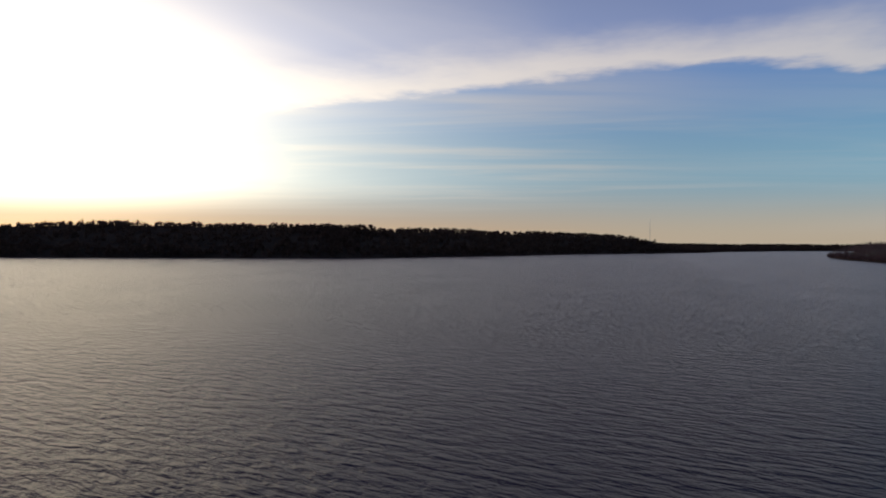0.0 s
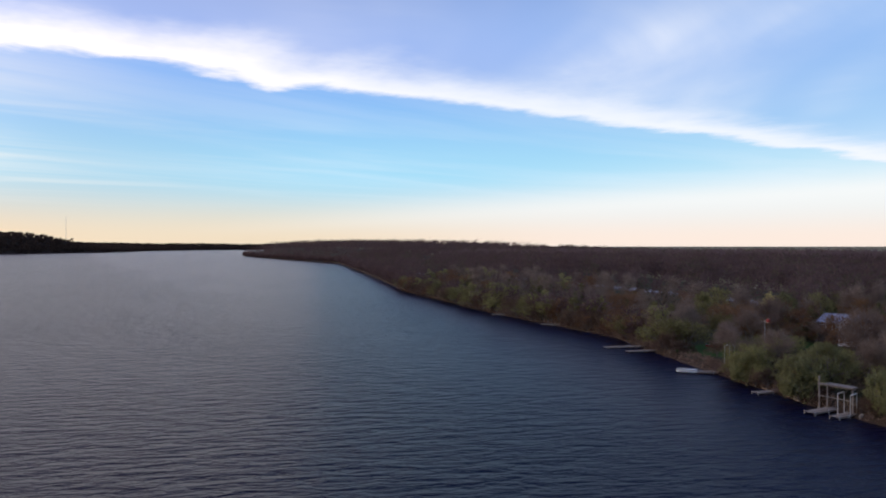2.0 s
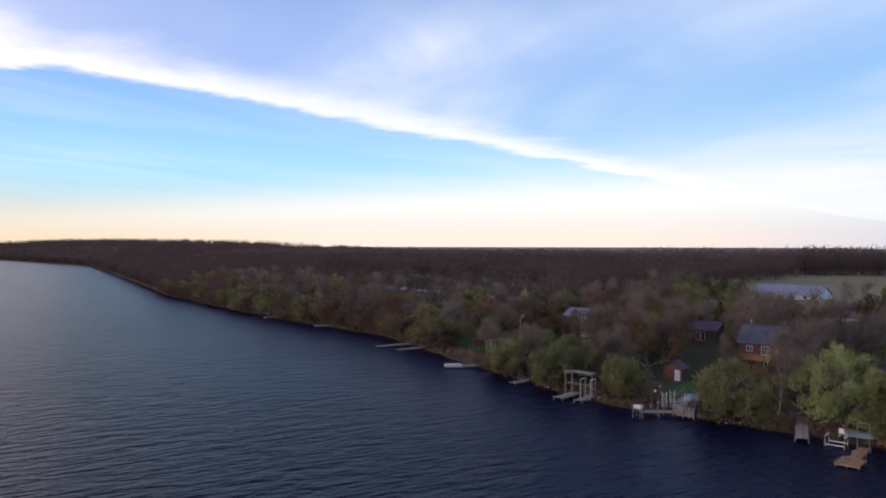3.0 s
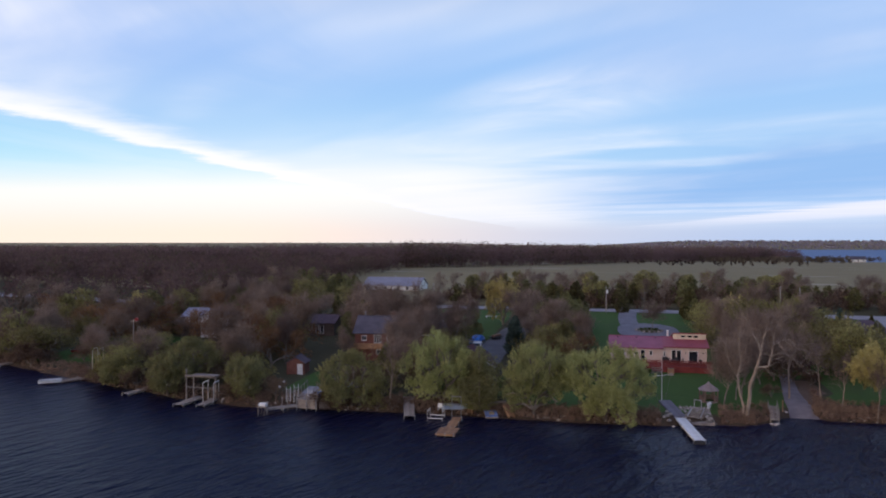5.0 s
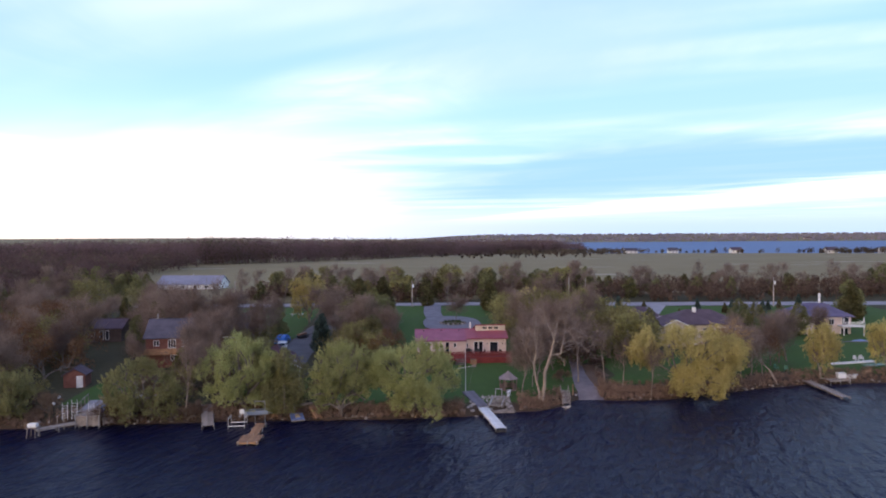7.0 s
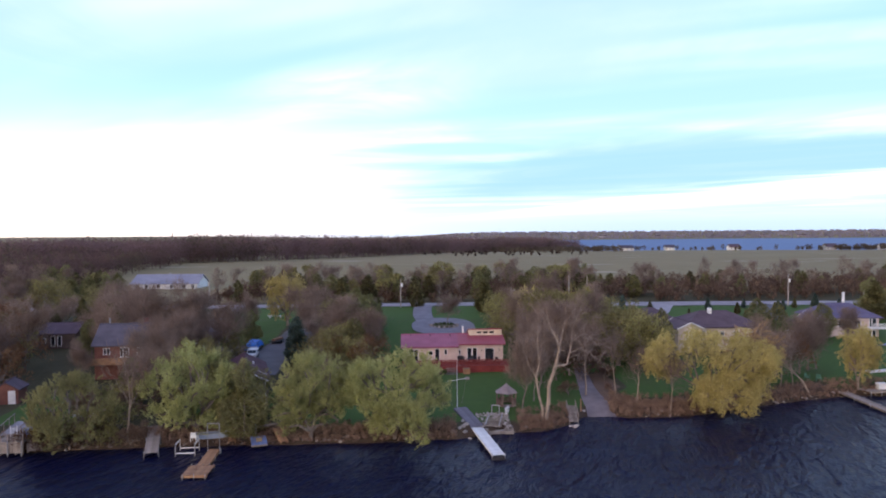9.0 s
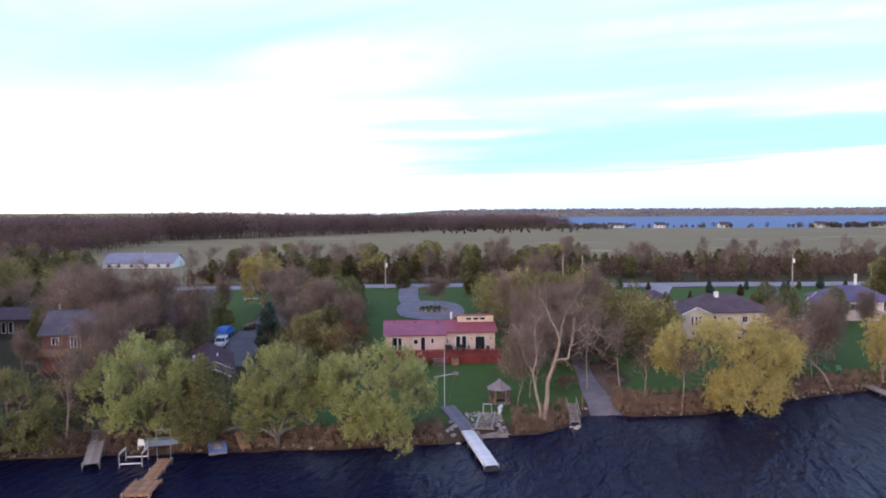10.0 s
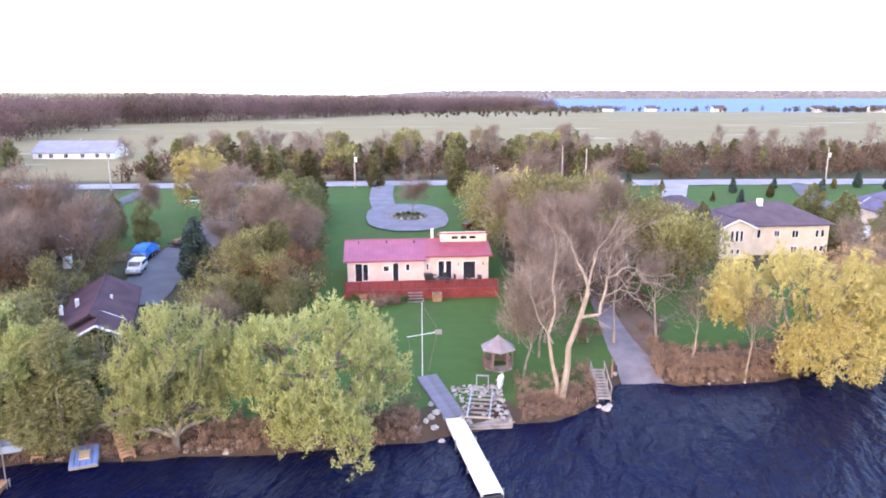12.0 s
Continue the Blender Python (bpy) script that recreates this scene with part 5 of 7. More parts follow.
# ---- houses ----
def window(parent, x, z, w, h, y, lites=2, frame_mat=WHITE):
    """A window in a wall that faces -y: frame, with panes under it."""
    bm = bmesh.new()
    t = 0.09
    box(bm, x - w / 2, y - 0.06, z, x + w / 2, y + 0.05, z + t)
    box(bm, x - w / 2, y - 0.06, z + h - t, x + w / 2, y + 0.05, z + h)
    for k in range(lites + 1):
        cx = x - w / 2 + t / 2 + (w - t) * k / lites
        box(bm, cx - t / 2, y - 0.055, z + t, cx + t / 2, y + 0.05, z + h - t)
    fr = part("window", bm, frame_mat, parent)
    part("pane", new_bm((x - w / 2 + t, y - 0.025, z + t, x + w / 2 - t, y + 0.02, z + h - t)), GLASS, fr, "dark window glass")
    return fr


def door(parent, x, z, w, h, y, material=WHITE):
    bm = new_bm((x - w / 2 - 0.08, y - 0.05, z, x - w / 2, y + 0.04, z + h + 0.08), (x + w / 2, y - 0.05, z, x + w / 2 + 0.08, y + 0.04, z + h + 0.08), (x - w / 2, y - 0.05, z + h, x + w / 2, y + 0.04, z + h + 0.08))
    fr = part("door", bm, material, parent)
    part("pane", new_bm((x - w / 2, y - 0.03, z, x + w / 2, y + 0.02, z + h)), GLASS, fr, "dark glass door panel")
    return fr


def gable_roof(parent, x0, x1, y0, y1, eave, ridge, material, over=0.45, along="x", seams=0.0, name="roof", trim=None):
    """Two sloping slabs with thickness; along: the way of the ridge."""
    bm = bmesh.new()
    t = 0.16

    def slab(a0, a1, b0, bz0, b1, bz1):
        top = [(a0, b0, bz0 + t), (a1, b0, bz0 + t), (a1, b1, bz1 + t), (a0, b1, bz1 + t)]
        bot = [(a0, b0, bz0), (a1, b0, bz0), (a1, b1, bz1), (a0, b1, bz1)]
        vs = [bm.verts.new(p if along == "x" else (p[1], p[0], p[2])) for p in top + bot]
        for f in ((0, 1, 2, 3), (7, 6, 5, 4), (0, 4, 5, 1), (1, 5, 6, 2), (2, 6, 7, 3), (3, 7, 4, 0)):
            bm.faces.new([vs[i] for i in f])

    a0, a1, b0, b1 = (x0, x1, y0, y1) if along == "x" else (y0, y1, x0, x1)
    mid = (b0 + b1) / 2
    drop = (ridge - eave) / (mid - b0) * over
    slab(a0 - over, a1 + over, b0 - over, eave - drop, mid, ridge)
    slab(a0 - over, a1 + over, b1 + over, eave - drop, mid, ridge)
    ridges = []
    if seams:
        n = int((a1 - a0) / seams)
        for k in range(n + 1):
            a = a0 + (a1 - a0) * k / n
            for b in (b0, b1):
                bo = b - over if b == b0 else b + over
                p = [(a, bo, eave - drop + t + 0.02), (a, mid, ridge + t + 0.02)]
                if along == "y":
                    p = [(q[1], q[0], q[2]) for q in p]
                ridges.append(p)
    p = (a0 - over, mid, ridge + t), (a1 + over, mid, ridge + t)
    if along == "y":
        p = [(q[1], q[0], q[2]) for q in p]
    rod(bm, p[0], p[1], 0.09, sides=6)
    bmesh.ops.recalc_face_normals(bm, faces=bm.faces[:])
    r = part(name, bm, material, parent)
    for p, q in ridges:
        bm = bmesh.new()
        rod(bm, p, q, 0.025, sides=4)
        part("seam", bm, material, r)
    if trim:
        for a in (a0 - over - 0.03, a1 + over + 0.03):
            for b in (b0 - over, b1 + over):
                tb = bmesh.new()
                q = [(a, b, eave - drop + 0.08), (a, mid, ridge + 0.08)]
                if along == "y":
                    q = [(s[1], s[0], s[2]) for s in q]
                rod(tb, q[0], q[1], 0.11, sides=4)
                part("bargeboard", tb, trim, parent, "white gable trim board")
    return r


def gable_wall(parent, x0, x1, y0, y1, base, eave, ridge, material, along="x", name="wall"):
    """The walls of a gabled house as one closed shell."""
    bm = bmesh.new()
    prof = [(0.0, base), (1.0, base), (1.0, eave), (0.5, ridge - 0.05), (0.0, eave)]
    rows = []
    for a in ((x0, x1) if along == "x" else (y0, y1)):
        row = []
        for f, z in prof:
            b = (y0 + (y1 - y0) * f) if along == "x" else (x0 + (x1 - x0) * f)
            row.append(bm.verts.new((a, b, z) if along == "x" else (b, a, z)))
        rows.append(row)
    n = len(prof)
    for i in range(n):
        bm.faces.new((rows[0][i], rows[0][(i + 1) % n], rows[1][(i + 1) % n], rows[1][i]))
    bm.faces.new(rows[0])
    bm.faces.new(rows[1])
    bmesh.ops.recalc_face_normals(bm, faces=bm.faces[:])
    return part(name, bm, material, parent)


# the bungalow with the red roof; its front faces the lake
bx, by, bz = 7.8, 125.4, 2.0
h = thing("bungalow", bx, by, bz, "long low bungalow with red metal roof behind a red deck", "house")
gable_wall(h, -8.0, 0.6, 0, 8.4, -0.4, 3.45, 4.75, PINKBRICK)
gable_wall(h, 0.65, 7.9, 0.5, 8.4, -0.4, 3.7, 4.72, PINKBRICK, name="wing_wall")
gable_roof(h, -8.0, 0.35, 0, 8.4, 3.45, 4.75, REDROOF, 0.4, seams=0.42)
gable_roof(h, 1.1, 7.9, 0.5, 8.4, 3.7, 4.72, WINGROOF, 0.38, seams=0.42, name="wing_roof")
part("clerestory", new_bm((2.7, 3.6, 4.3, 8.1, 4.7, 5.62)), CREAM, h, "cream raised clerestory box")
bm = bmesh.new()
box(bm, 2.55, 3.35, 5.64, 8.25, 8.2, 5.79)
for v in bm.verts:
    if v.co.y > 5:
        v.co.z -= 1.15
part("clerestory_roof", bm, WINGROOF, h)
for x in (4.0, 5.05, 6.1):
    part("clerestory_window", new_bm((x, 3.56, 5.0, x + 0.72, 3.61, 5.3)), GLASS, h, "small dark window strip")
bm = bmesh.new()
rod(bm, (1.8, 4.6, 4.7), (1.8, 4.6, 6.0), 0.16, sides=10)
rod(bm, (1.8, 4.6, 6.0), (1.8, 4.6, 6.12), 0.24, 0.05, sides=10)
part("flue", bm, WHITE, h, "white metal flue")
for x in (-6.8, -3.6, -0.4):
    bm = bmesh.new()
    rod(bm, (x, 3.5, 4.4), (x, 3.5, 4.9), 0.09, sides=8)
    part("roof_vent", bm, BLACK, h)
door(h, -6.75, 1.1, 0.75, 2.0, -0.01)
window(h, -6.0, 1.1, 0.7, 2.0, -0.01, 1)
window(h, -3.7, 2.1, 0.75, 0.75, -0.01, 1)
door(h, -2.65, 1.1, 0.6, 2.0, -0.01)
window(h, -1.3, 2.15, 0.55, 0.9, -0.01, 1)
window(h, 0.95, 2.0, 0.35, 0.9, 0.49, 1)
door(h, 2.5, 1.1, 0.62, 2.0, 0.49)
door(h, 3.35, 1.1, 0.62, 2.0, 0.49)
door(h, 5.7, 1.1, 1.35, 1.9, 0.49)
for x in (4.4, 7.2):
    part("wall_lamp", soft_bm(0.01, (x, 0.38, 2.6, x + 0.12, 0.5, 2.85)), BLACK, h)

# its red deck
dk = thing("deck", bx, by, bz, "long red-stained wooden deck with low railing", "deck")
for k in range(34):
    part("deck_board", new_bm((-8.2, -3.9 + k * 0.115, 1.03, 8.3, -3.79 + k * 0.115, 1.07)), REDSTAIN, dk)
part("skirt", new_bm((-8.2, -3.94, -0.5, 8.3, -3.90, 1.05), (-8.22, -3.9, -0.5, -8.18, 0, 1.05), (8.28, -3.9, -0.5, 8.32, 0, 1.05)), REDSTAIN, dk)
for k in range(12):
    x = -8.1 + k * 16.3 / 11
    part("railing_post", new_bm((x - 0.05, -3.9, 1.07, x + 0.05, -3.8, 1.98)), REDSTAIN, dk)
part("handrail", new_bm((-8.2, -3.92, 1.98, 8.3, -3.78, 2.03), (-8.2, -3.88, 1.22, 8.3, -3.83, 1.27)), REDSTAIN, dk)
me = None
for k in range(110):
    x = -8.0 + k * 0.147
    if me is None:
        o = part("picket", new_bm((-0.045, -0.015, 0, 0.045, 0.015, 0.74)), REDSTAIN, dk)
        me = o.data
    else:
        o = new("picket", me)
        o.parent = dk
    o.location = (x, -3.86, 1.25)
st = thing("deck_steps", bx - 0.7, by - 4.0, bz, "pale wooden steps in front of the deck", "steps")
for k in range(4):
    part("tread", soft_bm(0.01, (-0.8, -1.2 + k * 0.3, 0.05 + k * 0.24, 0.8, -0.88 + k * 0.3, 0.12 + k * 0.24)), WEATHERED, st)
part("stringer", new_bm((-0.86, -1.2, -0.1, -0.8, 0, 0.2), (0.8, -1.2, -0.1, 0.86, 0, 0.2)), WEATHERED, st)
pl = thing("wooden_planter", bx + 1.6, by - 4.6, bz, "square weathered wooden planter box by the deck", "planter")
part("box", soft_bm(0.02, (-0.5, -0.45, -0.1, 0.5, 0.45, 0.85)), CEDARWOOD, pl)
part("soil", new_bm((-0.42, -0.37, 0.85, 0.42, 0.37, 0.88)), BARK, pl)
bl = thing("garden_bench", bx - 6.4, by - 4.7, bz - 0.05, "small pale wooden bench by the deck", "bench")
part("seat", soft_bm(0.02, (-0.6, -0.25, 0.4, 0.6, 0.25, 0.47)), CEDARWOOD, bl)
part("backrest", soft_bm(0.02, (-0.6, 0.2, 0.5, 0.6, 0.26, 0.95)), CEDARWOOD, bl)
for x in (-0.52, 0.52):
    part("leg", new_bm((x - 0.04, -0.2, 0, x + 0.04, 0.24, 0.4)), CEDARWOOD, bl)


def patio_table(x, y, z):
    e = thing("patio_table", x, y, z, "round black patio table on the deck", "table")
    bm = bmesh.new()
    rod(bm, (0, 0, 0.70), (0, 0, 0.74), 0.75, sides=20)
    part("tabletop", bm, BLACK, e)
    for a in range(4):
        bm = bmesh.new()
        c, s = math.cos(a * 1.571 + 0.78), math.sin(a * 1.571 + 0.78)
        rod(bm, (c * 0.6, s * 0.6, 0), (c * 0.45, s * 0.45, 0.70), 0.02, sides=6)
        part("leg", bm, BLACK, e)


def patio_chair(x, y, z, turn):
    e = thing("patio_chair", x, y, z, "black metal patio chair on the deck", "chair", turn, "chairs on the deck")
    part("seat", soft_bm(0.015, (-0.26, -0.26, 0.42, 0.26, 0.26, 0.47)), BLACK, e)
    part("backrest", soft_bm(0.015, (-0.26, 0.22, 0.5, 0.26, 0.27, 1.0)), BLACK, e)
    for sx in (-0.22, 0.22):
        for sy in (-0.22, 0.22):
            bm = bmesh.new()
            rod(bm, (sx * 1.1, sy * 1.1, 0), (sx, sy, 0.43), 0.018, sides=6)
            part("leg", bm, BLACK, e)
    return e


patio_table(bx + 2.5, by - 1.9, bz + 1.07)
for k, a in enumerate((0.3, 1.4, 2.6, 3.7, 5.0)):
    patio_chair(bx + 2.5 + 1.15 * math.cos(a), by - 1.9 + 1.15 * math.sin(a), bz + 1.07, math.degrees(a) - 90)
for x, y in ((5.2, -1.8), (6.4, -2.2), (4.6, -2.6)):
    patio_chair(bx + x, by + y, bz + 1.07, 200 + 20 * x)
bb = thing("barbecue_grill", bx + 0.9, by - 1.0, bz + 1.07, "black covered barbecue grill on the deck", "grill")
part("body", soft_bm(0.05, (-0.45, -0.3, 0.55, 0.45, 0.3, 1.05)), BLACK, bb)
part("cabinet", new_bm((-0.35, -0.25, 0.05, 0.35, 0.25, 0.55)), BLACK, bb)
part("shelf", new_bm((0.45, -0.25, 0.8, 0.85, 0.25, 0.84)), BLACK, bb)

# the cream house with its hipped grey-brown roof
ch = thing("cream_house", 55.5, 137.0, 2.2, "large cream two-storey house with grey-brown hipped roof", "house")
gable_wall(ch, -7.4, -3.0, -1.2, 4.5, -0.5, 4.1, 5.1, CREAM, "y", "gable_wing")
gable_roof(ch, -7.4, -3.0, -1.2, 6.0, 4.1, 5.1, BROWNROOF, 0.35, "y", name="wing_roof", trim=WHITE)


def hip_roof(parent, x0, x1, y0, y1, z, top, material, inset, over=0.5):
    bm = bmesh.new()
    x0, x1, y0, y1 = x0 - over, x1 + over, y0 - over, y1 + over
    m = (y0 + y1) / 2
    b = [bm.verts.new(p) for p in ((x0, y0, z), (x1, y0, z), (x1, y1, z), (x0, y1, z))]
    b2 = [bm.verts.new((v.co.x, v.co.y, z + 0.15)) for v in b]
    r = [bm.verts.new((x0 + inset, m, top)), bm.verts.new((x1 - inset, m, top))]
    bm.faces.new(b)
    for i in range(4):
        bm.faces.new((b[i], b[(i + 1) % 4], b2[(i + 1) % 4], b2[i]))
    bm.faces.new((b2[0], b2[1], r[1], r[0]))
    bm.faces.new((b2[1], b2[2], r[1]))
    bm.faces.new((b2[2], b2[3], r[0], r[1]))
    bm.faces.new((b2[3], b2[0], r[0]))
    bmesh.ops.recalc_face_normals(bm, faces=bm.faces[:])
    return part("roof", bm, material, parent)


part("wall", new_bm((-3.0, 0.3, -0.5, 8.6, 10, 4.0)), CREAM, ch)
hip_roof(ch, -5.2, 8.6, 0.3, 10, 4.0, 6.6, BROWNROOF, 5.0, 0.6)
part("garage_wall", new_bm((-12, 9.5, -0.5, -3, 19, 3.6)), CREAM, ch)
hip_roof(ch, -12, -3, 8, 19, 3.6, 6.4, BROWNROOF, 4.2, 0.6)
part("chimney", soft_bm(0.03, (0.3, 4.0, 4.6, 0.95, 4.6, 7.1)), WHITE, ch, "white chimney block")
for x in (-5.85, -5.2, -4.55):
    window(ch, x, 2.2, 0.5, 1.55, -1.21, 1)
for x in (-5.7, -4.9):
    window(ch, x, 0.55, 0.5, 0.75, -1.21, 1)
for x in (-2.35, -1.35):
    window(ch, x, 2.35, 0.6, 1.2, 0.29, 1)
window(ch, 1.2, 2.5, 0.8, 0.9, 0.29, 2)
for x in (6.9, 7.7):
    window(ch, x, 2.3, 0.55, 1.1, 0.29, 1)
    window(ch, x, 0.3, 0.55, 0.9, 0.29, 1)
window(ch, 3.8, 2.3, 1.0, 1.1, 0.29, 2)
window(ch, 3.8, 0.2, 1.0, 1.0, 0.29, 2)

# the brick house
bh = thing("brick_house", -42.0, 120.5, 2.4, "two-storey red brick house with dark grey roof", "house", 6)
gable_wall(bh, -3.6, 3.6, 0, 8, -0.5, 4.9, 7.4, BRICK)
gable_roof(bh, -3.6, 3.6, 0, 8, 4.9, 7.4, GREYROOF, 0.4)
window(bh, -1.9, 3.4, 0.95, 1.0, -0.01, 2)
window(bh, 0.6, 3.0, 1.3, 1.5, -0.01, 3)
window(bh, 0.9, 0.9, 1.1, 1.0, -0.01, 2)
window(bh, 2.7, 3.2, 0.8, 1.2, -0.01, 1)
part("balcony", new_bm((-4.2, -1.8, 2.2, 3.2, 0, 2.35), (-4.2, -1.84, 2.35, 3.2, -1.76, 3.2)), CEDARWOOD, bh, "brown wooden balcony")
part("chimney", new_bm((2.2, 5.0, 5.8, 2.8, 5.6, 8.2)), BRICK, bh)
bm = bmesh.new()
rod(bm, (-2.6, 4.2, 7.3), (-2.6, 4.2, 8.4), 0.12, sides=8)
part("flue", bm, METAL, bh)

# the low house with the brown shingle roof, gable towards the lake
gh = thing("brown_roofed_house", -19.1, 104.2, 1.6, "low brown-shingled house with white-trimmed porch gable", "house", 14)
gable_wall(gh, -3.4, 1.9, 2.6, 15.5, -0.4, 2.9, 4.3, DARKWALL, "y")
gable_roof(gh, -3.4, 1.9, 2.6, 15.5, 2.9, 4.3, PURPLEROOF, 0.45, "y")
gable_roof(gh, -1.7, 1.6, 0, 3.6, 3.2, 4.05, PURPLEROOF, 0.2, "y", name="porch_roof", trim=WHITE)
# dark siding stands in for the shade inside the porch opening
gable_wall(gh, -1.7, 1.6, 2.0, 2.8, -0.4, 3.2, 4.05, DARKWALL, "y", "porch_wall")
for x in (-1.6, 1.5):
    part("porch_post", new_bm((x - 0.07, 0.05, -0.3, x + 0.07, 0.19, 3.2)), WHITE, gh)
window(gh, 0.1, 1.0, 1.6, 1.7, 1.99, 2)
for x, y, s in ((-2.6, 8.0, 0.32), (-3.6, 6.2, 0.3), (0.2, 8.6, 0.2)):
    part("roof_vent", soft_bm(0.03, (x, y, 3.4, x + s, y + s, 4.25)), WHITE, gh, "white roof vent box")

# the dark house with a white-edged gable behind it
g3 = thing("dark_gabled_house", -38.0, 140.0, 2.9, "dark-roofed house with white-edged gable", "house", -6)
gable_wall(g3, -3.4, 3.2, 0, 9, -0.4, 2.4, 4.0, DARKWALL, "y")
gable_roof(g3, -3.4, 3.2, 0, 9, 2.4, 4.0, GREYROOF, 0.35, "y", trim=WHITE)
gable_wall(g3, -9.5, -3.45, 1.5, 8.5, -0.4, 2.3, 3.7, DARKWALL, name="side_wing")
gable_roof(g3, -9.5, -3.9, 1.5, 8.5, 2.3, 3.7, GREYROOF, 0.35, name="wing_roof")
window(g3, -1.0, 0.9, 1.2, 1.1, -0.01, 2)
part("porch_shelf", new_bm((0.2, -1.2, 1.6, 3.3, 0, 1.72)), WHITE, g3, "pale porch roof slab")
part("porch_post", new_bm((3.1, -1.15, -0.3, 3.22, -1.03, 1.6)), WHITE, g3)

# the long white building by the road
ba = thing("long_white_building", -80.4, 254.0, 5.0, "long white building with pale grey metal roof", "building", -3)
gable_wall(ba, -11.0, 11.0, 0, 11, -0.4, 2.3, 5.0, WHITE)
gable_roof(ba, -11.0, 11.0, 0, 11, 2.3, 5.0, BARNROOF, 0.4, seams=0.9)
for x in (-9, -6, -2, 2.5, 6.5, 9.5):
    window(ba, x, 0.8, 1.2, 1.2, -0.01, 2)
bm = bmesh.new()
rod(bm, (0, 5.5, 4.9), (0, 5.5, 5.7), 0.2, sides=8)
part("vent", bm, METAL, ba)

# the pale house among the trees
wh = thing("white_house", -90.5, 141.0, 2.6, "white two-storey house with grey roof among trees", "house", 10)
gable_wall(wh, -3.6, 1.2, 0, 8, -0.5, 4.4, 5.8, DARKWALL)
gable_roof(wh, -3.6, 1.2, 0, 8, 4.4, 5.8, BARNROOF, 0.4)
gable_wall(wh, 1.25, 4.4, -1.8, 7, -0.5, 4.4, 5.8, WHITE, "y", "front_wing")
gable_roof(wh, 1.25, 4.4, -1.8, 7, 4.4, 5.8, BARNROOF, 0.35, "y", name="wing_roof")
window(wh, -2.6, 2.9, 1.3, 1.1, -0.01, 2)
window(wh, -0.3, 2.9, 0.9, 1.1, -0.01, 1)
window(wh, 3.4, 0.8, 0.9, 1.3, -1.81, 1)
window(wh, 3.4, 2.9, 0.9, 1.1, -1.81, 1)

# the small brown house
sh = thing("brown_cottage", -62.5, 144.0, 3.0, "small brown cottage with white-framed windows", "house", 4)
gable_wall(sh, -3.0, 3.2, 0, 7, -0.5, 2.9, 4.3, DARKWALL)
gable_roof(sh, -3.0, 3.2, 0, 7, 2.9, 4.3, BROWNROOF, 0.4)
for x in (-0.6, 0.5):
    window(sh, x, 0.6, 0.75, 1.9, -0.01, 1)
window(sh, -2.2, 1.2, 0.8, 0.9, -0.01, 1)

# the blue-grey roofed house with a balcony
rh = thing("balcony_house", 88.0, 149.0, 2.2, "house with slate-blue hipped roof and white balcony", "house", -4)
part("wall", new_bm((-5.6, 0.0, -0.5, 5.6, 9.5, 3.9)), PINKBRICK, rh)
hip_roof(rh, -5.6, 5.6, 0.0, 9.5, 3.9, 6.5, BLUEROOF, 4.0, 0.6)
gable_wall(rh, -7.6, -4.0, -1.0, 4.0, -0.5, 3.6, 4.9, PINKBRICK, "y", "side_wing")
gable_roof(rh, -7.6, -4.0, -1.0, 5.0, 3.6, 4.9, BLUEROOF, 0.4, "y", name="wing_roof", trim=WHITE)
part("chimney", soft_bm(0.03, (1.2, 5.0, 5.6, 1.6, 5.4, 8.6)), WHITE, rh, "slim white chimney pipe")
window(rh, -5.8, 1.6, 1.2, 1.4, -1.01, 2)
window(rh, -1.6, 2.2, 1.6, 1.3, -0.01, 2)
window(rh, 1.4, 2.2, 1.2, 1.3, -0.01, 2)
door(rh, 4.4, 2.2, 1.3, 1.6, -0.01)
window(rh, 4.2, 0.1, 1.6, 1.4, -0.01, 2)
part("balcony", soft_bm(0.02, (2.6, -2.6, 2.0, 7.2, 0, 2.18)), WHITE, rh, "white balcony floor")
part("balcony_rail", new_bm((2.6, -2.6, 3.0, 7.2, -2.5, 3.08), (7.1, -2.5, 3.0, 7.2, 0, 3.08), (2.6, -2.58, 2.3, 7.2, -2.52, 2.36)), WHITE, rh)
for k in range(20):
    part("baluster", new_bm((2.65 + k * 0.235, -2.58, 2.36, 2.72 + k * 0.235, -2.52, 3.0)), WHITE, rh)
for x in (2.8, 7.0):
    part("balcony_post", new_bm((x - 0.09, -2.55, -0.8, x + 0.09, -2.37, 2.0)), WHITE, rh)
    part("roof_post", new_bm((x - 0.07, -2.5, 3.08, x + 0.07, -2.36, 4.0)), WHITE, rh)
rs = thing("patio_slab", 87.5, 139.5, 1.95, "grey-blue paved patio in front of the house", "patio")
part("paving", soft_bm(0.03, (-4.5, 0, -0.4, 4.5, 4.6, 0.22)), BLUEMAT, rs, "blue-grey paving")
part("edge", new_bm((-4.6, -0.12, -0.4, 4.6, 0.0, 0.28)), CONCRETE, rs)


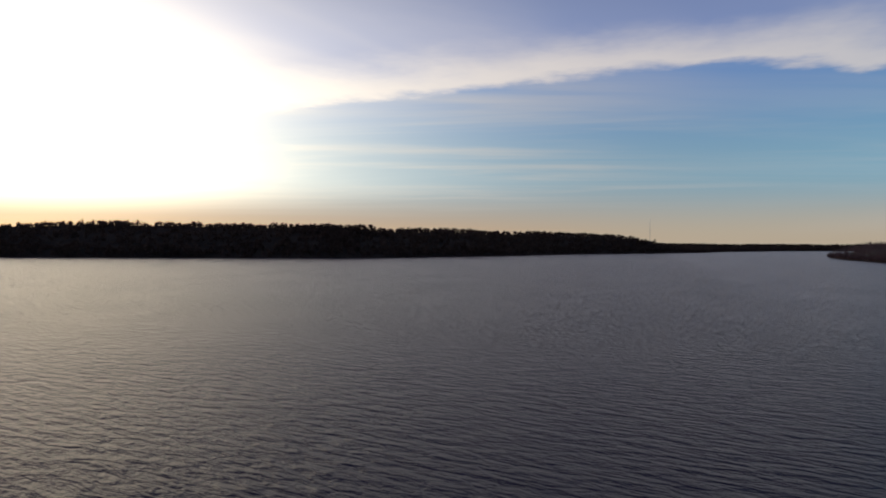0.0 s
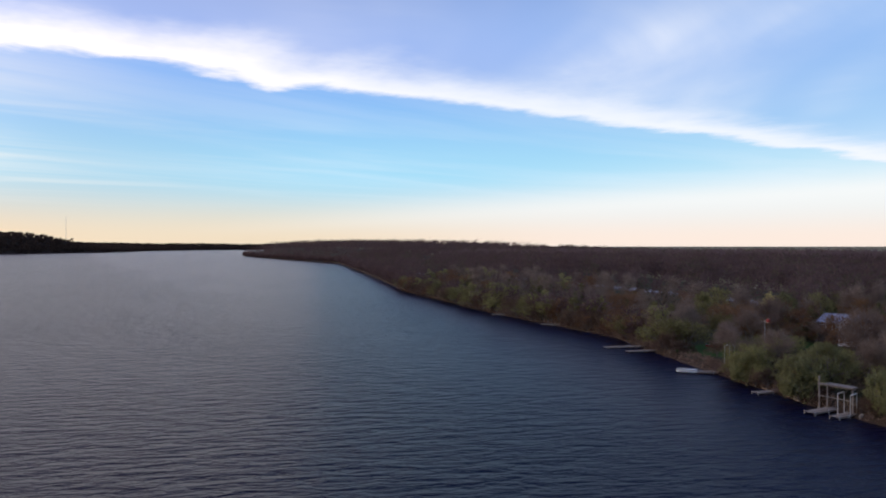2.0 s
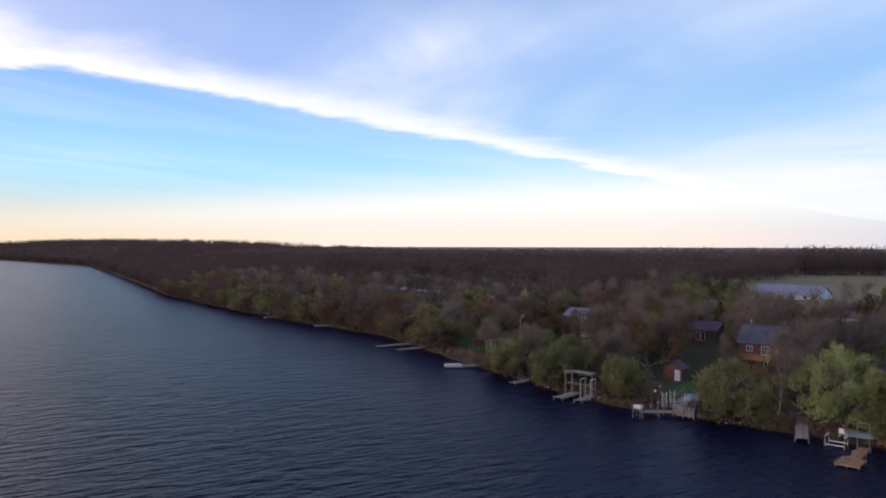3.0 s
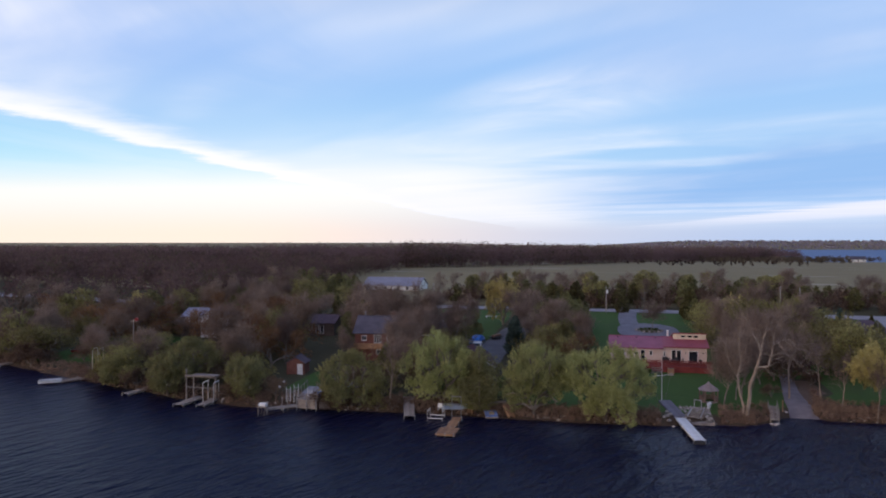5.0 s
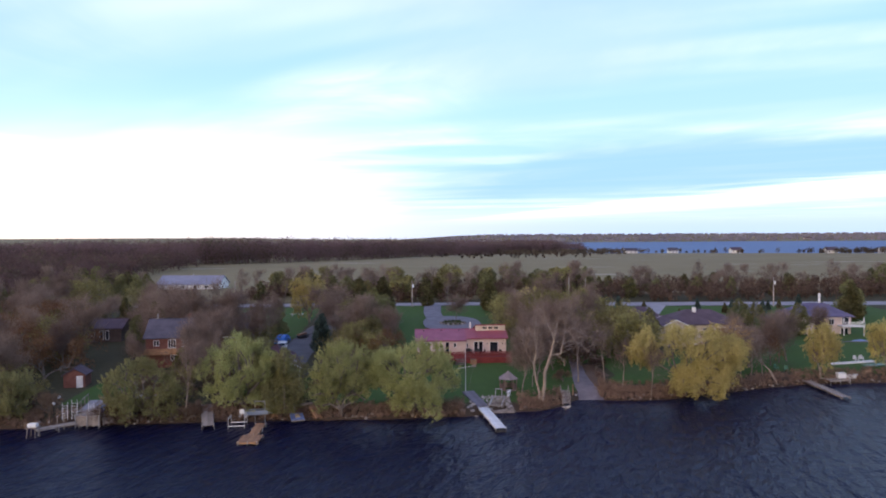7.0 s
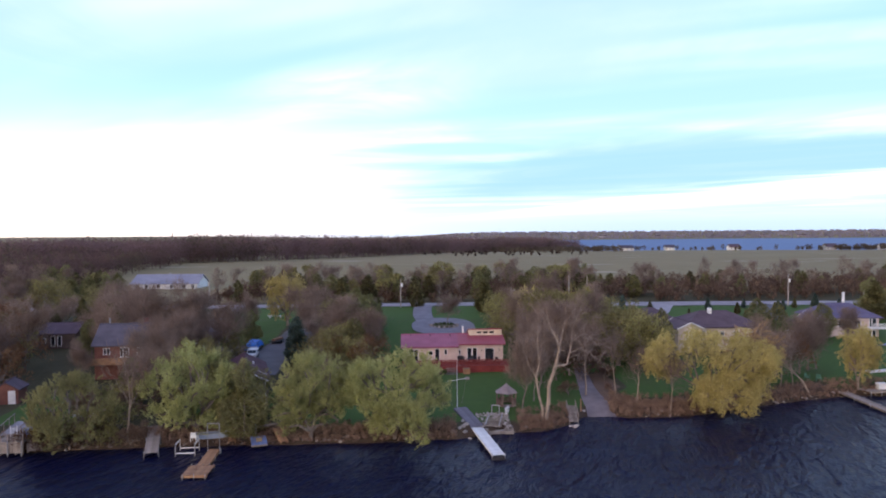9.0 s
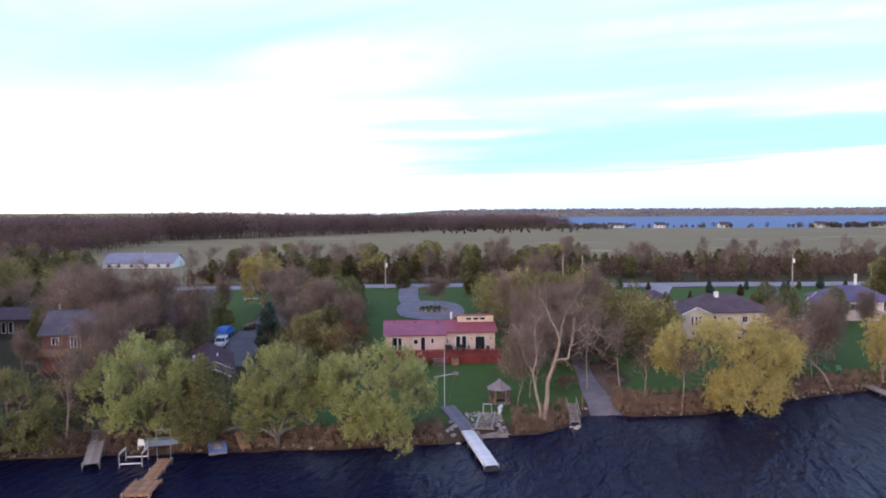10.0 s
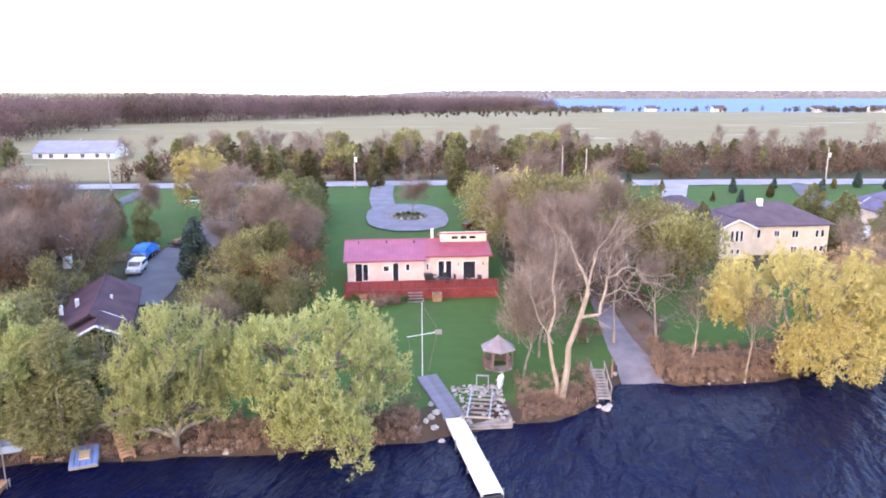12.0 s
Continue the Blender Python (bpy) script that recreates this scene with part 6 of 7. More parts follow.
def garden_chair(x, y, z, turn, material, label):
    e = thing("garden_chair", x, y, z, label, "chair", turn, "chairs on the lawn")
    part("seat", soft_bm(0.02, (-0.3, -0.28, 0.38, 0.3, 0.28, 0.44)), material, e)
    part("backrest", soft_bm(0.02, (-0.3, 0.24, 0.44, 0.3, 0.30, 1.0)), material, e)
    for sx in (-0.32, 0.32):
        part("armrest", soft_bm(0.01, (sx - 0.05, -0.28, 0.6, sx + 0.05, 0.28, 0.65)), material, e)
        for sy in (-0.24, 0.24):
            part("leg", new_bm((sx - 0.03, sy - 0.03, -0.05, sx + 0.03, sy + 0.03, 0.6)), material, e)


GREENPLASTIC = mat("green_plastic", (0.05, 0.16, 0.10), (0.10, 0.26, 0.17), 0.5, 2, 12, 0.05)
for x, y, a in ((77.2, 121.6, 10), (78.4, 121.9, -15)):
    garden_chair(x, y, ground_z(x, y), a, WHITE, "white plastic garden chair on the lawn")
for x, y, a in ((59.6, 115.4, 30), (60.9, 114.6, -20), (82.6, 120.4, 0)):
    garden_chair(x, y, ground_z(x, y), a, GREENPLASTIC, "green plastic garden chair on the lawn")
ck = thing("storage_box", 67.9, 110.9, 0.8, "white storage box on the grey platform", "box")
part("body", soft_bm(0.03, (-0.65, -0.4, 0.0, 0.65, 0.4, 0.75)), WHITE, ck)
part("lid", soft_bm(0.03, (-0.7, -0.45, 0.75, 0.7, 0.45, 0.85)), WHITE, ck)

# red shed and far farm houses
sd = thing("red_shed", -51.3, 107.5, 1.7, "small red wooden shed with dark roof", "shed", 8)
gable_wall(sd, -1.6, 1.4, 0, 3, -0.4, 1.9, 2.8, BRICK, "y")
gable_roof(sd, -1.6, 1.4, 0, 3, 1.9, 2.8, BROWNROOF, 0.25, "y")
part("door", soft_bm(0.02, (0.2, -0.05, -0.1, 1.1, 0.0, 1.75)), WHITE, sd)
far_rng = np.random.default_rng(8)


def far_house(x, y, w, wall_m, roof_m):
    e = thing("lakeside_house", x, y, max(ground_z(x, y), 0.3), "distant white house by the far lake", "house", float(far_rng.uniform(-15, 15)), "houses by the far lake")
    gable_wall(e, -w / 2, w / 2, 0, 8, -1, 3.2, 6, wall_m)
    gable_roof(e, -w / 2, w / 2, 0, 8, 3.2, 6, roof_m, 0.5)
    for k in range(3):
        window(e, -w / 3 + k * w / 3, 1.0, 1.4, 1.4, -0.02, 1)


for x, y in ((212, 925), (262, 838), (296, 792), (342, 732), (420, 690), (468, 674), (540, 664), (250, 2480), (900, 2500), (1300, 2520), (1420, 2480), (700, 2490)):
    far_house(x, y, float(far_rng.uniform(10, 16)) * (1.8 if y > 2000 else 1), WHITE if far_rng.random() < 0.6 else PINKBRICK, GREYROOF if far_rng.random() < 0.6 else BROWNROOF)

# ---- drives and ramp ----
ribbon("driveway", [(4.6, 193), (4.2, 186), (3.9, 178), (4.3, 170), (5.0, 164)], 4.4, GRAVEL, "grey gravel drive down from the road", "driveway")


def gravel_court(cx, cy, rx, ry, hole):
    """A rounded gravel turning court laid on the ground round a bed."""
    verts, faces, seg = [], [], 56
    for j in range(6):
        f = hole + (1 - hole) * j / 5
        for k in range(seg):
            a = 2 * math.pi * k / seg
            wave = 1 + (0.03 * noise.noise((math.cos(a) * 3, math.sin(a) * 3, 2)) if j == 5 else 0)
            c, si = math.cos(a), math.sin(a)
            x, y = cx + rx * f * wave * math.copysign(abs(c) ** 0.8, c), cy + ry * f * wave * math.copysign(abs(si) ** 0.8, si)
            verts.append((x, y, ground_z(x, y) + 0.20))
    for j in range(5):
        for k in range(seg):
            a, b = j * seg + k, j * seg + (k + 1) % seg
            faces.append((a, a + seg, b + seg, b))
    tagged(new("gravel_court", raw("gravel_court", verts, faces, GRAVEL, True)), "grey gravel turning court round a planting bed", "driveway", kind="structure")


gravel_court(8.0, 162.0, 6.6, 10.2, 0.26)
ribbon("side_driveway", [(-20.5, 160), (-21.4, 150), (-22.2, 142), (-22.6, 130), (-22.6, 121)], 6.4, ASPHALT, "dark asphalt drive beside the brown-roofed house", "driveway")
ribbon("west_driveway", [(-40.8, 193), (-41.6, 182), (-42.6, 171), (-44.0, 158), (-46, 150)], 3.0, ASPHALT, "narrow dark drive across a lawn", "driveway")
ribbon("east_driveway", [(66.8, 193), (63.5, 186), (59.5, 178), (56.5, 171), (52, 162)], 4.6, ROADTOP, "pale grey drive to the cream house", "driveway")
ribbon("far_east_driveway", [(93.8, 193), (90, 185), (86.6, 177), (85, 166)], 3.4, ASPHALT, "dark drive to the balcony house", "driveway")
ribbon("boat_ramp", [(25.0, 101.7), (25.0, 104), (24.8, 107), (25.4, 111), (26.3, 116), (27.6, 124)], 3.8, CONCRETE, "grey gravel boat ramp down to the lake", "ramp", -0.02, 0.55)
isl = thing("planting_bed", 8.2, 162.0, ground_z(8.2, 162.0), "round planting bed inside the drive", "flower bed")
bm = bmesh.new()
rod(bm, (0, 0, -0.2), (0, 0, 0.42), 2.9, 2.4, sides=28)
part("soil", bm, mat("bed_soil", (0.04, 0.05, 0.02), (0.11, 0.10, 0.05), 0.95, 1.5, 12, 0.6), isl)
for k in range(16):
    a = k * 0.39
    bm = bmesh.new()
    bmesh.ops.create_icosphere(bm, subdivisions=1, radius=0.32, matrix=Matrix.Translation((2.85 * math.cos(a), 2.85 * math.sin(a), 0.2)))
    part("edge_stone", bm, ROCK, isl)
for k in range(5):
    plant("greenbush", 6.6 + 0.8 * k, 161.4 + 0.5 * (k % 3), 0.45, sink=-0.4)


# ---- poles and mast ----
def utility_pole(x, y, top, arm=True, box_on=False):
    z = ground_z(x, y)
    e = thing("utility_pole", x, y, z, "weathered wooden utility pole beside the road", "utility pole", group="poles along the road")
    bm = bmesh.new()
    rod(bm, (0, 0, -0.6), (0, 0, top - z), 0.16, 0.11, sides=10)
    part("pole", bm, POLEWOOD, e)
    if arm:
        part("crossarm", new_bm((-0.9, -0.06, top - z - 0.75, 0.9, 0.06, top - z - 0.62)), POLEWOOD, e)
        for sx in (-0.8, 0, 0.8):
            bm = bmesh.new()
            rod(bm, (sx, 0, top - z - 0.62), (sx, 0, top - z - 0.42), 0.05, sides=8)
            part("insulator", bm, WHITE, e)
    if box_on:
        bm = bmesh.new()
        rod(bm, (0.3, -0.1, top - z - 2.0), (0.3, -0.1, top - z - 1.1), 0.24, sides=12)
        part("transformer", bm, WHITE, e, "pale grey transformer can")


utility_pole(-1.1, 190.0, 12.2, False, True)
utility_pole(45.9, 190.0, 12.5, False)
utility_pole(98.1, 190.0, 12.3, False, True)
utility_pole(-48.0, 190.0, 12.2, False)
utility_pole(118.2, 190.0, 10.2, True)
utility_pole(43.6, 200.0, 12.2, False)
utility_pole(24.5, 176.0, 10.8, True)


bp = thing("birdhouse_pole", -90.8, 119.0, ground_z(-90.8, 119), "tall thin pole with birdhouse boxes on the grass", "birdhouse")
bm = bmesh.new()
rod(bm, (0, 0, -0.4), (0, 0, 7.0), 0.08, 0.06, sides=8)
part("pole", bm, POLEWOOD, bp)
part("arm", new_bm((-0.8, -0.05, 6.6, 0.9, 0.05, 6.7)), POLEWOOD, bp)
part("box", soft_bm(0.02, (0.5, -0.25, 6.7, 1.0, 0.25, 7.3)), REDPAINT, bp, "small red birdhouse box")
fp = thing("flag_pole", -88.2, 106.2, 0.5, "thin dark pole standing beside the boat lift", "pole")
bm = bmesh.new()
rod(bm, (0, 0, -0.6), (0.15, 0, 8.2), 0.05, 0.03, sides=6)
part("shaft", bm, POLEWOOD, fp)
gf = thing("dock_gate_frame", -20.3, 90.0, 0.4, "thin grey metal frame over the dock", "frame")
for sx in (-0.62, 0.62):
    bm = bmesh.new()
    rod(bm, (sx, 0, -1.4), (sx, 0, 2.9), 0.04, sides=6)
    part("post", bm, METAL, gf)
part("crossbar", new_bm((-0.65, -0.03, 2.86, 0.65, 0.03, 2.94)), METAL, gf)
rw = thing("retaining_wall", -45.2, 101.6, 1.0, "low pale timber retaining wall on the slope", "wall", -20)
for k in range(3):
    part("timber", soft_bm(0.02, (k * 2.3, -0.12 - 0.02 * k, -0.3, k * 2.3 + 2.25, 0.12, 0.55 - 0.08 * k)), WEATHERED, rw)
ma = thing("signal_mast", 6.55, 101.2, 1.25, "tall white pole with crossarm and hanging basket", "mast")
bm = bmesh.new()
rod(bm, (0, 0, -0.4), (0, 0, 6.6), 0.048, 0.028, sides=8)
part("pole", bm, WHITE, ma)
bm = bmesh.new()
rod(bm, (-1.2, 0, 3.75), (1.3, 0, 4.12), 0.035, sides=6)
part("crossarm", bm, WHITE, ma)
part("basket", soft_bm(0.02, (1.0, -0.18, 3.95, 1.55, 0.18, 4.25)), WEATHERED, ma, "small wooden bird feeder box")
bm = bmesh.new()
for p, q in (((1.2, 0, 4.1), (0.5, 0, 0.9)), ((-1.1, 0, 3.7), (-0.6, 0, 0.4)), ((0, 0, 6.4), (1.3, 0, 4.2))):
    rod(bm, p, q, 0.012, sides=4)
part("stay_line", bm, WEATHERED, ma)

# ---- gazebo ----
GAZEBOWOOD = mat("dark_gazebo_wood", (0.13, 0.085, 0.07), (0.25, 0.165, 0.135), 0.8, 1.5, 25, 0.3, rand=0.15)
gz = thing("gazebo", 13.0, 103.4, 1.25, "small six-sided garden gazebo with grey roof", "gazebo")
bm = bmesh.new()
rod(bm, (0, 0, 1.8), (0, 0, 2.7), 1.55, 0.22, sides=6)
rod(bm, (0, 0, 2.7), (0, 0, 2.95), 0.26, 0.02, sides=6)
part("roof", bm, mat("gazebo_shingle", (0.22, 0.175, 0.175), (0.36, 0.30, 0.30), 0.9, 1.2, 20, 0.4), gz)
bm = bmesh.new()
rod(bm, (0, 0, -0.2), (0, 0, 0.16), 1.3, sides=6)
part("floor", bm, WEATHERED, gz)
for k in range(6):
    a = k * math.pi / 3
    x, y = 1.2 * math.cos(a), 1.2 * math.sin(a)
    part("post", new_bm((x - 0.08, y - 0.08, 0.1, x + 0.08, y + 0.08, 1.85)), GAZEBOWOOD, gz)
    x2, y2 = 1.2 * math.cos(a + math.pi / 3), 1.2 * math.sin(a + math.pi / 3)
    if k != 4:
        bm = bmesh.new()
        rod(bm, (x, y, 0.9), (x2, y2, 0.9), 0.045, sides=4)
        rod(bm, (x, y, 0.3), (x2, y2, 0.3), 0.045, sides=4)
        part("rail", bm, GAZEBOWOOD, gz)
        for j in range(1, 8):
            t = j / 8
            bm = bmesh.new()
            rod(bm, (x + (x2 - x) * t, y + (y2 - y) * t, 0.2), (x + (x2 - x) * t, y + (y2 - y) * t, 0.9), 0.05, sides=4)
            part("baluster", bm, GAZEBOWOOD, gz)


# ---- docks ----
def dock(name, x0, y0, x1, y1, width, z0, z1, material, label, board=0.16, legs=True, category="dock", gap=0.012):
    """A boarded walkway between two plan points: deck boards across two stringers, on posts."""
    d = Vector((x1 - x0, y1 - y0, 0))
    n, ln = d.normalized(), d.length
    e = thing(name, x0, y0, z0, label, category, math.degrees(math.atan2(n.y, n.x)))
    e.rotation_euler.y = -math.atan2(z1 - z0, ln)
    k = max(2, int(ln / board))
    me = None
    for i in range(k):
        if me is None:
            o = part("board", new_bm((0, -width / 2, -0.035, ln / k - gap, width / 2, 0.0)), material, e)
            me = o.data
        else:
            o = new("board", me)
            o.parent = e
        o.location = (i * ln / k, 0, plant_rng.uniform(-0.004, 0.004))
    for sy in (-1, 1):
        part("stringer", new_bm((0, sy * width / 2 - 0.05, -0.24, ln, sy * width / 2 + 0.05, -0.037)), material, e)
    if legs:
        for i in range(max(2, int(ln / 3)) + 1):
            px = 0.15 + (ln - 0.3) * i / max(2, int(ln / 3))
            for sy in (-1, 1):
                bm = bmesh.new()
                rod(bm, (px, sy * (width / 2 + 0.08), -1.8), (px, sy * (width / 2 + 0.08), 0.12), 0.05, sides=7)
                part("post", bm, METAL, e)
    return e


dock("boarding_ramp", 6.9, 101.2, 8.55, 95.5, 1.6, 1.75, 0.85, mat("grey_ramp_boards", (0.12, 0.112, 0.135), (0.21, 0.198, 0.23), 0.85, 1.5, 25, 0.3, rand=0.1), "grey boarded ramp down to the dock", legs=False, category="ramp")
dock("white_dock", 8.5, 95.6, 9.75, 86.0, 1.25, 0.75, 0.5, DOCKWHITE, "long narrow white floating dock", 0.6)
cb = thing("dock_bumper", 9.7, 85.9, 0.2, "black end bumper on the white dock", "bumper", 6)
part("body", soft_bm(0.03, (-0.65, -0.12, -0.35, 0.65, 0.0, 0.22)), BLACK, cb)
dock("brown_dock", -20.3, 90.4, -20.1, 85.15, 1.15, 0.45, 0.42, CEDARWOOD, "brown wooden dock reaching into the lake")
dock("brown_raft", -21.3, 83.65, -18.85, 83.65, 2.95, 0.42, 0.42, CEDARWOOD, "square brown wooden platform at the dock's end", category="raft")
dock("grey_pier", -28.9, 97.2, -26.5, 89.0, 1.3, 1.3, 0.6, WEATHERED, "weathered grey wooden pier")
dock("grey_dock", 62.1, 110.6, 61.7, 99.6, 1.2, 0.6, 0.42, WEATHERED, "long weathered grey dock")
dock("shore_platform", 64.8, 110.2, 68.6, 110.8, 2.2, 0.8, 0.8, WEATHERED, "low grey platform at the water's edge", category="platform")
dock("wide_deck", -43.6, 92.2, -40.4, 92.2, 2.9, 1.55, 1.55, WEATHERED, "weathered lakeside deck with railing", category="deck")
dock("thin_pier", -46.9, 87.9, -43.3, 91.3, 0.9, 0.8, 0.8, WEATHERED, "narrow wooden pier with posts")
dock("gantry_dock", -60.6, 94.4, -60.9, 88.6, 1.5, 0.55, 0.42, WEATHERED, "wooden dock below a timber frame")
dock("side_dock", -57.6, 93.0, -57.6, 89.0, 1.2, 0.5, 0.42, WEATHERED, "short wooden dock beside a timber frame")
dock("long_low_dock", -72.0, 99.0, -73.2, 93.3, 1.3, 0.5, 0.42, WEATHERED, "pale low dock below bushes")
dock("lift_dock", -87.4, 104.8, -90.6, 99.8, 1.5, 0.5, 0.42, WEATHERED, "pale dock beside a boat lift")
dock("far_dock", -112.6, 114.6, -115.2, 106.2, 1.4, 0.5, 0.42, WEATHERED, "pale wooden dock reaching from the wooded bank")
dock("far_dock", -119.4, 115.0, -122.4, 106.3, 1.4, 0.5, 0.42, WEATHERED, "pale wooden dock reaching from the wooded bank")
dock("far_dock", -163.0, 126.5, -167.0, 121.5, 1.6, 0.5, 0.45, WEATHERED, "pale wooden dock reaching from the wooded bank")
dock("far_dock", -196.0, 130.5, -199.0, 125.0, 1.6, 0.5, 0.45, WEATHERED, "pale wooden dock reaching from the wooded bank")
dock("lawn_walkway", 71.0, 119.0, 80.0, 121.0, 0.8, 1.7, 1.7, DOCKWHITE, "pale boards laid on the grass", legs=False, category="walkway")

# railings and steps on the wide deck
rl = thing("deck_railing", -43.5, 90.8, 1.55, "weathered railing round the lakeside deck", "railing")
for k in range(5):
    part("post", new_bm((k * 0.76 - 0.05, -0.05, -1.4, k * 0.76 + 0.05, 0.05, 0.8)), WEATHERED, rl)
part("top_rail", new_bm((-0.1, -0.06, 0.8, 3.15, 0.06, 0.85)), WEATHERED, rl)
part("mid_rail", new_bm((-0.1, -0.025, 0.35, 3.15, 0.025, 0.41)), WEATHERED, rl)
for k in range(11):
    part("front_board", new_bm((k * 0.285, -0.07, -1.2, k * 0.285 + 0.26, -0.055, 0.05)), WEATHERED, rl)
for x, hh in ((-44.1, 3.4), (-45.3, 3.0), (-42.0, 2.3)):
    fr = thing("white_ladder", x, 91.9, 0.9 if x < -43.6 else 1.55, "white metal ladder frame on the deck", "ladder", 20, "ladder frames on the deck")
    for sx in (-0.3, 0.3):
        bm = bmesh.new()
        rod(bm, (sx, 0, 0), (sx, 0.25, hh - 0.9), 0.035, sides=6)
        part("rail", bm, WHITE, fr)
    for k in range(6):
        bm = bmesh.new()
        z = 0.2 + k * (hh - 1.2) / 6
        rod(bm, (-0.3, 0.25 * z / (hh - 0.9), z), (0.3, 0.25 * z / (hh - 0.9), z), 0.025, sides=6)
        part("rung", bm, WHITE, fr)
lp = thing("lantern_stand", -46.8, 87.2, -0.35, "white lantern on a four-legged stand in the water", "lantern")
for sx in (-0.45, 0.45):
    for sy in (-0.45, 0.45):
        bm = bmesh.new()
        rod(bm, (sx * 1.3, sy * 1.3, -1.5), (sx, sy, 1.5), 0.05, sides=6)
        part("leg", bm, WEATHERED, lp)
part("top", soft_bm(0.02, (-0.65, -0.6, 1.5, 0.65, 0.6, 1.6)), WEATHERED, lp)
part("lamp_body", soft_bm(0.08, (-0.55, -0.35, 1.6, 0.55, 0.35, 2.05)), WHITE, lp, "white lamp housing")

dock("deck_stairs", -40.3, 92.6, -39.3, 91.0, 1.3, 1.5, 0.2, WEATHERED, "short wooden stairs down from the lakeside deck", 0.3, False, "steps", 0.08)
dock("deck_ramp", -43.4, 97.4, -43.2, 93.4, 2.2, 2.1, 1.6, mat("grey_painted_boards", (0.20, 0.20, 0.22), (0.31, 0.31, 0.34), 0.8, 1.5, 25, 0.3, rand=0.1), "grey boarded ramp behind the lakeside deck", 0.3, False, "ramp")
hr = thing("ramp_handrail", -42.1, 93.4, 1.6, "pale wooden handrail beside the grey ramp", "handrail", 94)
for sy in (0.0, 2.3):
    bm = bmesh.new()
    rod(bm, (0, sy, 0.85), (4.0, sy, 1.45), 0.05, sides=6)
    part("rail", bm, WEATHERED, hr)
    for k in range(4):
        bm = bmesh.new()
        rod(bm, (0.1 + k * 1.25, sy, -0.2 + k * 0.15), (0.1 + k * 1.25, sy, 0.87 + k * 0.19), 0.045, sides=6)
        part("post", bm, WEATHERED, hr)
bn = thing("blue_bin", -40.9, 92.9, 1.55, "blue plastic bin on the lakeside deck", "bin")
bm = bmesh.new()
rod(bm, (0, 0, 0), (0, 0, 0.85), 0.30, 0.36, sides=14)
part("body", bm, BLUEMAT, bn)
bm = bmesh.new()
rod(bm, (0, 0, 0.85), (0, 0, 0.93), 0.39, 0.34, sides=14)
part("lid", bm, BLUEMAT, bn)
for x, y, top in ((-45.3, 90.0, 2.0), (-44.7, 90.4, 2.2)):
    mp = thing("mooring_post", x, y, -0.2, "pale round mooring post beside the narrow pier", "post", 0, "mooring posts")
    bm = bmesh.new()
    rod(bm, (0, 0, -1.0), (0, 0, top), 0.07, 0.06, sides=8)
    part("shaft", bm, WEATHERED, mp)
    bm = bmesh.new()
    rod(bm, (0, 0, top), (0, 0, top + 0.06), 0.085, 0.05, sides=8)
    part("cap", bm, WHITE, mp)
for x, y in ((-47.4, 94.8), (-47.0, 92.6)):
    gl = thing("garden_lamp", x, y, ground_z(x, y), "small white globe lamp on a thin post", "lamp", 0, "globe lamps on the bank")
    bm = bmesh.new()
    rod(bm, (0, 0, -0.2), (0, 0, 1.9), 0.035, sides=6)
    part("post", bm, BLACK, gl)
    bm = bmesh.new()
    bmesh.ops.create_uvsphere(bm, u_segments=10, v_segments=7, radius=0.2, matrix=Matrix.Translation((0, 0, 2.05)))
    part("globe", bm, WHITE, gl)

# the timber gantry
gt = thing("timber_gantry", -59.6, 92.8, 0.6, "timber boat hoist frame standing by the dock", "hoist")
for x in (-2.6, -1.4, 2.2):
    bm = bmesh.new()
    rod(bm, (x, 0, -1.5), (x, 0, 3.2 if x > -2 else 4.2), 0.11, sides=7)
    part("post", bm, WEATHERED, gt)
part("beam", new_bm((-2.8, -0.12, 3.0, 2.5, 0.12, 3.28)), WEATHERED, gt)
part("roof_slab", soft_bm(0.02, (-1.5, -0.7, 3.28, 2.5, 0.9, 3.38)), WEATHERED, gt)
part("brace", new_bm((-2.6, -0.06, 1.4, 2.2, 0.06, 1.52)), WEATHERED, gt)


def boat_lift(x, y, w, d, hh, turn):
    e = thing("boat_lift", x, y, 0, "white metal boat lift frame standing in the water", "boat lift", turn, "boat lifts")
    for sx in (-w / 2, w / 2):
        for sy in (-d / 2, d / 2):
            part("post", new_bm((sx - 0.045, sy - 0.045, -1.2, sx + 0.045, sy + 0.045, hh)), METAL, e)
    for sy in (-d / 2, d / 2):
        part("beam", new_bm((-w / 2, sy - 0.04, 0.28, w / 2, sy + 0.04, 0.38)), WHITE, e)
    for sx in (-w / 2, w / 2):
        part("side_beam", new_bm((sx - 0.05, -d / 2, hh - 0.12, sx + 0.05, d / 2, hh)), WHITE, e)
    return e


boat_lift(-23.2, 90.5, 2.0, 1.9, 1.3, 3)
boat_lift(-87.8, 105.4, 1.0, 1.6, 5.2, 8)
boat_lift(-57.8, 92.2, 1.6, 2.0, 3.2, 10)


